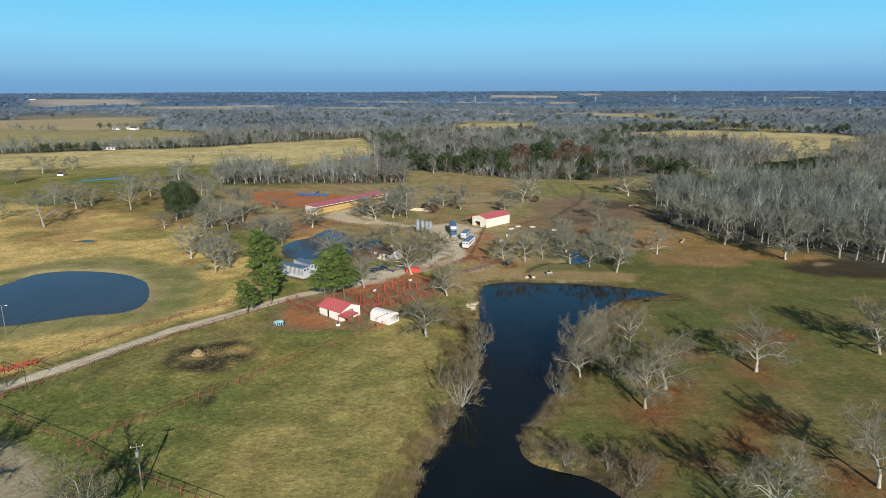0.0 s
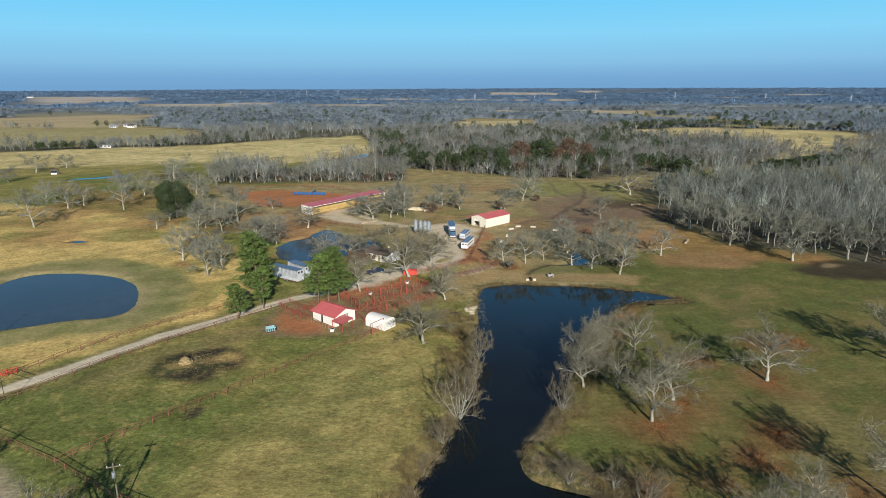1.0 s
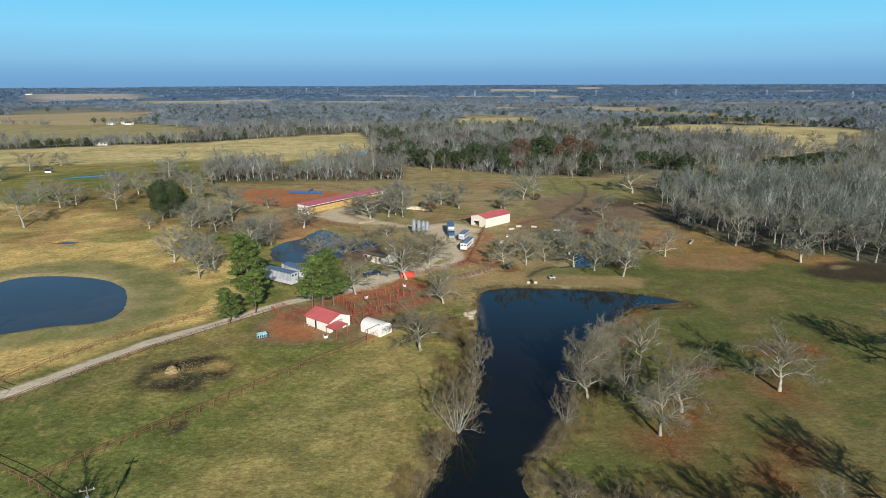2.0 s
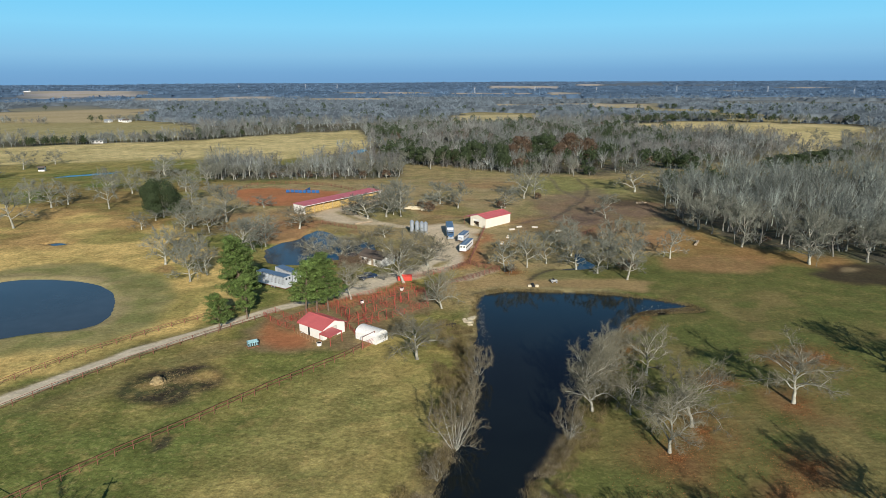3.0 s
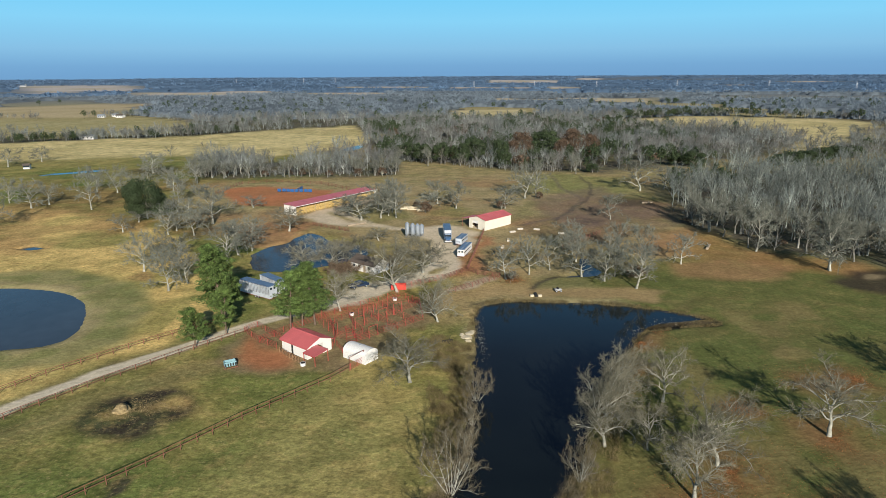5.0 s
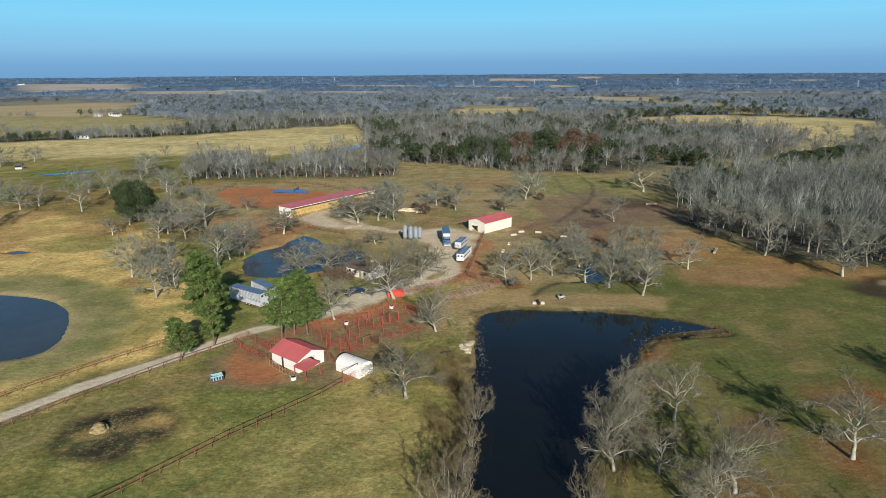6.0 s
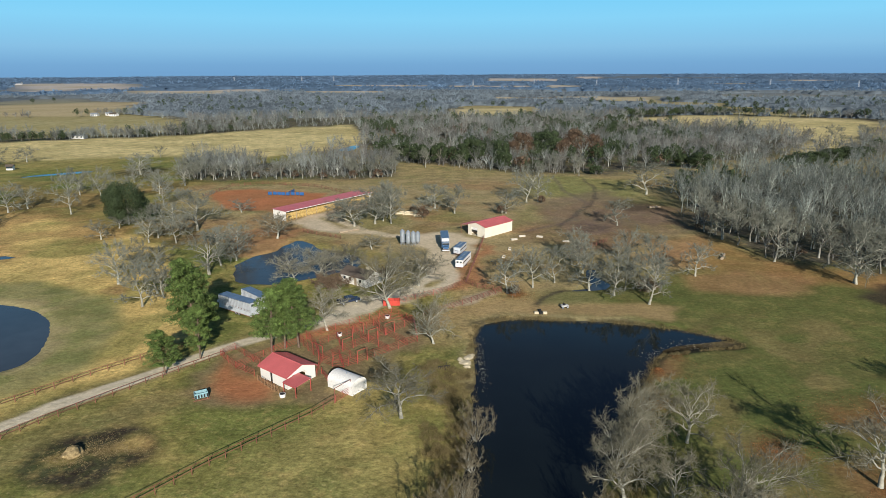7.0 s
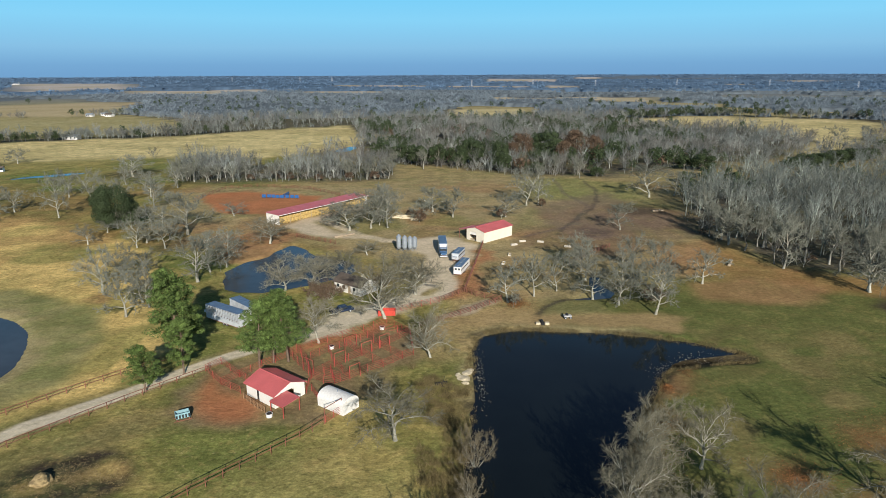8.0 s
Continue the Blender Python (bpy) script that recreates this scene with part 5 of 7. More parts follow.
# fallen oak leaves
rg = np.random.default_rng(408)
M["leaf"] = material("fallen_leaves", (0.27, 0.125, 0.05), 0.9, var=0.3, scale=0.5, fine=3, spec=0.1, bump=0, island=0.45)
t = Tris()
pts = []
for cx, cy, r in LEAF_SPOTS:
    a, k = rg.uniform(0, 6.283, 4200), np.abs(rg.normal(size=4200)) * r * 0.6
    pts.append(np.column_stack([cx + k * np.cos(a), cy + k * np.sin(a)]))
pts = np.concatenate(pts)
pts = pts[(inside(pts[:, 0], pts[:, 1], MAIN_POND) < -0.5) & (fractal(pts[:, 0], pts[:, 1], 4, 95) > 0.4)]
t.flecks(np.column_stack([pts, ground_z(pts[:, 0], pts[:, 1]) + 0.06]), 0.16, rg, 0.75)
tagged(new("fallen_leaves", t.mesh("fallen_leaves", M["leaf"])), "rust-brown oak leaves scattered under the trees", "leaves", kind="stuff")

# pale floating debris at the shallow end of the pond
t = Tris()
pts = np.column_stack([rg.normal(56, 4.5, 150), rg.normal(163.6, 1.6, 150)])
pts = np.concatenate([pts, np.column_stack([rg.normal(45.5, 1.5, 60), rg.normal(158.5, 2.5, 60)]), np.column_stack([rg.normal(10.6, 0.5, 160), rg.normal(158, 6, 160)])])
pts = pts[inside(pts[:, 0], pts[:, 1], MAIN_POND) > 0.8]
t.flecks(np.column_stack([pts, np.full(len(pts), -0.42)]), 0.3, rg, 0.85)
M["debris"] = material("dead_reeds", (0.27, 0.24, 0.18), 0.9, var=0.3, bump=0, island=0.3)
tagged(new("floating_debris", t.mesh("floating_debris", M["debris"])), "pale dead reeds floating in the shallow end", "debris", kind="stuff")
RUST_BUSH = grow_leafy(97, 4.5, 5.0, "rust", 1500, 0.3)
for x, y, k in ((-4.5, 283, 1.1), (-76, 382, 1.0), (-60, 379, 0.9), (-44, 380, 1.1), (-31, 381, 1.2), (-96, 380, 0.9), (21.5, 194.0, 0.7), (-8, 292, 0.8), (27, 288, 0.9), (-120, 384, 1.0), (46, 311, 0.8)):
    plant("rust_oak", RUST_BUSH, x, y, k, k, 50 * x, "small oak that keeps its rust-brown leaves", "tree", "rust-leaved oaks")


RUST_CROWN = grow_leafy(98, 12.0, 13.0, "rust", 4200, 0.55)
DARK_CROWN = [grow_leafy(s, 12.0, 11.0, "evergreen", 4200, 0.55) for s in (99, 100)]
for x, y, h, w in ((54, 446, 19, 18), (90, 455, 20, 20), (79, 436, 15, 12), (101, 450, 17, 13), (47, 438, 14, 10)):
    plant("rust_oak", RUST_CROWN, x, y, w / 13, h / 12, 37 * x, "broad oak that keeps its rust-brown leaves at the wood edge", "tree", "rust-leaved oaks")
for i, (x, y, h, w) in enumerate(((39, 420, 18, 12), (72, 456, 21, 21), (13, 424, 15, 13), (22, 437, 18, 15), (40, 408, 12, 9), (88, 388, 6, 8), (-22, 446, 13, 14), (-10, 438, 13, 15), (2, 431, 15, 13), (152, 405, 11, 15), (144, 412, 9, 11), (58, 402, 7, 9),
                                   (206, 412, 8, 14), (218, 418, 9, 15), (230, 424, 9, 16), (243, 430, 10, 15), (258, 438, 10, 17), (272, 445, 9, 14), (128, 366, 7, 9))):
    plant("cedar_tree", DARK_CROWN[i % 2], x, y, w / 11, h / 12, 61 * x, "dark green cedar among grey leafless trees", "tree", "cedars in the woods")
grove([(307, 535, 15, 17), (345, 556, 13, 16), (315, 514, 10, 12)], BARE, 11.6, 10.2, "leafless oak alone in a tan meadow", "oaks in the far meadow")


M["galv_far"] = material("weathered_steel", (0.55, 0.57, 0.6), 0.5, 0.3, var=0.1, bump=0)


def pylon(x, y, h, turn):
    """A lattice mast of a power line."""
    ob = thing("power_pylon", pose(x, y, on_ground(x, y), 0, 0, turn), "pale steel lattice power pylon far out on the plain", "pylon", "power pylons")
    foot, top = h * 0.09, h * 0.02
    for sx in (-1, 1):
        for sy in (-1, 1):
            part("leg", tubem((sx * foot, sy * foot, -0.5), (sx * top, sy * top, h), 0.2, 0.14, 5), M["galv_far"], ob)
    for k in range(5):
        z0, z1 = h * k / 6, h * (k + 1) / 6
        a, b = foot + (top - foot) * z0 / h, foot + (top - foot) * z1 / h
        for sx in (-1, 1):
            part("brace", tubem((sx * a, -a, z0), (sx * b, b, z1), 0.08, sides=4), M["galv_far"], ob)
            part("brace", tubem((-a, sx * a, z0), (b, sx * b, z1), 0.08, sides=4), M["galv_far"], ob)
    for f in (0.72, 0.84, 0.96):
        part("crossarm", tubem((-h * 0.14, 0, h * f), (h * 0.14, 0, h * f), 0.16, sides=5), M["galv_far"], ob)


for x, y, h in ((-874, 2832, 26), (-599, 2889, 26), (-457, 2869, 26), (111, 2202, 24), (315, 2218, 24), (486, 2064, 24), (734, 2054, 27), (983, 1981, 24), (1075, 1713, 24)):
    pylon(x, y, h, 15)


# ---- more materials ----
# near-black for black parts, and for shade inside openings as a colour
M["dark"] = material("dark_interior", (0.02, 0.02, 0.02), 0.9, var=0.2, bump=0)
M["galv"] = material("galvanised_steel", (0.36, 0.40, 0.44), 0.4, 0.45, var=0.12, scale=1.2, fine=9, bump=0.05)
M["blue_metal"] = material("blue_grey_metal", (0.13, 0.20, 0.30), 0.42, 0.3, var=0.15, scale=0.8, fine=7, bump=0)
M["aluminium"] = material("aluminium_sheet", (0.55, 0.58, 0.61), 0.4, 0.25, var=0.1, scale=0.8, fine=7, bump=0)
M["tyre"] = material("tyre_rubber", (0.02, 0.02, 0.02), 0.85, var=0.2, bump=0)
M["glass"] = material("dark_glass", (0.02, 0.03, 0.04), 0.08, var=0.05, bump=0)
M["car_paint"] = material("dark_blue_paint", (0.02, 0.035, 0.07), 0.25, 0.1, var=0.08, bump=0)
M["truck_paint"] = material("blue_truck_paint", (0.05, 0.12, 0.24), 0.3, 0.1, var=0.1, bump=0)
M["shingle"] = material("brown_shingles", (0.10, 0.078, 0.062), 0.9, var=0.25, scale=0.7, fine=8, bump=0.3)
M["timber"] = material("weathered_timber", (0.33, 0.26, 0.18), 0.9, var=0.25, scale=1, fine=12, bump=0.3)
M["pole_wood"] = material("grey_pole_wood", (0.17, 0.145, 0.115), 0.9, var=0.3, scale=1, fine=12, bump=0.3)
M["brown_wood"] = material("brown_wood", (0.24, 0.14, 0.07), 0.85, var=0.25, scale=1, fine=10, bump=0.2)
M["concrete"] = material("weathered_concrete", (0.50, 0.46, 0.39), 0.9, var=0.2, scale=1, fine=8, bump=0.2)
M["stone"] = material("pale_stone", (0.56, 0.48, 0.33), 0.9, var=0.25, scale=0.8, fine=7, bump=0.5)
M["plastic_blue"] = material("blue_plastic", (0.02, 0.10, 0.27), 0.45, var=0.15, bump=0)
M["red_paint"] = material("bright_red_paint", (0.55, 0.06, 0.04), 0.5, var=0.15, bump=0)
M["white_paint"] = material("white_paint", (0.74, 0.72, 0.68), 0.6, var=0.1, bump=0)
M["old_paint"] = material("faded_white_paint", (0.4, 0.4, 0.39), 0.7, var=0.15, bump=0)
M["teal"] = material("pale_teal_paint", (0.22, 0.38, 0.42), 0.6, var=0.2, bump=0)
M["green_black"] = material("dark_green_pipe", (0.03, 0.045, 0.03), 0.5, var=0.15, bump=0)
M["green_paint"] = material("green_machine_paint", (0.05, 0.26, 0.05), 0.45, var=0.15, bump=0)


def site(x, y, turn, dz=0.0):
    return pose(x, y, on_ground(x, y) + dz, 0, 0, turn)


def gable_wall(bm, x, half, eave, ridge, thick, round_top=False):
    """A gable end in the plane across x."""
    out = [(-half, 0), (half, 0), (half, eave), (0, ridge), (-half, eave)]
    if round_top:
        out = [(-half, 0), (half, 0)] + [(half * math.cos(a), eave + (ridge - eave) * math.sin(a)) for a in [math.pi * k / 12 for k in range(13)]]
    f = [bm.verts.new((x - thick / 2, y, z)) for y, z in out]
    b = [bm.verts.new((x + thick / 2, y, z)) for y, z in out]
    bm.faces.new(f[::-1])
    bm.faces.new(b)
    n = len(out)
    for i in range(n):
        bm.faces.new((f[i], f[(i + 1) % n], b[(i + 1) % n], b[i]))
    return bm


def slope_sheet(bm, x0, x1, y0, z0, y1, z1, thick=0.06, ribs=0.0, rib_mat=None):
    """A roof sheet from the line (y0, z0) to (y1, z1), with standing ribs."""
    n = Vector((0, -(z1 - z0), y1 - y0)).normalized()
    if n.z < 0:
        n = -n
    c = [Vector((x0, y0, z0)), Vector((x1, y0, z0)), Vector((x1, y1, z1)), Vector((x0, y1, z1))]
    lo = [bm.verts.new(p) for p in c]
    hi = [bm.verts.new(p + n * thick) for p in c]
    bm.faces.new(lo[::-1])
    bm.faces.new(hi)
    for i in range(4):
        bm.faces.new((lo[i], lo[(i + 1) % 4], hi[(i + 1) % 4], hi[i]))
    if ribs:
        k = int((x1 - x0) / ribs)
        for i in range(k + 1):
            x = x0 + (x1 - x0) * i / k
            a, b = Vector((x, y0, z0)) + n * (thick + 0.015), Vector((x, y1, z1)) + n * (thick + 0.015)
            tube(bm, a, b, 0.011, sides=4)
    bmesh.ops.recalc_face_normals(bm, faces=bm.faces[:])
    return bm


def pipe_run(name, pts, mat, label, spacing=2.6, height=1.4, rails=(0.5, 0.95, 1.4), r=0.06, group="", rail_r=None, tall=()):
    """A pipe fence along a line: posts and rails, each a part."""
    ob = thing(name, site(pts[0][0], pts[0][1], 0), label, "fence", group)
    inv = ob.matrix_world.inverted()
    rail_r = rail_r or r * 0.8
    post_me = None
    for (x0, y0), (x1, y1) in zip(pts, pts[1:]):
        ln = math.hypot(x1 - x0, y1 - y0)
        k = max(1, round(ln / spacing))
        prev = None
        for i in range(k + 1):
            x, y = x0 + (x1 - x0) * i / k, y0 + (y1 - y0) * i / k
            z = on_ground(x, y)
            if i < k or (x1, y1) == pts[-1]:
                if post_me is None:
                    p = part("post", tubem((0, 0, -0.25), (0, 0, height + 0.06), r * 1.1, sides=6), mat, ob)
                    post_me = p.data
                else:
                    p = new("post", post_me)
                    p.parent = ob
                p.matrix_local = inv @ Matrix.Translation((x, y, z))
            prev = z
        bm = bmesh.new()
        za, zb = on_ground(x0, y0), on_ground(x1, y1)
        for h in rails:
            bm2 = bmesh.new()
            tube(bm2, inv @ Vector((x0, y0, za + h)), inv @ Vector((x1, y1, zb + h)), rail_r, sides=5)
            part("rail", bm2, mat, ob)
        bm.free()
    return ob


# ---- small barn with a porch ----
def small_barn():
    ob = thing("horse_barn", site(-25.9, 150.0, -38.5), "small white barn with a red metal gable roof", "barn")
    L, W, E, R = 8.6, 7.0, 2.5, 3.75
    hx, hy = L / 2 - 0.35, W / 2 - 0.3
    for name, bm in (("wall", boxm(-hx, -1.2, -hy, -hy + 0.15, 0, E)), ("wall", boxm(-0.4, hx, -hy, -hy + 0.15, 0, E)), ("wall", boxm(-1.2, -0.4, -hy, -hy + 0.15, 2.05, E)),
                     ("wall", boxm(-hx, hx, hy - 0.15, hy, 0, E))):
        part(name, bm, M["white_metal"], ob)
    part("gable", gable_wall(bmesh.new(), -hx + 0.07, hy - 0.16, E, R - 0.08, 0.14), M["white_metal"], ob)
    # open gable: upper triangle and a stub of wall stay, the doorway is dark
    bm = bmesh.new()
    f = [(-hy + 0.16, E - 0.15), (hy - 0.16, E - 0.15), (hy - 0.16, E), (0, R - 0.08), (-hy + 0.16, E)]
    vs = [[bm.verts.new((x, y, z)) for y, z in f] for x in (hx - 0.14, hx)]
    bm.faces.new(vs[0][::-1])
    bm.faces.new(vs[1])
    for i in range(5):
        bm.faces.new((vs[0][i], vs[0][(i + 1) % 5], vs[1][(i + 1) % 5], vs[1][i]))
    part("gable", bm, M["white_metal"], ob)
    part("wall", boxm(hx - 0.14, hx, -hy + 0.16, -hy + 1.1, 0, E - 0.16), M["white_metal"], ob)
    part("wall", boxm(hx - 0.14, hx, 0.9, hy - 0.16, 0, E - 0.16), M["white_metal"], ob)
    part("floor", boxm(-hx + 0.2, hx - 0.2, -hy + 0.2, hy - 0.2, -0.1, 0.04), M["timber"], ob)
    # a black plate fills the opening and stands for the unlit inside
    part("door", boxm(-1.16, -0.44, -hy + 0.18, -hy + 0.23, 0.05, 2.0), M["dark"], ob, "black panel in place of the dark inside a stable doorway")
    for s in (-1, 1):
        part("roof", slope_sheet(bmesh.new(), -L / 2, L / 2, s * W / 2, E - 0.06, 0, R, ribs=0.55), M["red_roof"], ob)
    part("ridge_cap", tubem((-L / 2, 0, R + 0.06), (L / 2, 0, R + 0.06), 0.09, sides=8), M["red_roof"], ob)
    for s in (-1, 1):
        part("fascia", boxm(-L / 2, L / 2, s * W / 2 - 0.03, s * W / 2 + 0.03, E - 0.24, E - 0.08), M["red_roof"], ob)
    # porch at the near corner
    porch = thing("porch", site(-22.9, 144.4, -38.5), "low red metal porch roof on posts beside the barn", "porch")
    part("roof", slope_sheet(bmesh.new(), -1.75, 1.75, -1.9, 2.0, 1.75, 2.4), M["red_roof"], porch)
    for x in (-1.65, 1.65):
        for y in (-1.75, 1.6):
            part("post", tubem((x, y, -0.2), (x, y, 2.0 + (0.38 if y > 0 else 0)), 0.07, sides=8), M["red_pipe"], porch)
    for y, z in ((-1.8, 1.94), (1.65, 2.3)):
        part("beam", boxm(-1.7, 1.7, y - 0.05, y + 0.05, z - 0.12, z), M["red_pipe"], porch)


def arch_shelter():
    ob = thing("arch_shelter", site(-14.3, 145.8, -37), "white round-roofed loafing shed of sheet metal", "shed")
    L, W, E, R = 6.1, 3.7, 1.55, 2.75
    prof = [(-W / 2, 0), (-W / 2, E)] + [(W / 2 * -math.cos(a), E + (R - E) * math.sin(a)) for a in [math.pi * k / 14 for k in range(1, 14)]] + [(W / 2, E), (W / 2, 0)]
    bm = bmesh.new()
    rows = []
    for off in (0.0, 0.05):
        rows.append([[bm.verts.new((x, y * (1 - 2 * off / W), z - off * (z > E))) for y, z in prof] for x in (-L / 2, L / 2)])
    for k in range(2):
        a, b = rows[k]
        for i in range(len(prof) - 1):
            bm.faces.new((a[i], a[i + 1], b[i + 1], b[i]))
    for e in range(2):
        a, b = rows[0][e], rows[1][e]
        for i in range(len(prof) - 1):
            bm.faces.new((a[i], a[i + 1], b[i + 1], b[i]))
    bmesh.ops.recalc_face_normals(bm, faces=bm.faces[:])
    part("barrel_roof", bm, M["white_paint"], ob)
    for x in (-L / 2 + 0.08, L / 2 - 0.08):
        part("end_wall", gable_wall(bmesh.new(), x, W / 2 - 0.06, E, R - 0.06, 0.06, True), M["white_paint"], ob)
    part("trim", boxm(L / 2 - 0.04, L / 2 + 0.0, -0.9, 0.9, 2.05, 2.15), M["white_metal"], ob)
    part("vent", tubem((0, 0, R - 0.05), (0, 0, R + 0.25), 0.13, 0.1, 8), M["galv"], ob)


def overhead_gate():
    ob = thing("pipe_gate", site(-15.6, 140.2, math.degrees(math.atan2(3.3, 2.3))), "red pipe gate under a tall pipe frame", "gate")
    for x in (0, 4.0):
        part("post", tubem((x, 0, -0.3), (x, 0, 2.75), 0.07, sides=8), M["rust_pipe"], ob)
    part("header", tubem((-0.05, 0, 2.72), (4.05, 0, 2.72), 0.06, sides=8), M["rust_pipe"], ob)
    leaf = part("leaf", tubem((0.15, 0, 0.2), (3.85, 0, 0.2), 0.035, sides=6), M["red_pipe"], ob)
    for z in (0.5, 0.8, 1.1, 1.4):
        part("bar", tubem((0.15, 0, z), (3.85, 0, z), 0.03, sides=6), M["red_pipe"], leaf)
    for x in (0.15, 2.0, 3.85):
        part("upright", tubem((x, 0, 0.2), (x, 0, 1.4), 0.035, sides=6), M["red_pipe"], leaf)


def shop():
    ob = thing("metal_shop", site(20.15, 259.4, 45), "long off-white metal shop with a red roof and an open bay", "building")
    L, W, E, R = 14.6, 7.9, 3.75, 4.8
    hx, hy = L / 2, W / 2
    part("wall", boxm(-hx, hx, -hy, -hy + 0.14, 0, E), M["cream_metal"], ob)
    part("wall", boxm(-hx, hx, hy - 0.14, hy, 0, E), M["cream_metal"], ob)
    part("gable", gable_wall(bmesh.new(), hx - 0.07, hy - 0.15, E, R - 0.07, 0.14), M["cream_metal"], ob)
    # front gable with its bay
    bm = bmesh.new()
    box(bm, -hx, -hx + 0.14, -hy + 0.15, -0.4, 0, E)
    box(bm, -hx, -hx + 0.14, 2.4, hy - 0.15, 0, E)
    box(bm, -hx, -hx + 0.14, -0.4, 2.4, 3.0, E)
    f = [(-hy + 0.15, E), (hy - 0.15, E), (0, R - 0.07)]
    vs = [[bm.verts.new((x, y, z)) for y, z in f] for x in (-hx, -hx + 0.14)]
    bm.faces.new(vs[0])
    bm.faces.new(vs[1][::-1])
    for i in range(3):
        bm.faces.new((vs[0][i], vs[1][i], vs[1][(i + 1) % 3], vs[0][(i + 1) % 3]))
    part("gable", bm, M["cream_metal"], ob)
    part("roller_door", boxm(-hx + 0.16, -hx + 0.22, -0.4, 2.4, 2.0, 3.0), M["white_paint"], ob, "half-raised white roller door")
    part("floor", boxm(-hx + 0.2, hx - 0.2, -hy + 0.2, hy - 0.2, -0.1, 0.05), M["stone"], ob)
    for i in range(19):
        x = -hx + 0.4 + i * (L - 0.8) / 18
        part("wall_rib", boxm(x - 0.03, x + 0.03, -hy - 0.03, -hy + 0.002, 0.02, E - 0.05), M["cream_metal"], ob)
    for s in (-1, 1):
        part("roof", slope_sheet(bmesh.new(), -hx - 0.25, hx + 0.25, s * (hy + 0.25), E - 0.06, 0, R, ribs=0.75), M["red_roof"], ob)
        part("gutter", tubem((-hx - 0.25, s * (hy + 0.3), E - 0.08), (hx + 0.25, s * (hy + 0.3), E - 0.08), 0.07, sides=6), M["red_roof"], ob)
    part("ridge_cap", tubem((-hx - 0.25, 0, R + 0.06), (hx + 0.25, 0, R + 0.06), 0.1, sides=8), M["red_roof"], ob)
    lean = part("lean_to_roof", slope_sheet(bmesh.new(), -hx - 0.1, -hx + 6.5, hy + 3.6, E - 0.75, hy + 0.2, E - 0.25, ribs=0.75), M["red_roof"], ob)
    for x in (-hx + 0.1, -hx + 3.2, -hx + 6.3):
        part("post", tubem((x, hy + 3.4, -0.2), (x, hy + 3.4, E - 0.8), 0.08, sides=8), M["rust_pipe"], ob)
    for k, (x, y, s) in enumerate(((-hx + 2.0, 1.2, 1.1), (-hx + 3.4, 0.2, 1.4))):
        crate = thing("crate", ob.matrix_world @ Matrix.Translation((x, y, 0.06)), "pale wooden crate inside the open shop bay", "crate")
        part("box_body", boxm(-s / 2, s / 2, -s / 2, s / 2, 0, s * 0.8, 0.04), M["timber"], crate)
        part("lid", boxm(-s / 2 - 0.03, s / 2 + 0.03, -s / 2 - 0.03, s / 2 + 0.03, s * 0.8 + 0.003, s * 0.86), M["stone"], crate)


def round_bale_mesh(r=0.75, w=1.3):
    bm = bmesh.new()
    bmesh.ops.create_cone(bm, cap_ends=True, segments=14, radius1=r, radius2=r, depth=w, matrix=Matrix.Rotation(math.pi / 2, 4, "X"))
    bmesh.ops.bevel(bm, geom=[e for e in bm.edges if abs(e.calc_length() - 2 * r * math.sin(math.pi / 14)) < 0.05], offset=0.1, segments=2, affect="EDGES")
    for v in bm.verts:
        v.co += Vector((random.uniform(-1, 1), random.uniform(-1, 1), random.uniform(-1, 1))) * 0.03
    return bm


def hay_shed():
    a = math.degrees(math.atan2(317.1 - 278.3, -28.1 + 56.7))
    ob = thing("hay_shed", site(-45.3, 300.6, a), "long open hay shed with a red roof, full of bales", "shed")
    L, W = 48.0, 7.2
    h = L / 2
    part("roof", slope_sheet(bmesh.new(), -h - 0.3, h + 0.3, -W / 2 - 0.5, 3.75, W / 2 + 0.3, 4.05, ribs=0.9), M["red_roof"], ob)
    part("fascia", boxm(-h - 0.3, h + 0.3, -W / 2 - 0.56, -W / 2 - 0.5, 3.58, 3.8), M["white_metal"], ob)
    part("back_wall", boxm(-h, h, W / 2 - 0.12, W / 2, 0, 3.96), M["white_metal"], ob)
    for x in (-h, h - 0.12):
        part("end_wall", boxm(x, x + 0.12, -W / 2, W / 2 - 0.13, 0, 3.72), M["white_metal"], ob)
    for i in range(1, 9):
        x = -h + i * L / 9
        part("post", tubem((x, -W / 2 + 0.1, -0.2), (x, -W / 2 + 0.1, 3.75), 0.1, sides=8), M["timber"], ob)
    for i in range(10):
        x = -h + 0.2 + i * (L - 0.4) / 9
        part("rafter", slope_sheet(bmesh.new(), x - 0.06, x + 0.06, -W / 2 - 0.4, 3.58, W / 2 - 0.14, 3.86, thick=0.12), M["timber"], ob)
    me = None
    for row in range(2):
        for i in range(29):
            x = -h + 1.2 + i * 1.6 + (0.8 if row else 0)
            if x > h - 1:
                continue
            for depth in range(2):
                b = new("hay_bale", me) if me else part("hay_bale", round_bale_mesh(), M["hay"])
                me = b.data
                b.matrix_world = ob.matrix_world @ pose(x, -W / 2 + 1.3 + depth * 1.5, 0.74 + row * 1.28, random.uniform(0, 20), 0, random.uniform(-5, 5))
                tagged(b, "tan round hay bale stacked in the open shed", "hay bale", "bales in the shed")


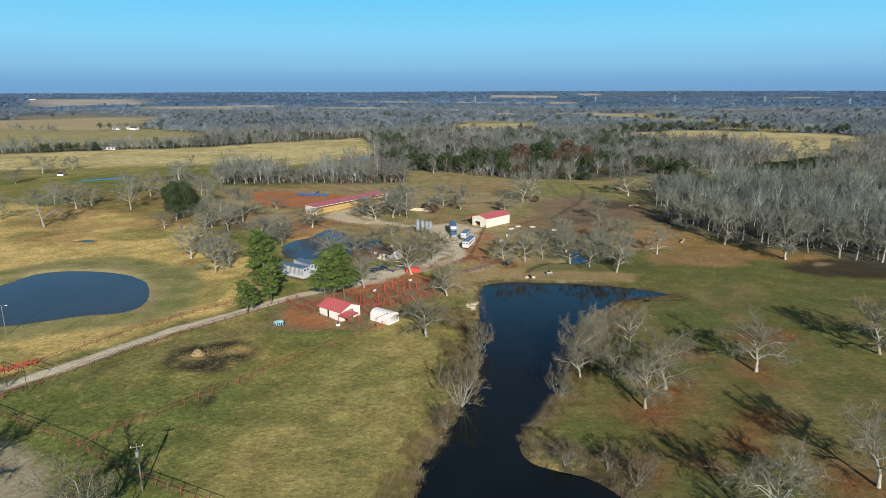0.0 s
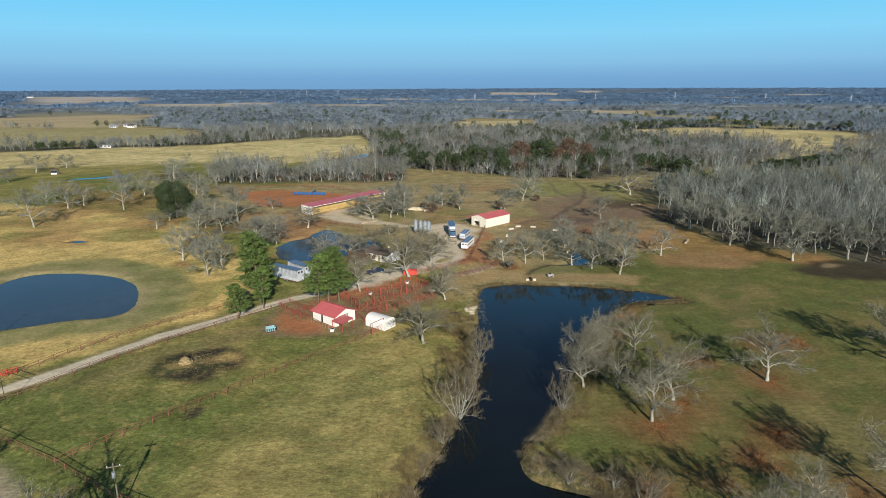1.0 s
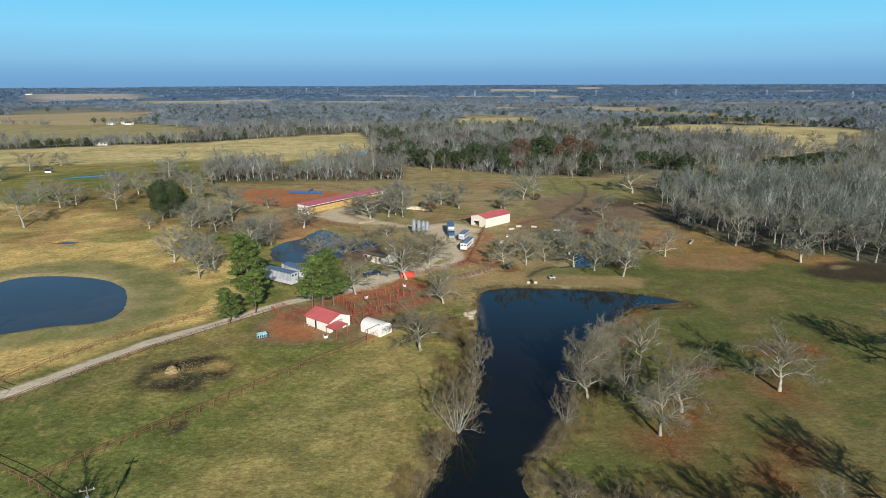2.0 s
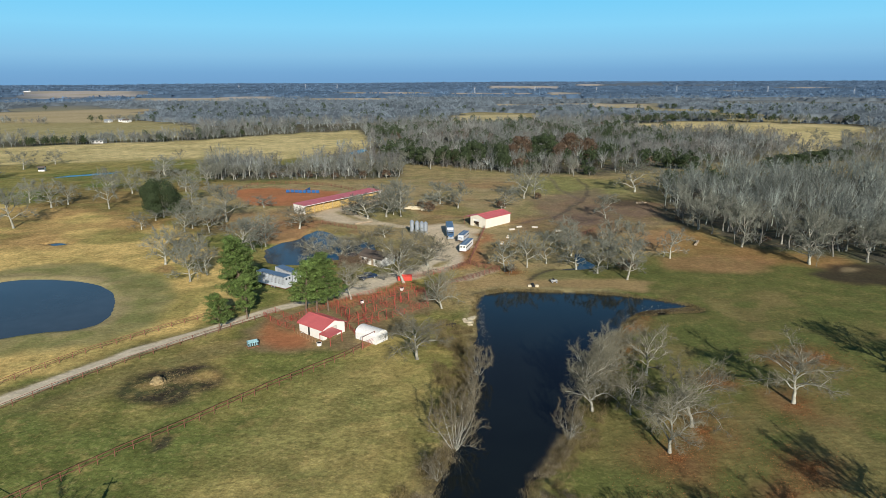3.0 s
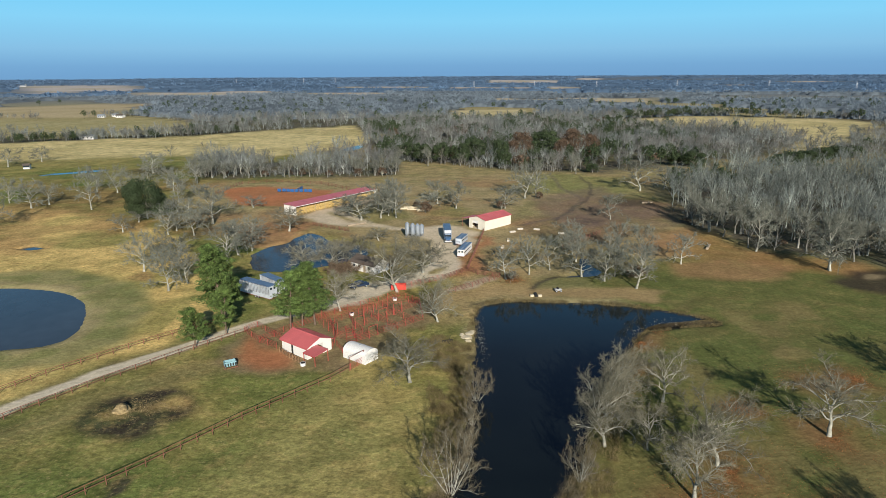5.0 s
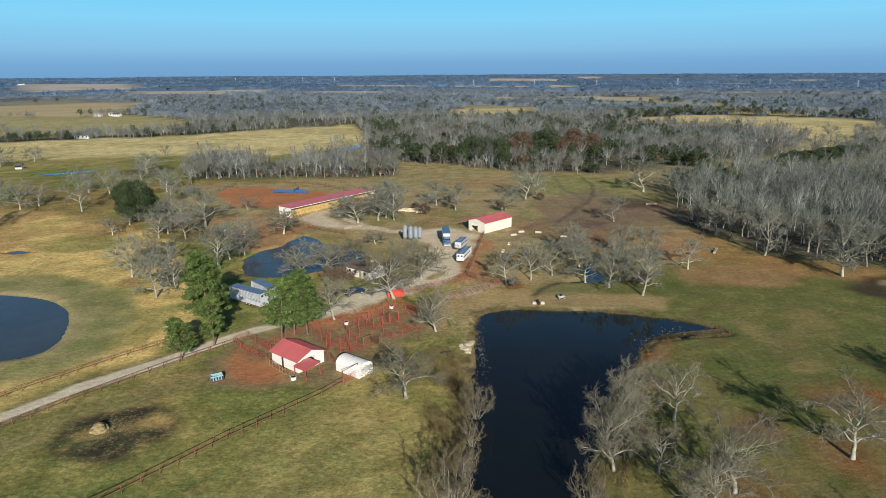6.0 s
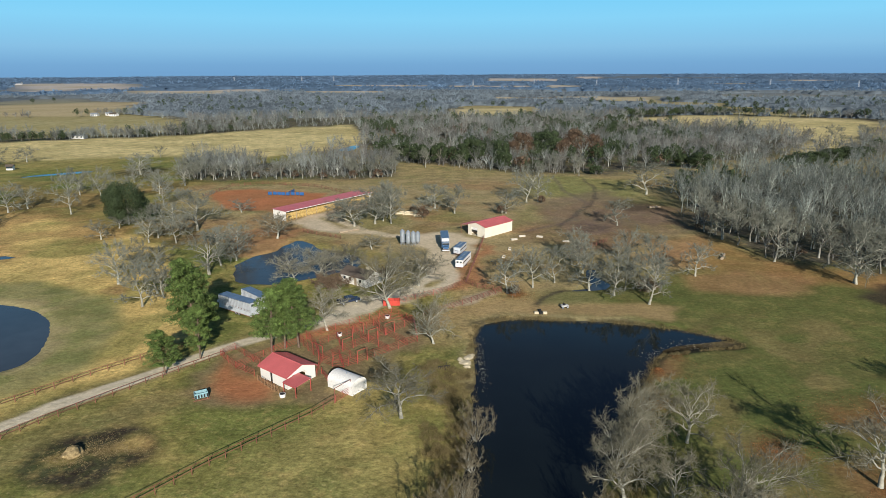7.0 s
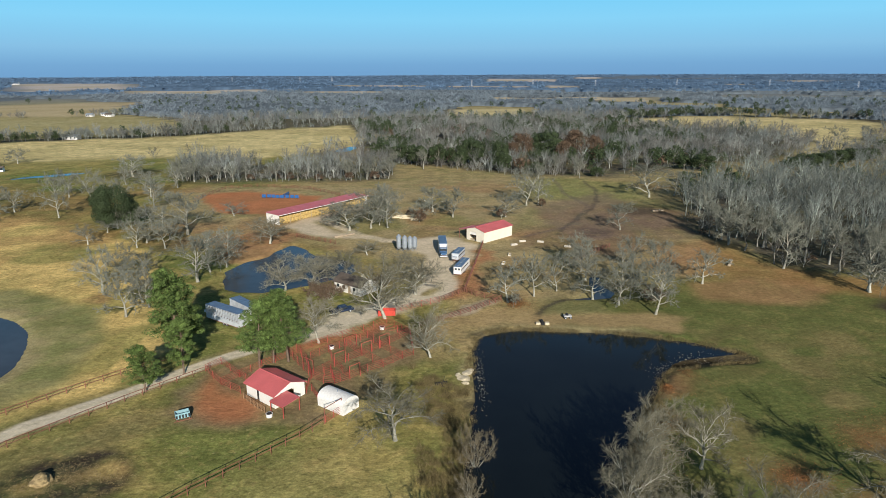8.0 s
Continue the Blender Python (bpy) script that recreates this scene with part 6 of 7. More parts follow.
def house():
    ob = thing("ranch_house", site(-19.0, 205.8, -38), "small low house with a brown shingle roof and pale walls", "house")
    L, W, E, R = 9.5, 6.0, 2.5, 3.9
    hx, hy = L / 2, W / 2
    part("wall", boxm(-hx, hx, -hy, -hy + 0.15, 0, E), M["white_paint"], ob)
    part("wall", boxm(-hx, hx, hy - 0.15, hy, 0, E), M["white_paint"], ob)
    for x in (-hx + 0.08, hx - 0.08):
        part("gable", gable_wall(bmesh.new(), x, hy - 0.16, E, R - 0.08, 0.15), M["white_paint"], ob)
    for s in (-1, 1):
        part("roof", slope_sheet(bmesh.new(), -hx - 0.4, hx + 0.4, s * (hy + 0.45), E - 0.15, 0, R, thick=0.1), M["shingle"], ob)
    for x in (-3.2, -1.2, 2.6):
        w = part("window", boxm(x - 0.5, x + 0.5, -hy - 0.05, -hy - 0.005, 1.0, 2.0), M["white_metal"], ob)
        part("pane", boxm(x - 0.43, x + 0.43, -hy - 0.07, -hy - 0.052, 1.07, 1.93), M["glass"], w)
    part("door", boxm(0.4, 1.3, -hy - 0.05, -hy - 0.005, 0.05, 2.05), M["timber"], ob, "brown front door")
    part("chimney", boxm(1.5, 2.1, 0.6, 1.2, R - 0.6, R + 0.5), M["stone"], ob)


def silo(x, y, h, r, cone_mat):
    ob = thing("feed_silo", site(x, y, 20), "galvanised steel feed silo with a cone top on legs", "silo", "feed silos")
    body = part("body", tubem((0, 0, 1.3), (0, 0, h - 0.7), r, sides=20), M["galv"], ob)
    for i in range(5):
        z = 1.5 + i * (h - 2.4) / 4
        part("hoop", tubem((0, 0, z), (0, 0, z + 0.05), r + 0.02, sides=20), M["galv"], body)
    part("cone_top", tubem((0, 0, h - 0.7), (0, 0, h), r + 0.05, 0.2, 20), M["galv"], ob)
    part("hopper", tubem((0, 0, 0.5), (0, 0, 1.3), 0.18, r, 20), M["galv"], ob)
    for k in range(4):
        a = math.pi / 4 + k * math.pi / 2
        part("leg", tubem((r * 0.95 * math.cos(a), r * 0.95 * math.sin(a), -0.1), (r * 0.95 * math.cos(a), r * 0.95 * math.sin(a), 1.5), 0.05, sides=6), M["galv"], ob)


def wheel(ob, x, y, r=0.5, w=0.28):
    t = part("wheel", tubem((x, y - w / 2, r), (x, y + w / 2, r), r, sides=16), M["tyre"], ob)
    part("rim", tubem((x, y - w / 2 - 0.012, r), (x, y + w / 2 + 0.012, r), r * 0.55, sides=12), M["aluminium"], t)


def stock_trailer(x, y, turn, L, W, H, roof, side, label, axles=2, slats=True, group="livestock trailers", nose=True):
    """A livestock trailer along local x, with its tail at -x."""
    ob = thing("livestock_trailer", site(x, y, turn), label, "trailer", group)
    z0 = 0.65
    part("deck", boxm(-L / 2, L / 2, -W / 2, W / 2, z0 - 0.15, z0), M["rust_pipe"], ob)
    part("roof", boxm(-L / 2 - 0.02, L / 2 + 0.02, -W / 2 - 0.02, W / 2 + 0.02, H - 0.08, H, 0.03), roof, ob)
    for k in range(int(L / 1.2)):
        xx = -L / 2 + 0.6 + k * 1.2
        part("roof_bow", boxm(xx - 0.04, xx + 0.04, -W / 2, W / 2, H + 0.003, H + 0.04), roof, ob)
    for s in (-1, 1):
        y0 = s * (W / 2 - 0.03)
        part("side_panel", boxm(-L / 2, L / 2, y0 - 0.02, y0 + 0.02, z0 + 0.01, z0 + 1.0), side, ob)
        if slats:
            n = int(L / 0.55)
            for k in range(n + 1):
                xx = -L / 2 + k * L / n
                part("side_post", boxm(xx - 0.05, xx + 0.05, y0 - 0.045, y0 + 0.045, z0, H - 0.085), side, ob)
            for z in (z0 + 1.18, z0 + 1.5, z0 + 1.82, z0 + 2.14, z0 + 2.46, z0 + 2.78):
                if z < H - 0.15:
                    part("side_slat", boxm(-L / 2 + 0.06, L / 2 - 0.06, y0 - 0.015, y0 + 0.015, z - 0.08, z + 0.08), side, ob)
        else:
            part("side_panel", boxm(-L / 2, L / 2, y0 - 0.02, y0 + 0.02, z0 + 1.35, H - 0.085), side, ob)
            for k in range(int(L / 1.6)):
                xx = -L / 2 + 0.8 + k * 1.6
                part("window", boxm(xx - 0.45, xx + 0.45, y0 - 0.01, y0 + 0.01, z0 + 1.02, z0 + 1.34), M["glass"], ob)
        if s > 0 and not slats:
            for k in range(int(L / 1.5)):
                xx = -L / 2 + 1.0 + k * 1.5
                part("roof_vent", boxm(xx - 0.3, xx + 0.3, -0.3, 0.3, H + 0.045, H + 0.12, 0.02), M["galv"], ob)
    for xx in (-L / 2 + 0.03, L / 2 - 0.03):
        part("end_panel", boxm(xx - 0.03, xx + 0.03, -W / 2 + 0.06, W / 2 - 0.06, z0 + 0.01, H - 0.085), side, ob)
    for s in (-1, 1):
        part("rear_window", boxm(-L / 2 - 0.015, -L / 2 - 0.003, s * W * 0.22 - 0.3, s * W * 0.22 + 0.3, H - 1.0, H - 0.45), M["glass"], ob)
    for k in range(axles):
        for s in (-1, 1):
            wheel(ob, -L * 0.12 + k * 1.1, s * (W / 2 - 0.2), 0.42)
    if nose:
        part("hitch_neck", boxm(L / 2 + 0.01, L / 2 + 1.8, -0.6, 0.6, 1.3, 1.9, 0.1), side, ob)
        part("jack_leg", tubem((L / 2 + 1.2, 0, 0), (L / 2 + 1.2, 0, 1.3), 0.06, sides=6), M["rust_pipe"], ob)
    return ob


def semi_truck(x, y, turn):
    ob = thing("semi_truck", site(x, y, turn), "parked blue semi truck with a long stock trailer box", "truck")
    part("chassis", boxm(-9.5, 3.6, -0.5, 0.5, 0.55, 0.85), M["rust_pipe"], ob)
    cab = part("cab", boxm(0.6, 2.4, -1.15, 1.15, 0.86, 2.7, 0.14), M["truck_paint"], ob)
    part("windscreen", boxm(2.4, 2.43, -1.0, 1.0, 1.85, 2.5), M["glass"], cab)
    part("sun_visor", boxm(2.4, 2.6, -1.05, 1.05, 2.55, 2.62), M["aluminium"], cab)
    for s in (-1, 1):
        part("side_window", boxm(1.2, 2.1, s * 1.15 - 0.01, s * 1.15 + 0.01, 1.85, 2.45), M["glass"], cab)
        part("exhaust_stack", tubem((0.4, s * 1.05, 0.9), (0.4, s * 1.05, 3.3), 0.08, sides=8), M["aluminium"], ob)
        part("headlight", boxm(3.93, 3.97, s * 0.75 - 0.15, s * 0.75 + 0.15, 1.0, 1.2), M["aluminium"], ob)
        part("fuel_tank", tubem((-0.6, s * 0.95, 0.75), (0.5, s * 0.95, 0.75), 0.3, sides=12), M["aluminium"], ob)
    part("bonnet", boxm(2.42, 3.9, -0.8, 0.8, 0.86, 1.75, 0.15), M["truck_paint"], ob)
    part("bumper", boxm(3.92, 4.1, -1.15, 1.15, 0.45, 0.8), M["aluminium"], ob)
    bx = part("stock_box", boxm(-9.6, 0.2, -1.25, 1.25, 1.0, 3.7, 0.05), M["blue_metal"], ob)
    for k in range(17):
        xx = -9.4 + k * 0.58
        for s in (-1, 1):
            part("rib", boxm(xx - 0.05, xx + 0.05, s * 1.28 - 0.025, s * 1.28 + 0.025, 1.05, 3.62), M["aluminium"], bx)
    part("front_plate", boxm(0.21, 0.25, -1.1, 1.1, 2.3, 3.5), M["white_paint"], bx)
    for xx in (3.1, -0.2, -1.4, -7.4, -8.6):
        for s in (-1, 1):
            wheel(ob, xx, s * 1.0, 0.5, 0.35)


def pickup(x, y, turn):
    ob = thing("pickup_truck", site(x, y, turn), "dark blue pickup parked on the gravel", "pickup truck")
    part("lower_body", boxm(-2.8, 2.8, -0.95, 0.95, 0.45, 1.05, 0.1), M["car_paint"], ob)
    cab = part("cab", boxm(-0.9, 1.3, -0.85, 0.85, 1.055, 1.8, 0.18), M["car_paint"], ob)
    part("windscreen", boxm(1.28, 1.32, -0.7, 0.7, 1.2, 1.65), M["glass"], cab)
    part("rear_window", boxm(-0.93, -0.89, -0.65, 0.65, 1.25, 1.65), M["glass"], cab)
    for s in (-1, 1):
        part("side_window", boxm(-0.65, 1.05, s * 0.85 - 0.01, s * 0.85 + 0.01, 1.2, 1.62), M["glass"], cab)
        part("headlight", boxm(2.78, 2.82, s * 0.7 - 0.15, s * 0.7 + 0.15, 0.75, 0.9), M["aluminium"], ob)
        part("bed_rail", boxm(-2.75, -0.92, s * 0.9 - 0.04, s * 0.9 + 0.04, 1.06, 1.25), M["car_paint"], ob)
        wheel(ob, 1.8, s * 0.82, 0.38, 0.25)
        wheel(ob, -1.75, s * 0.82, 0.38, 0.25)
    part("tailgate", boxm(-2.8, -2.74, -0.86, 0.86, 1.06, 1.25), M["car_paint"], ob)
    part("bumper", boxm(2.82, 2.95, -0.9, 0.9, 0.45, 0.65), M["aluminium"], ob)


small_barn()
arch_shelter()
overhead_gate()
shop()
hay_shed()
house()
for x, y, h in ((-9.9, 243.0, 5.4), (-8.0, 242.2, 5.2), (-6.3, 242.0, 5.0), (-4.9, 243.2, 4.6)):
    silo(x, y, h, 0.78, None)
semi_truck(4.1, 238.0, -88)
stock_trailer(8.7, 233.5, 252, 7.0, 2.2, 2.7, M["blue_metal"], M["aluminium"], "white and blue livestock trailer parked on the gravel yard", slats=False)
stock_trailer(9.3, 221.0, 73, 9.5, 2.2, 2.8, M["blue_metal"], M["white_paint"], "long livestock trailer with a blue-grey roof on the gravel yard", slats=False)
stock_trailer(-45.2, 183.3, 145, 11.5, 2.5, 3.9, M["blue_metal"], M["aluminium"], "tall slatted aluminium cattle trailer parked under the pines", group="cattle trailers")
stock_trailer(-42.2, 187.0, 135, 9.0, 2.5, 3.9, M["blue_metal"], M["aluminium"], "second slatted aluminium cattle trailer beside the pond", group="cattle trailers")
pickup(-20.2, 189.6, 35)

# ---- fences ----
pipe_run("pipe_fence", [(-57.6, 89.2), (-48.3, 101.2), (-41.1, 109.6), (-31.0, 122.5), (-18.7, 135.8), (-15.7, 140.0)], M["rust_pipe"], "rust-brown pipe fence across the front pasture", 2.6, 1.4, (0.75, 1.4), 0.052, rail_r=0.052)
pipe_run("pipe_fence", [(-92, 107), (-77.1, 99.6), (-68.5, 95.2), (-57.6, 89.2), (-45.6, 81.5), (-30, 74)], M["rust_pipe"], "rust-brown pipe fence along the drive", 2.6, 1.3, (0.65, 1.3), 0.05)
pipe_run("pipe_fence", [(-86, 98), (-75.8, 113.9), (-70.7, 123.0), (-62.7, 134.0), (-51.5, 147.8), (-41, 159.2)], M["rust_pipe"], "rust-brown pipe fence beside the gravel road", 3.0, 1.2, (0.6, 1.2), 0.06)
pipe_run("pipe_fence", [(-92, 113), (-83.0, 121.5), (-79.0, 129.9), (-73.3, 139), (-63.3, 151), (-54.9, 160.1), (-50, 164)], M["rust_pipe"], "thin rusty fence on the pasture side of the road", 3.0, 1.2, (0.6, 1.2), 0.06)
pipe_run("board_fence", [(-93, 112), (-89, 116.5), (-84, 121)], M["red_paint"], "bright red board fence at the drive entrance", 1.6, 1.3, (0.3, 0.55, 0.8, 1.05, 1.3), 0.07)
for run, label in (
        ([(17.3, 250.6), (13.6, 228), (9.4, 203.8), (2.9, 196.0)], "red-brown pipe fence from the shop to the pens"),
        ([(9.9, 203.3), (12.2, 200.0), (18.3, 197.1)], "red-brown pipe fence by the cattle lane"),
        ([(18.3, 197.1), (10.2, 189.3), (5.6, 185.7), (-1.5, 180)], "red pipe fence along the lane by the pond"),
        ([(41.2, 227.1), (48.6, 236.2), (58, 246)], "brown fence across the dirt lot"),
        ([(-46.4, 261.1), (-39, 256), (-31.5, 251.8)], "brown fence beside the hay lot")):
    pipe_run("pipe_fence", run, M["rust_pipe"], label, 2.4, 1.4, (0.35, 0.7, 1.05, 1.4))
PENS = [
    ([(-16.1, 153.4), (-13.6, 155.3), (-10.7, 158.4), (-7.9, 160.4), (-4.4, 164.2), (-2.3, 165.9)], 1.7),
    ([(-20.8, 155.8), (-17.3, 160.8), (-12.6, 165.6), (-7.5, 171.5), (-3.5, 176.5)], 1.7),
    ([(-22.5, 164.0), (-19.6, 167.5), (-13.8, 173.0), (-9.0, 178.5)], 1.7),
    ([(-26.1, 167.7), (-23.1, 162.7), (-20.8, 155.8)], 1.9),
    ([(-27.5, 166.3), (-24.5, 161.5), (-21.6, 157.2)], 1.9),
    ([(-19.6, 167.5), (-17.3, 160.8), (-13.6, 155.3)], 1.7),
    ([(-16.4, 170.5), (-12.6, 165.6), (-7.9, 160.4)], 1.7),
    ([(-12.5, 174.8), (-9.4, 169.3), (-4.4, 164.2)], 1.7),
    ([(-9.0, 178.5), (-3.5, 176.5), (-2.3, 165.9)], 1.7),
    ([(-20.8, 155.8), (-18.2, 153.8), (-16.1, 153.4), (-17.6, 158.0)], 1.8),
    ([(-18.6, 156.9), (-15.3, 154.8)], 1.8),
]
PEN_ROADSIDE = [
    ([(-27.2, 165.0), (-23.4, 169.9), (-17.9, 174.9), (-11.7, 180.1), (-9.0, 182.5), (-3.5, 176.5)], 1.6),
    ([(-39.5, 162), (-34.3, 156.6), (-31.0, 153.4)], 1.5),
    ([(-34.3, 156.6), (-31.3, 160.8), (-27.2, 165.0)], 1.5),
    ([(-41.5, 159), (-36.8, 153.6), (-32.3, 150.4)], 1.5),
    ([(-41.5, 159), (-39.5, 162)], 1.5),
    ([(-36.8, 153.6), (-34.3, 156.6)], 1.5),
    ([(-19.9, 151.2), (-18.3, 148.2), (-16.6, 147.0)], 1.3),
    ([(-20.6, 150.2), (-20.8, 155.8)], 1.5),
    ([(-11.3, 187.0), (-6, 190), (-1.4, 193.4), (2.9, 196)], 1.6),
]
for rows in (PENS, PEN_ROADSIDE):
    for run, h in rows:
        pipe_run("stock_pen", run, M["red_pipe"], "red pipe stock-pen fence over bare dirt", 3.0, h, tuple(h * k / 5 for k in range(1, 6)), 0.036, "stock pens", 0.024)
for x, y, turn, w in ((-17.3, 160.8, 45, 2.6), (-12.6, 165.6, 45, 2.6), (-13.6, 155.3, 45, 2.4), (-20.8, 157.8, 140, 3.0), (-16.4, 168.5, 45, 3.0), (-9.4, 169.3, 45, 2.6)):
    arch = thing("gateway_arch", site(x, y, turn), "tall red pipe frame over a pen gateway", "gate frame", "pen frames")
    for xx in (0, w):
        part("post", tubem((xx, 0, -0.2), (xx, 0, 2.7), 0.055, sides=6), M["red_pipe"], arch)
    part("header", tubem((0, 0, 2.68), (w, 0, 2.68), 0.05, sides=6), M["red_pipe"], arch)
pipe_run("timber_pen", [(-31.2, 148.6), (-28.6, 145.9), (-26.2, 143.7)], M["brown_wood"], "brown board rail in front of the barn", 1.3, 1.2, (0.3, 0.6, 0.9, 1.2), 0.07)


# ---- loose things ----
def tub(x, y, r=0.55):
    ob = thing("water_tub", site(x, y, 0), "round white water tub standing on dirt", "water tub", "water tubs")
    bm = bmesh.new()
    bmesh.ops.create_cone(bm, cap_ends=False, segments=18, radius1=r * 0.9, radius2=r, depth=0.6, matrix=Matrix.Translation((0, 0, 0.3)))
    bmesh.ops.create_cone(bm, cap_ends=False, segments=18, radius1=r * 0.82, radius2=r * 0.9, depth=0.5, matrix=Matrix.Translation((0, 0, 0.35)))
    bmesh.ops.create_circle(bm, cap_ends=True, segments=18, radius=r * 0.84, matrix=Matrix.Translation((0, 0, 0.1)))
    part("shell", bm, M["white_paint"], ob)
    part("rim", tubem((0, 0, 0.595), (0, 0, 0.62), r + 0.03, sides=18), M["white_paint"], ob)
    part("water", tubem((0, 0, 0.622), (0, 0, 0.627), r * 0.85, sides=18), M["dark"], ob, "dark water inside the tub")


for x, y in ((-19.3, 169.4), (-9.8, 179.5), (-25.2, 142.6)):
    tub(x, y)


def trough(x, y, turn, L=2.2):
    ob = thing("feed_trough", site(x, y, turn), "white concrete feed trough on brown dirt", "feed trough", "feed troughs")
    bm = bmesh.new()
    box(bm, -L / 2, L / 2, -0.4, 0.4, 0, 0.14, 0.02)
    for s in (-1, 1):
        box(bm, -L / 2, L / 2, s * 0.37 - 0.05, s * 0.37 + 0.05, 0.14, 0.5)
        box(bm, s * (L / 2 - 0.05) - 0.05, s * (L / 2 - 0.05) + 0.05, -0.31, 0.31, 0.14, 0.5)
    part("basin", bm, M["concrete"], ob)
    part("feed", boxm(-L / 2 + 0.12, L / 2 - 0.12, -0.3, 0.3, 0.145, 0.3), M["hay"], ob, "brown feed in the trough")
    for s in (-1, 1):
        part("foot", boxm(s * L * 0.3 - 0.15, s * L * 0.3 + 0.15, -0.45, 0.45, -0.1, -0.003), M["stone"], ob)


for x, y, a in ((27.4, 249.1, 20), (30.6, 253.2, 15), (36.6, 252.6, -20), (44.5, 246.4, -20), (24.7, 237.3, 80), (21.9, 228.5, 75)):
    trough(x, y, a)


def feeder_box():
    ob = thing("stock_feeder", site(-39.3, 142.2, 30), "pale blue metal stock feeder on the red dirt", "feeder")
    for s in (-1, 1):
        part("side", boxm(-1.1, 1.1, s * 0.62 - 0.03, s * 0.62 + 0.03, 0.45, 1.35), M["teal"], ob)
        part("end", boxm(s * 1.07 - 0.03, s * 1.07 + 0.03, -0.585, 0.585, 0.45, 1.35), M["teal"], ob)
    # tray and slots are near-black plates: the shade inside put into colour
    part("tray", boxm(-1.03, 1.03, -0.58, 0.58, 0.4, 0.48), M["dark"], ob, "feed tray coloured near-black for the shade inside the feeder")
    for k in range(5):
        x = -0.95 + k * 0.475
        part("slot", boxm(x - 0.13, x + 0.13, -0.68, -0.655, 0.5, 1.1), M["dark"], ob)
    for x in (-0.95, 0.95):
        for y in (-0.5, 0.5):
            part("leg", boxm(x - 0.06, x + 0.06, y - 0.06, y + 0.06, -0.1, 0.35), M["rust_pipe"], ob)
    for y in (-0.62, 0.62):
        part("skid", tubem((-1.4, y, 0.06), (1.4, y, 0.06), 0.06, sides=6), M["rust_pipe"], ob)


feeder_box()


def heap(name, x, y, r, h, mat, label, category, seed, flat=0.0):
    rng2 = random.Random(seed)
    bm = bmesh.new()
    bmesh.ops.create_icosphere(bm, subdivisions=3, radius=1.0)
    for v in bm.verts:
        k = 1 + 0.35 * (noise.noise(v.co * 1.7 + Vector((seed, 0, 0)))) + 0.1 * noise.noise(v.co * 6)
        v.co = Vector((v.co.x * r * k, v.co.y * r * k * 0.85, max(-0.15, v.co.z) * h * k))
    ob = part(name, bm, mat)
    ob.matrix_world = site(x, y, rng2.uniform(0, 360))
    return tagged(ob, label, category)


heap("hay_heap", -52.3, 125.4, 1.55, 1.1, M["old_hay"], "half-eaten tan hay bale on dark trampled mud", "hay bale", 3)
for i, (x, y, r, h) in enumerate(((7.3, 155.8, 1.3, 0.25), (8.1, 158.0, 1.1, 0.25), (8.7, 159.7, 0.8, 0.25), (7.6, 153.9, 0.7, 0.3), (6.4, 156.9, 0.6, 0.4))):
    tagged(heap("rock_slab", x, y, r, h, M["stone"], "pale sandstone slab at the pond edge", "rock", 20 + i), group="rocks by the pond")
for i, (x, y, a, ln) in enumerate(((-12.6, 290.5, 5, 6), (-9, 288.5, -10, 7), (-5.5, 286, 0, 5), (-11, 293, 8, 6), (91.5, 299.5, 10, 5), (88.5, 226.8, 60, 6), (-30, 262, 40, 8))):
    ob = thing("log", site(x, y, a), "pale felled tree trunk lying on the ground", "log", "felled logs")
    r = 0.45
    part("stem", tubem((-ln / 2, 0, r * 0.8), (ln / 2, 0, r * 0.7), r, r * 0.7, 10), M["stone"] if i < 4 else M["timber"], ob)
    part("stub", tubem((ln * 0.1, 0, r), (ln * 0.2, 0.5, r + 0.6), 0.14, 0.08, 6), M["bark"], ob)


def culvert():
    ob = thing("culvert", site(26.1, 181.7, 0), "dark drain pipe between two pale concrete blocks in the pond dam", "culvert")
    for s in (-1, 1):
        part("block", boxm(s * 1.0 - 0.5, s * 1.0 + 0.5, -0.5, 0.4, -0.3, 0.5, 0.1), M["stone"], ob)
    # the tube is capped; its black ends stand for the shaded bore
    part("pipe", tubem((0, -0.7, 0.1), (0, 1.5, 0.25), 0.4, sides=12), M["dark"], ob, "closed near-black tube, its colour standing for the dark bore")


culvert()


def blue_panels():
    """A row of blue pen panels between posts, with a short return."""
    ob = thing("panel_fence", site(-79.6, 333, -8), "row of bright blue steel pen panels beside the red arena", "pen panels")
    for k in range(8):
        x, y = 2.0 + k * 2.2, 0.5 * math.sin(k * 1.3)
        part("post", tubem((x, y, -0.3), (x, y, 2.1), 0.09, sides=6), M["rust_pipe"], ob)
        pan = part("panel", boxm(x + 0.14, x + 1.9, y - 0.03, y + 0.03, 0.25, 1.65, 0.02), M["plastic_blue"], ob)
        for z in (0.55, 0.9, 1.25):
            part("rail", boxm(x + 0.1, x + 2.1, y - 0.07, y - 0.035, z - 0.05, z + 0.05), M["plastic_blue"], pan)
    for k in range(4):
        y = 1.2 + k * 2.0
        part("panel", boxm(11.45, 11.51, y + 0.1, y + 1.9, 0.25, 1.6, 0.02), M["plastic_blue"], ob)


blue_panels()
pipe_run("arena_fence", [(-106, 328), (-102, 357), (-88, 363), (-60, 354), (-43, 337)], M["rust_pipe"], "brown pipe fence round the far side of the red arena", 3.2, 1.5, (0.5, 1.0, 1.5), 0.07)


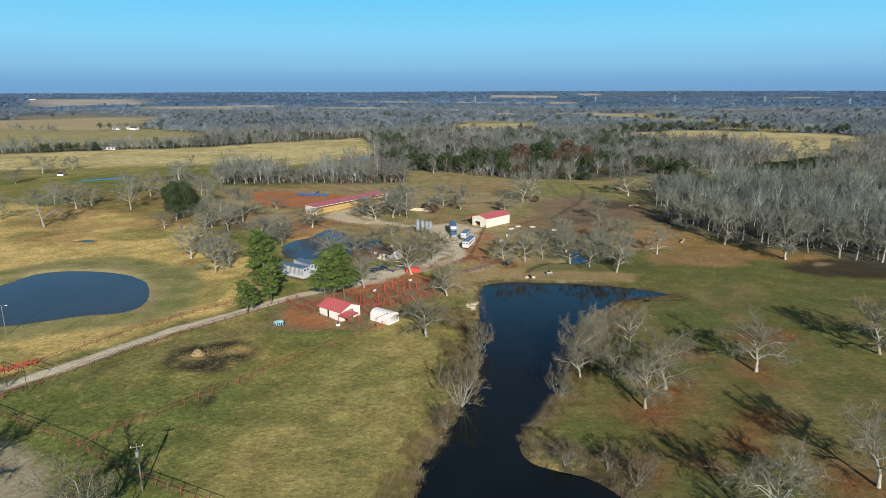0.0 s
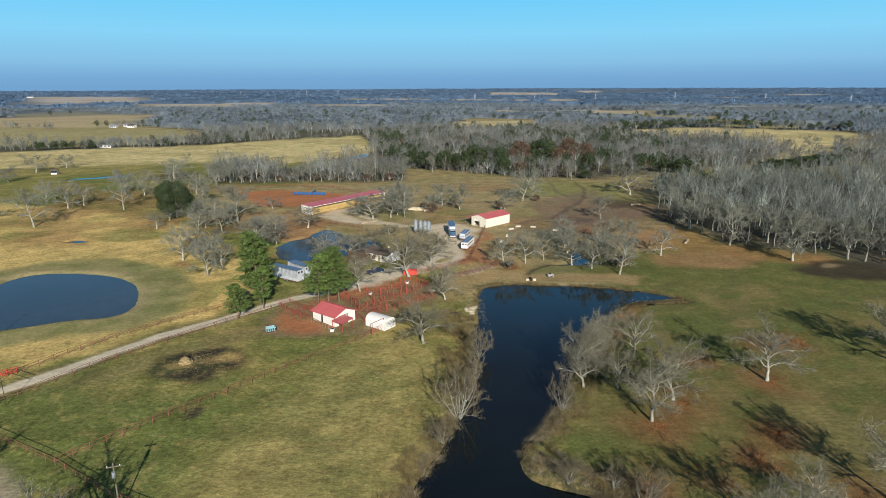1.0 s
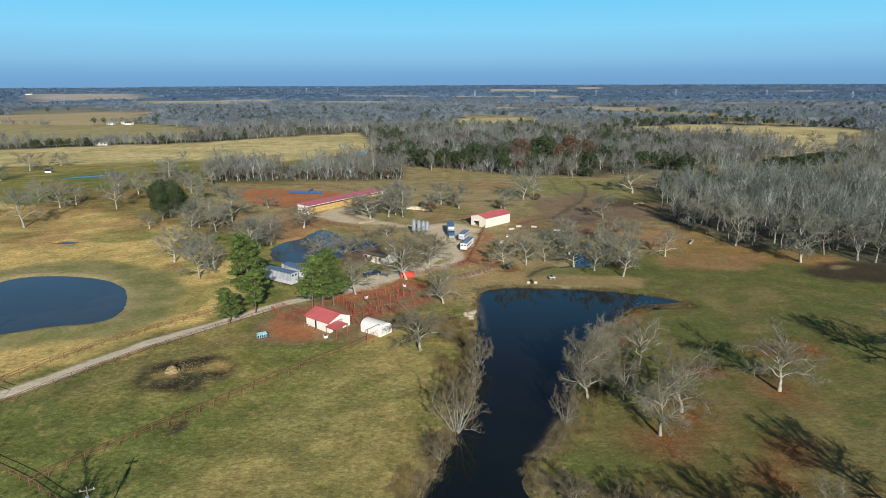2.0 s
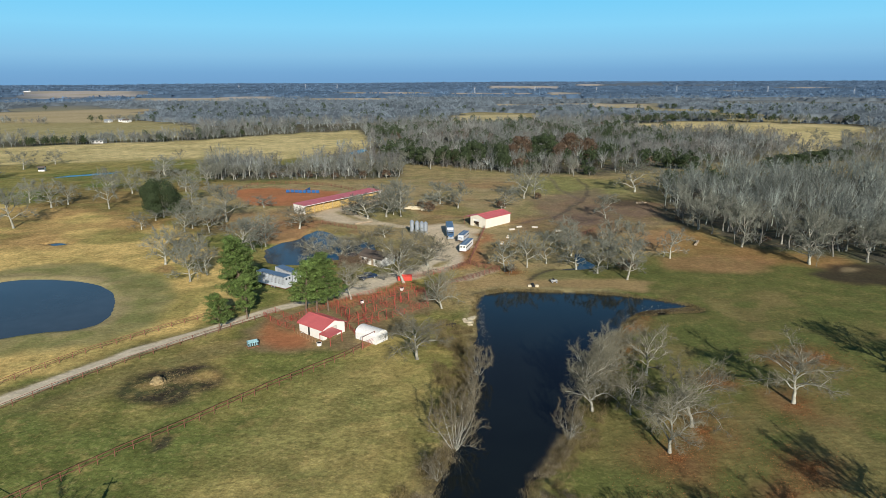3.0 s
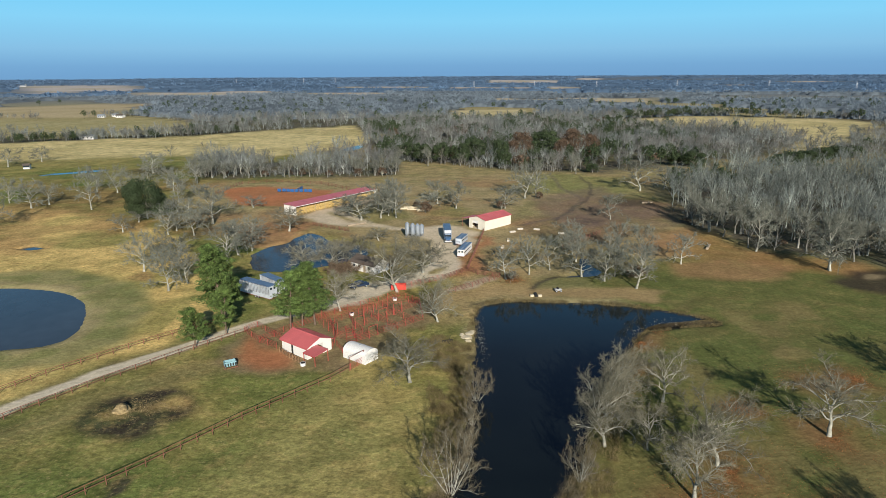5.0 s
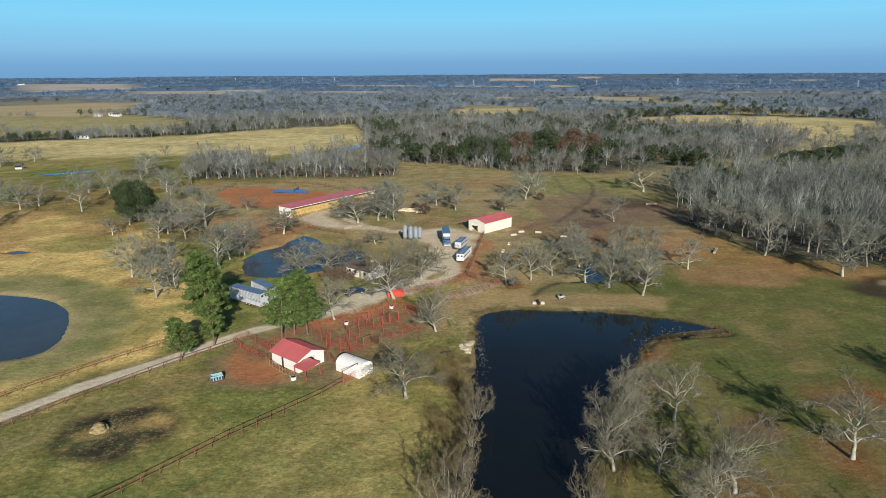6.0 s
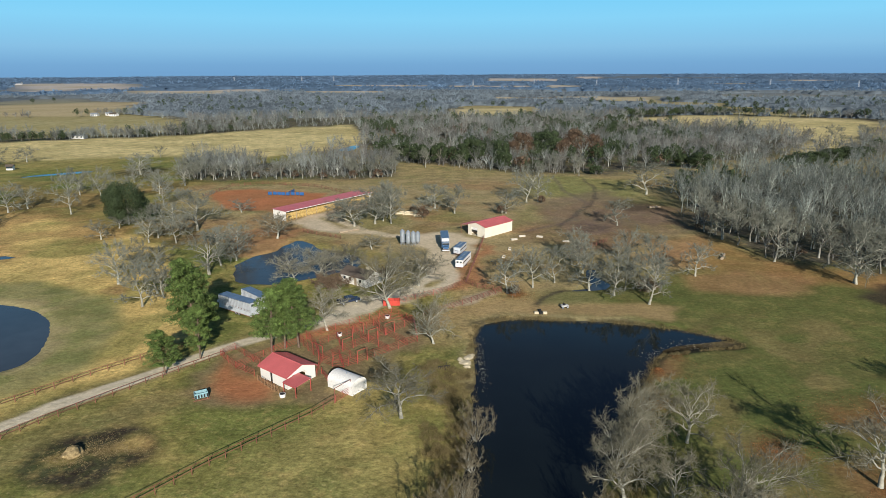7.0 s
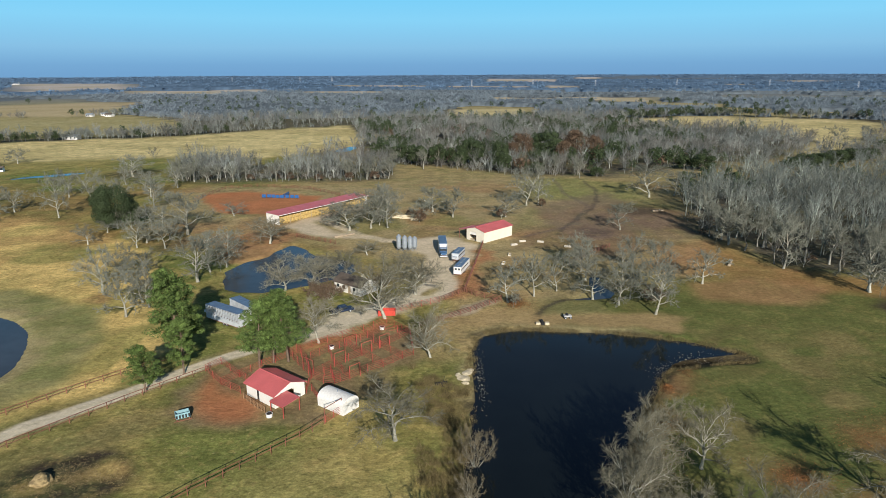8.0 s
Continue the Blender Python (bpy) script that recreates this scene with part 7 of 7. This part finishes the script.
def dumpster():
    ob = thing("red_skip", site(-9.4, 188.2, 0), "bright red steel skip beside the road", "skip")
    bm = bmesh.new()
    for s in (-1, 1):
        box(bm, -2.0, 2.0, s * 0.95 - 0.05, s * 0.95 + 0.05, 0.2, 1.4)
        box(bm, s * 1.95 - 0.05, s * 1.95 + 0.05, -0.9, 0.9, 0.2, 1.4)
    box(bm, -2.0, 2.0, -0.9, 0.9, 0.12, 0.2)
    part("tub", bm, M["red_paint"], ob)
    for k in range(6):
        x = -1.8 + k * 0.72
        part("rib", boxm(x - 0.05, x + 0.05, -1.06, -1.002, 0.2, 1.38), M["red_paint"], ob)
    for y in (-0.6, 0.6):
        part("skid", boxm(-2.0, 2.0, y - 0.08, y + 0.08, -0.05, 0.117), M["rust_pipe"], ob)


dumpster()


def utility_pole(x, y, h, arms, label, lamp=False):
    ob = thing("utility_pole", site(x, y, 20), label, "utility pole", "utility poles")
    part("pole", tubem((0, 0, -0.5), (0, 0, h), 0.12, 0.08, 8), M["pole_wood"], ob)
    for k in range(arms):
        arm = part("crossarm", boxm(-0.9, 0.9, 0.11, 0.21, h - 0.7 - k * 0.9, h - 0.58 - k * 0.9), M["pole_wood"], ob)
        for xx in (-0.75, 0.0, 0.75):
            part("insulator", tubem((xx, 0.16, h - 0.575 - k * 0.9), (xx, 0.16, h - 0.4 - k * 0.9), 0.05, 0.03, 8), M["white_paint"], arm)
    if arms:
        part("transformer", tubem((0.0, -0.4, h - 1.9), (0.0, -0.4, h - 1.1), 0.24, sides=12), M["galv"], ob)
    if lamp:
        lm = part("lamp_arm", tubem((0, 0, h - 0.4), (0.9, 0, h - 0.2), 0.03, sides=6), M["galv"], ob)
        part("lamp_head", boxm(0.75, 1.25, -0.12, 0.12, h - 0.3, h - 0.18, 0.03), M["white_paint"], lm)


utility_pole(-42.5, 78.2, 7.6, 1, "weathered wooden utility pole with a transformer")
utility_pole(-101, 137, 7.5, 0, "slim pole with a white lamp on a pond bank", True)
utility_pole(-330, 590, 9, 1, "distant wooden utility pole at a meadow edge")
utility_pole(-285, 612, 9, 1, "distant wooden utility pole at a meadow edge")


def entrance_arch():
    """Two tall posts over the drive that carry a ladder truss."""
    ob = thing("entrance_arch", site(-83.2, 110.6, -26), "tall dark pipe arch with a ladder truss over the drive", "gate arch")
    for x in (0.0, 6.4):
        part("post", tubem((x, 0, -0.3), (x, 0, 5.4), 0.06, sides=8), M["green_black"], ob)
    for z in (4.45, 5.3):
        part("beam", tubem((0, 0, z), (6.4, 0, z), 0.06, sides=6), M["green_black"], ob)
    for k in range(1, 8):
        part("rung", tubem((k * 0.8, 0, 4.45), (k * 0.8, 0, 5.3), 0.05, sides=6), M["green_black"], ob)


entrance_arch()


def yard_cart():
    ob = thing("utility_cart", site(32.4, 185.3, 8), "small white utility cart with black wheels on the pond dam", "cart")
    part("body", boxm(-0.9, 0.9, -0.55, 0.55, 0.4, 0.8, 0.08), M["old_paint"], ob)
    part("seat", boxm(-0.35, 0.1, -0.5, 0.5, 0.803, 1.15, 0.05), M["dark"], ob)
    part("roll_bar", tubem((-0.4, 0, 0.8), (-0.4, 0, 1.6), 0.04, sides=6), M["dark"], ob)
    for x in (-0.6, 0.6):
        for s in (-1, 1):
            wheel(ob, x, s * 0.55, 0.28, 0.2)


yard_cart()


def harrow():
    ob = thing("disc_harrow", site(3.2, 153.4, 15), "rusty old disc harrow in the grass", "farm implement")
    part("beam", tubem((-1.2, 0, 0.5), (1.2, 0, 0.5), 0.07, sides=6), M["dark"], ob)
    part("drawbar", tubem((0, 0, 0.5), (0, -1.5, 0.3), 0.06, sides=6), M["dark"], ob)
    part("lever", tubem((0.4, 0, 0.5), (0.7, 0.2, 1.5), 0.04, sides=6), M["dark"], ob)
    for k in range(7):
        x = -1.1 + k * 0.36
        part("disc", tubem((x - 0.03, 0, 0.3), (x + 0.03, 0, 0.3), 0.32, sides=14), M["dark"], ob)


harrow()


def tractor(x, y, turn):
    ob = thing("green_tractor", site(x, y, turn), "green farm machine parked behind the silos", "tractor")
    part("bonnet", boxm(0.1, 1.9, -0.45, 0.45, 0.9, 1.6, 0.08), M["green_paint"], ob)
    cab = part("cab", boxm(-1.2, 0.05, -0.7, 0.7, 1.0, 2.5, 0.08), M["glass"], ob)
    part("cab_roof", boxm(-1.3, 0.15, -0.8, 0.8, 2.51, 2.65, 0.05), M["green_paint"], cab)
    for s in (-1, 1):
        wheel(ob, -0.8, s * 0.95, 0.8, 0.4)
        wheel(ob, 1.4, s * 0.8, 0.5, 0.3)
        part("fender", boxm(-1.5, -0.1, s * 0.95 - 0.25, s * 0.95 + 0.25, 1.62, 1.7), M["green_paint"], ob)


tractor(-8.6, 247.0, 10)


def far_house(x, y, turn, L, W, wall, roof, label):
    ob = thing("farmhouse", site(x, y, turn), label, "house", "distant farmhouses")
    E, R = (2.4, 3.2) if L < 5 else (2.8, 4.4)
    part("wall", boxm(-L / 2, L / 2, -W / 2, -W / 2 + 0.2, 0, E), wall, ob)
    part("wall", boxm(-L / 2, L / 2, W / 2 - 0.2, W / 2, 0, E), wall, ob)
    for x2 in (-L / 2 + 0.1, L / 2 - 0.1):
        part("gable", gable_wall(bmesh.new(), x2, W / 2 - 0.21, E, R - 0.1, 0.2), wall, ob)
    for s in (-1, 1):
        part("roof", slope_sheet(bmesh.new(), -L / 2 - 0.4, L / 2 + 0.4, s * (W / 2 + 0.4), E - 0.2, 0, R, thick=0.1), roof, ob)
    for k in range(3):
        xx = -L / 3 + k * L / 3
        part("window", boxm(xx - 0.6, xx + 0.6, -W / 2 - 0.04, -W / 2 - 0.005, 1.0, 2.2), M["glass"], ob)


house_trees = []
for x, y, a, ln in ((-470, 927, 0, 9), (-458, 941, 40, 8.2), (-443, 925, -10, 10), (-315, 606, 0, 11), (-252.6, 418, 10, 3.6), (-513, 1334, 0, 14), (-497, 1345, 20, 9), (-1700, 2690, 0, 30)):
    if ln > 8:
        house_trees.append(edge_line((x - 1.6 * ln, y + 14), (x + 1.6 * ln, y + 16), 9, int(-x), 7))
    far_house(x, y, a, ln, 7 if ln > 8 else 2.6, M["white_paint"], M["shingle"] if ln == 10 or ln < 8 else M["galv"], "small white farmhouse with a brown roof far across the meadows")
wood_object("farmyard_trees", np.concatenate(house_trees), MID_TUFT, M["wood_mass"], 221, (0.6, 0.95), "leafless trees round distant farmhouses")

# brown bushes by the house
M["bush_twig"] = material("brown_bush_twigs", (0.14, 0.10, 0.068), 0.95, var=0.3, scale=0.8, fine=5, spec=0.05, bump=0, island=0.3)
THORN = grow_bush(33, 4.0, 6.0, 0.1, 4, 4, 6, 12, 9, 1.6)
THORN[1].materials[0] = M["bush_twig"]
for x, y, w, h in ((-24.5, 198.5, 1.5, 1.15), (-28.5, 201.0, 1.2, 1.0), (-13.2, 207.5, 1.1, 0.9), (56, 196, 1.2, 0.9)):
    plant("thorn_bush", THORN, x, y, w, h, 40 * x, "dense brown leafless bush beside the road", "bush", "bushes by the house")
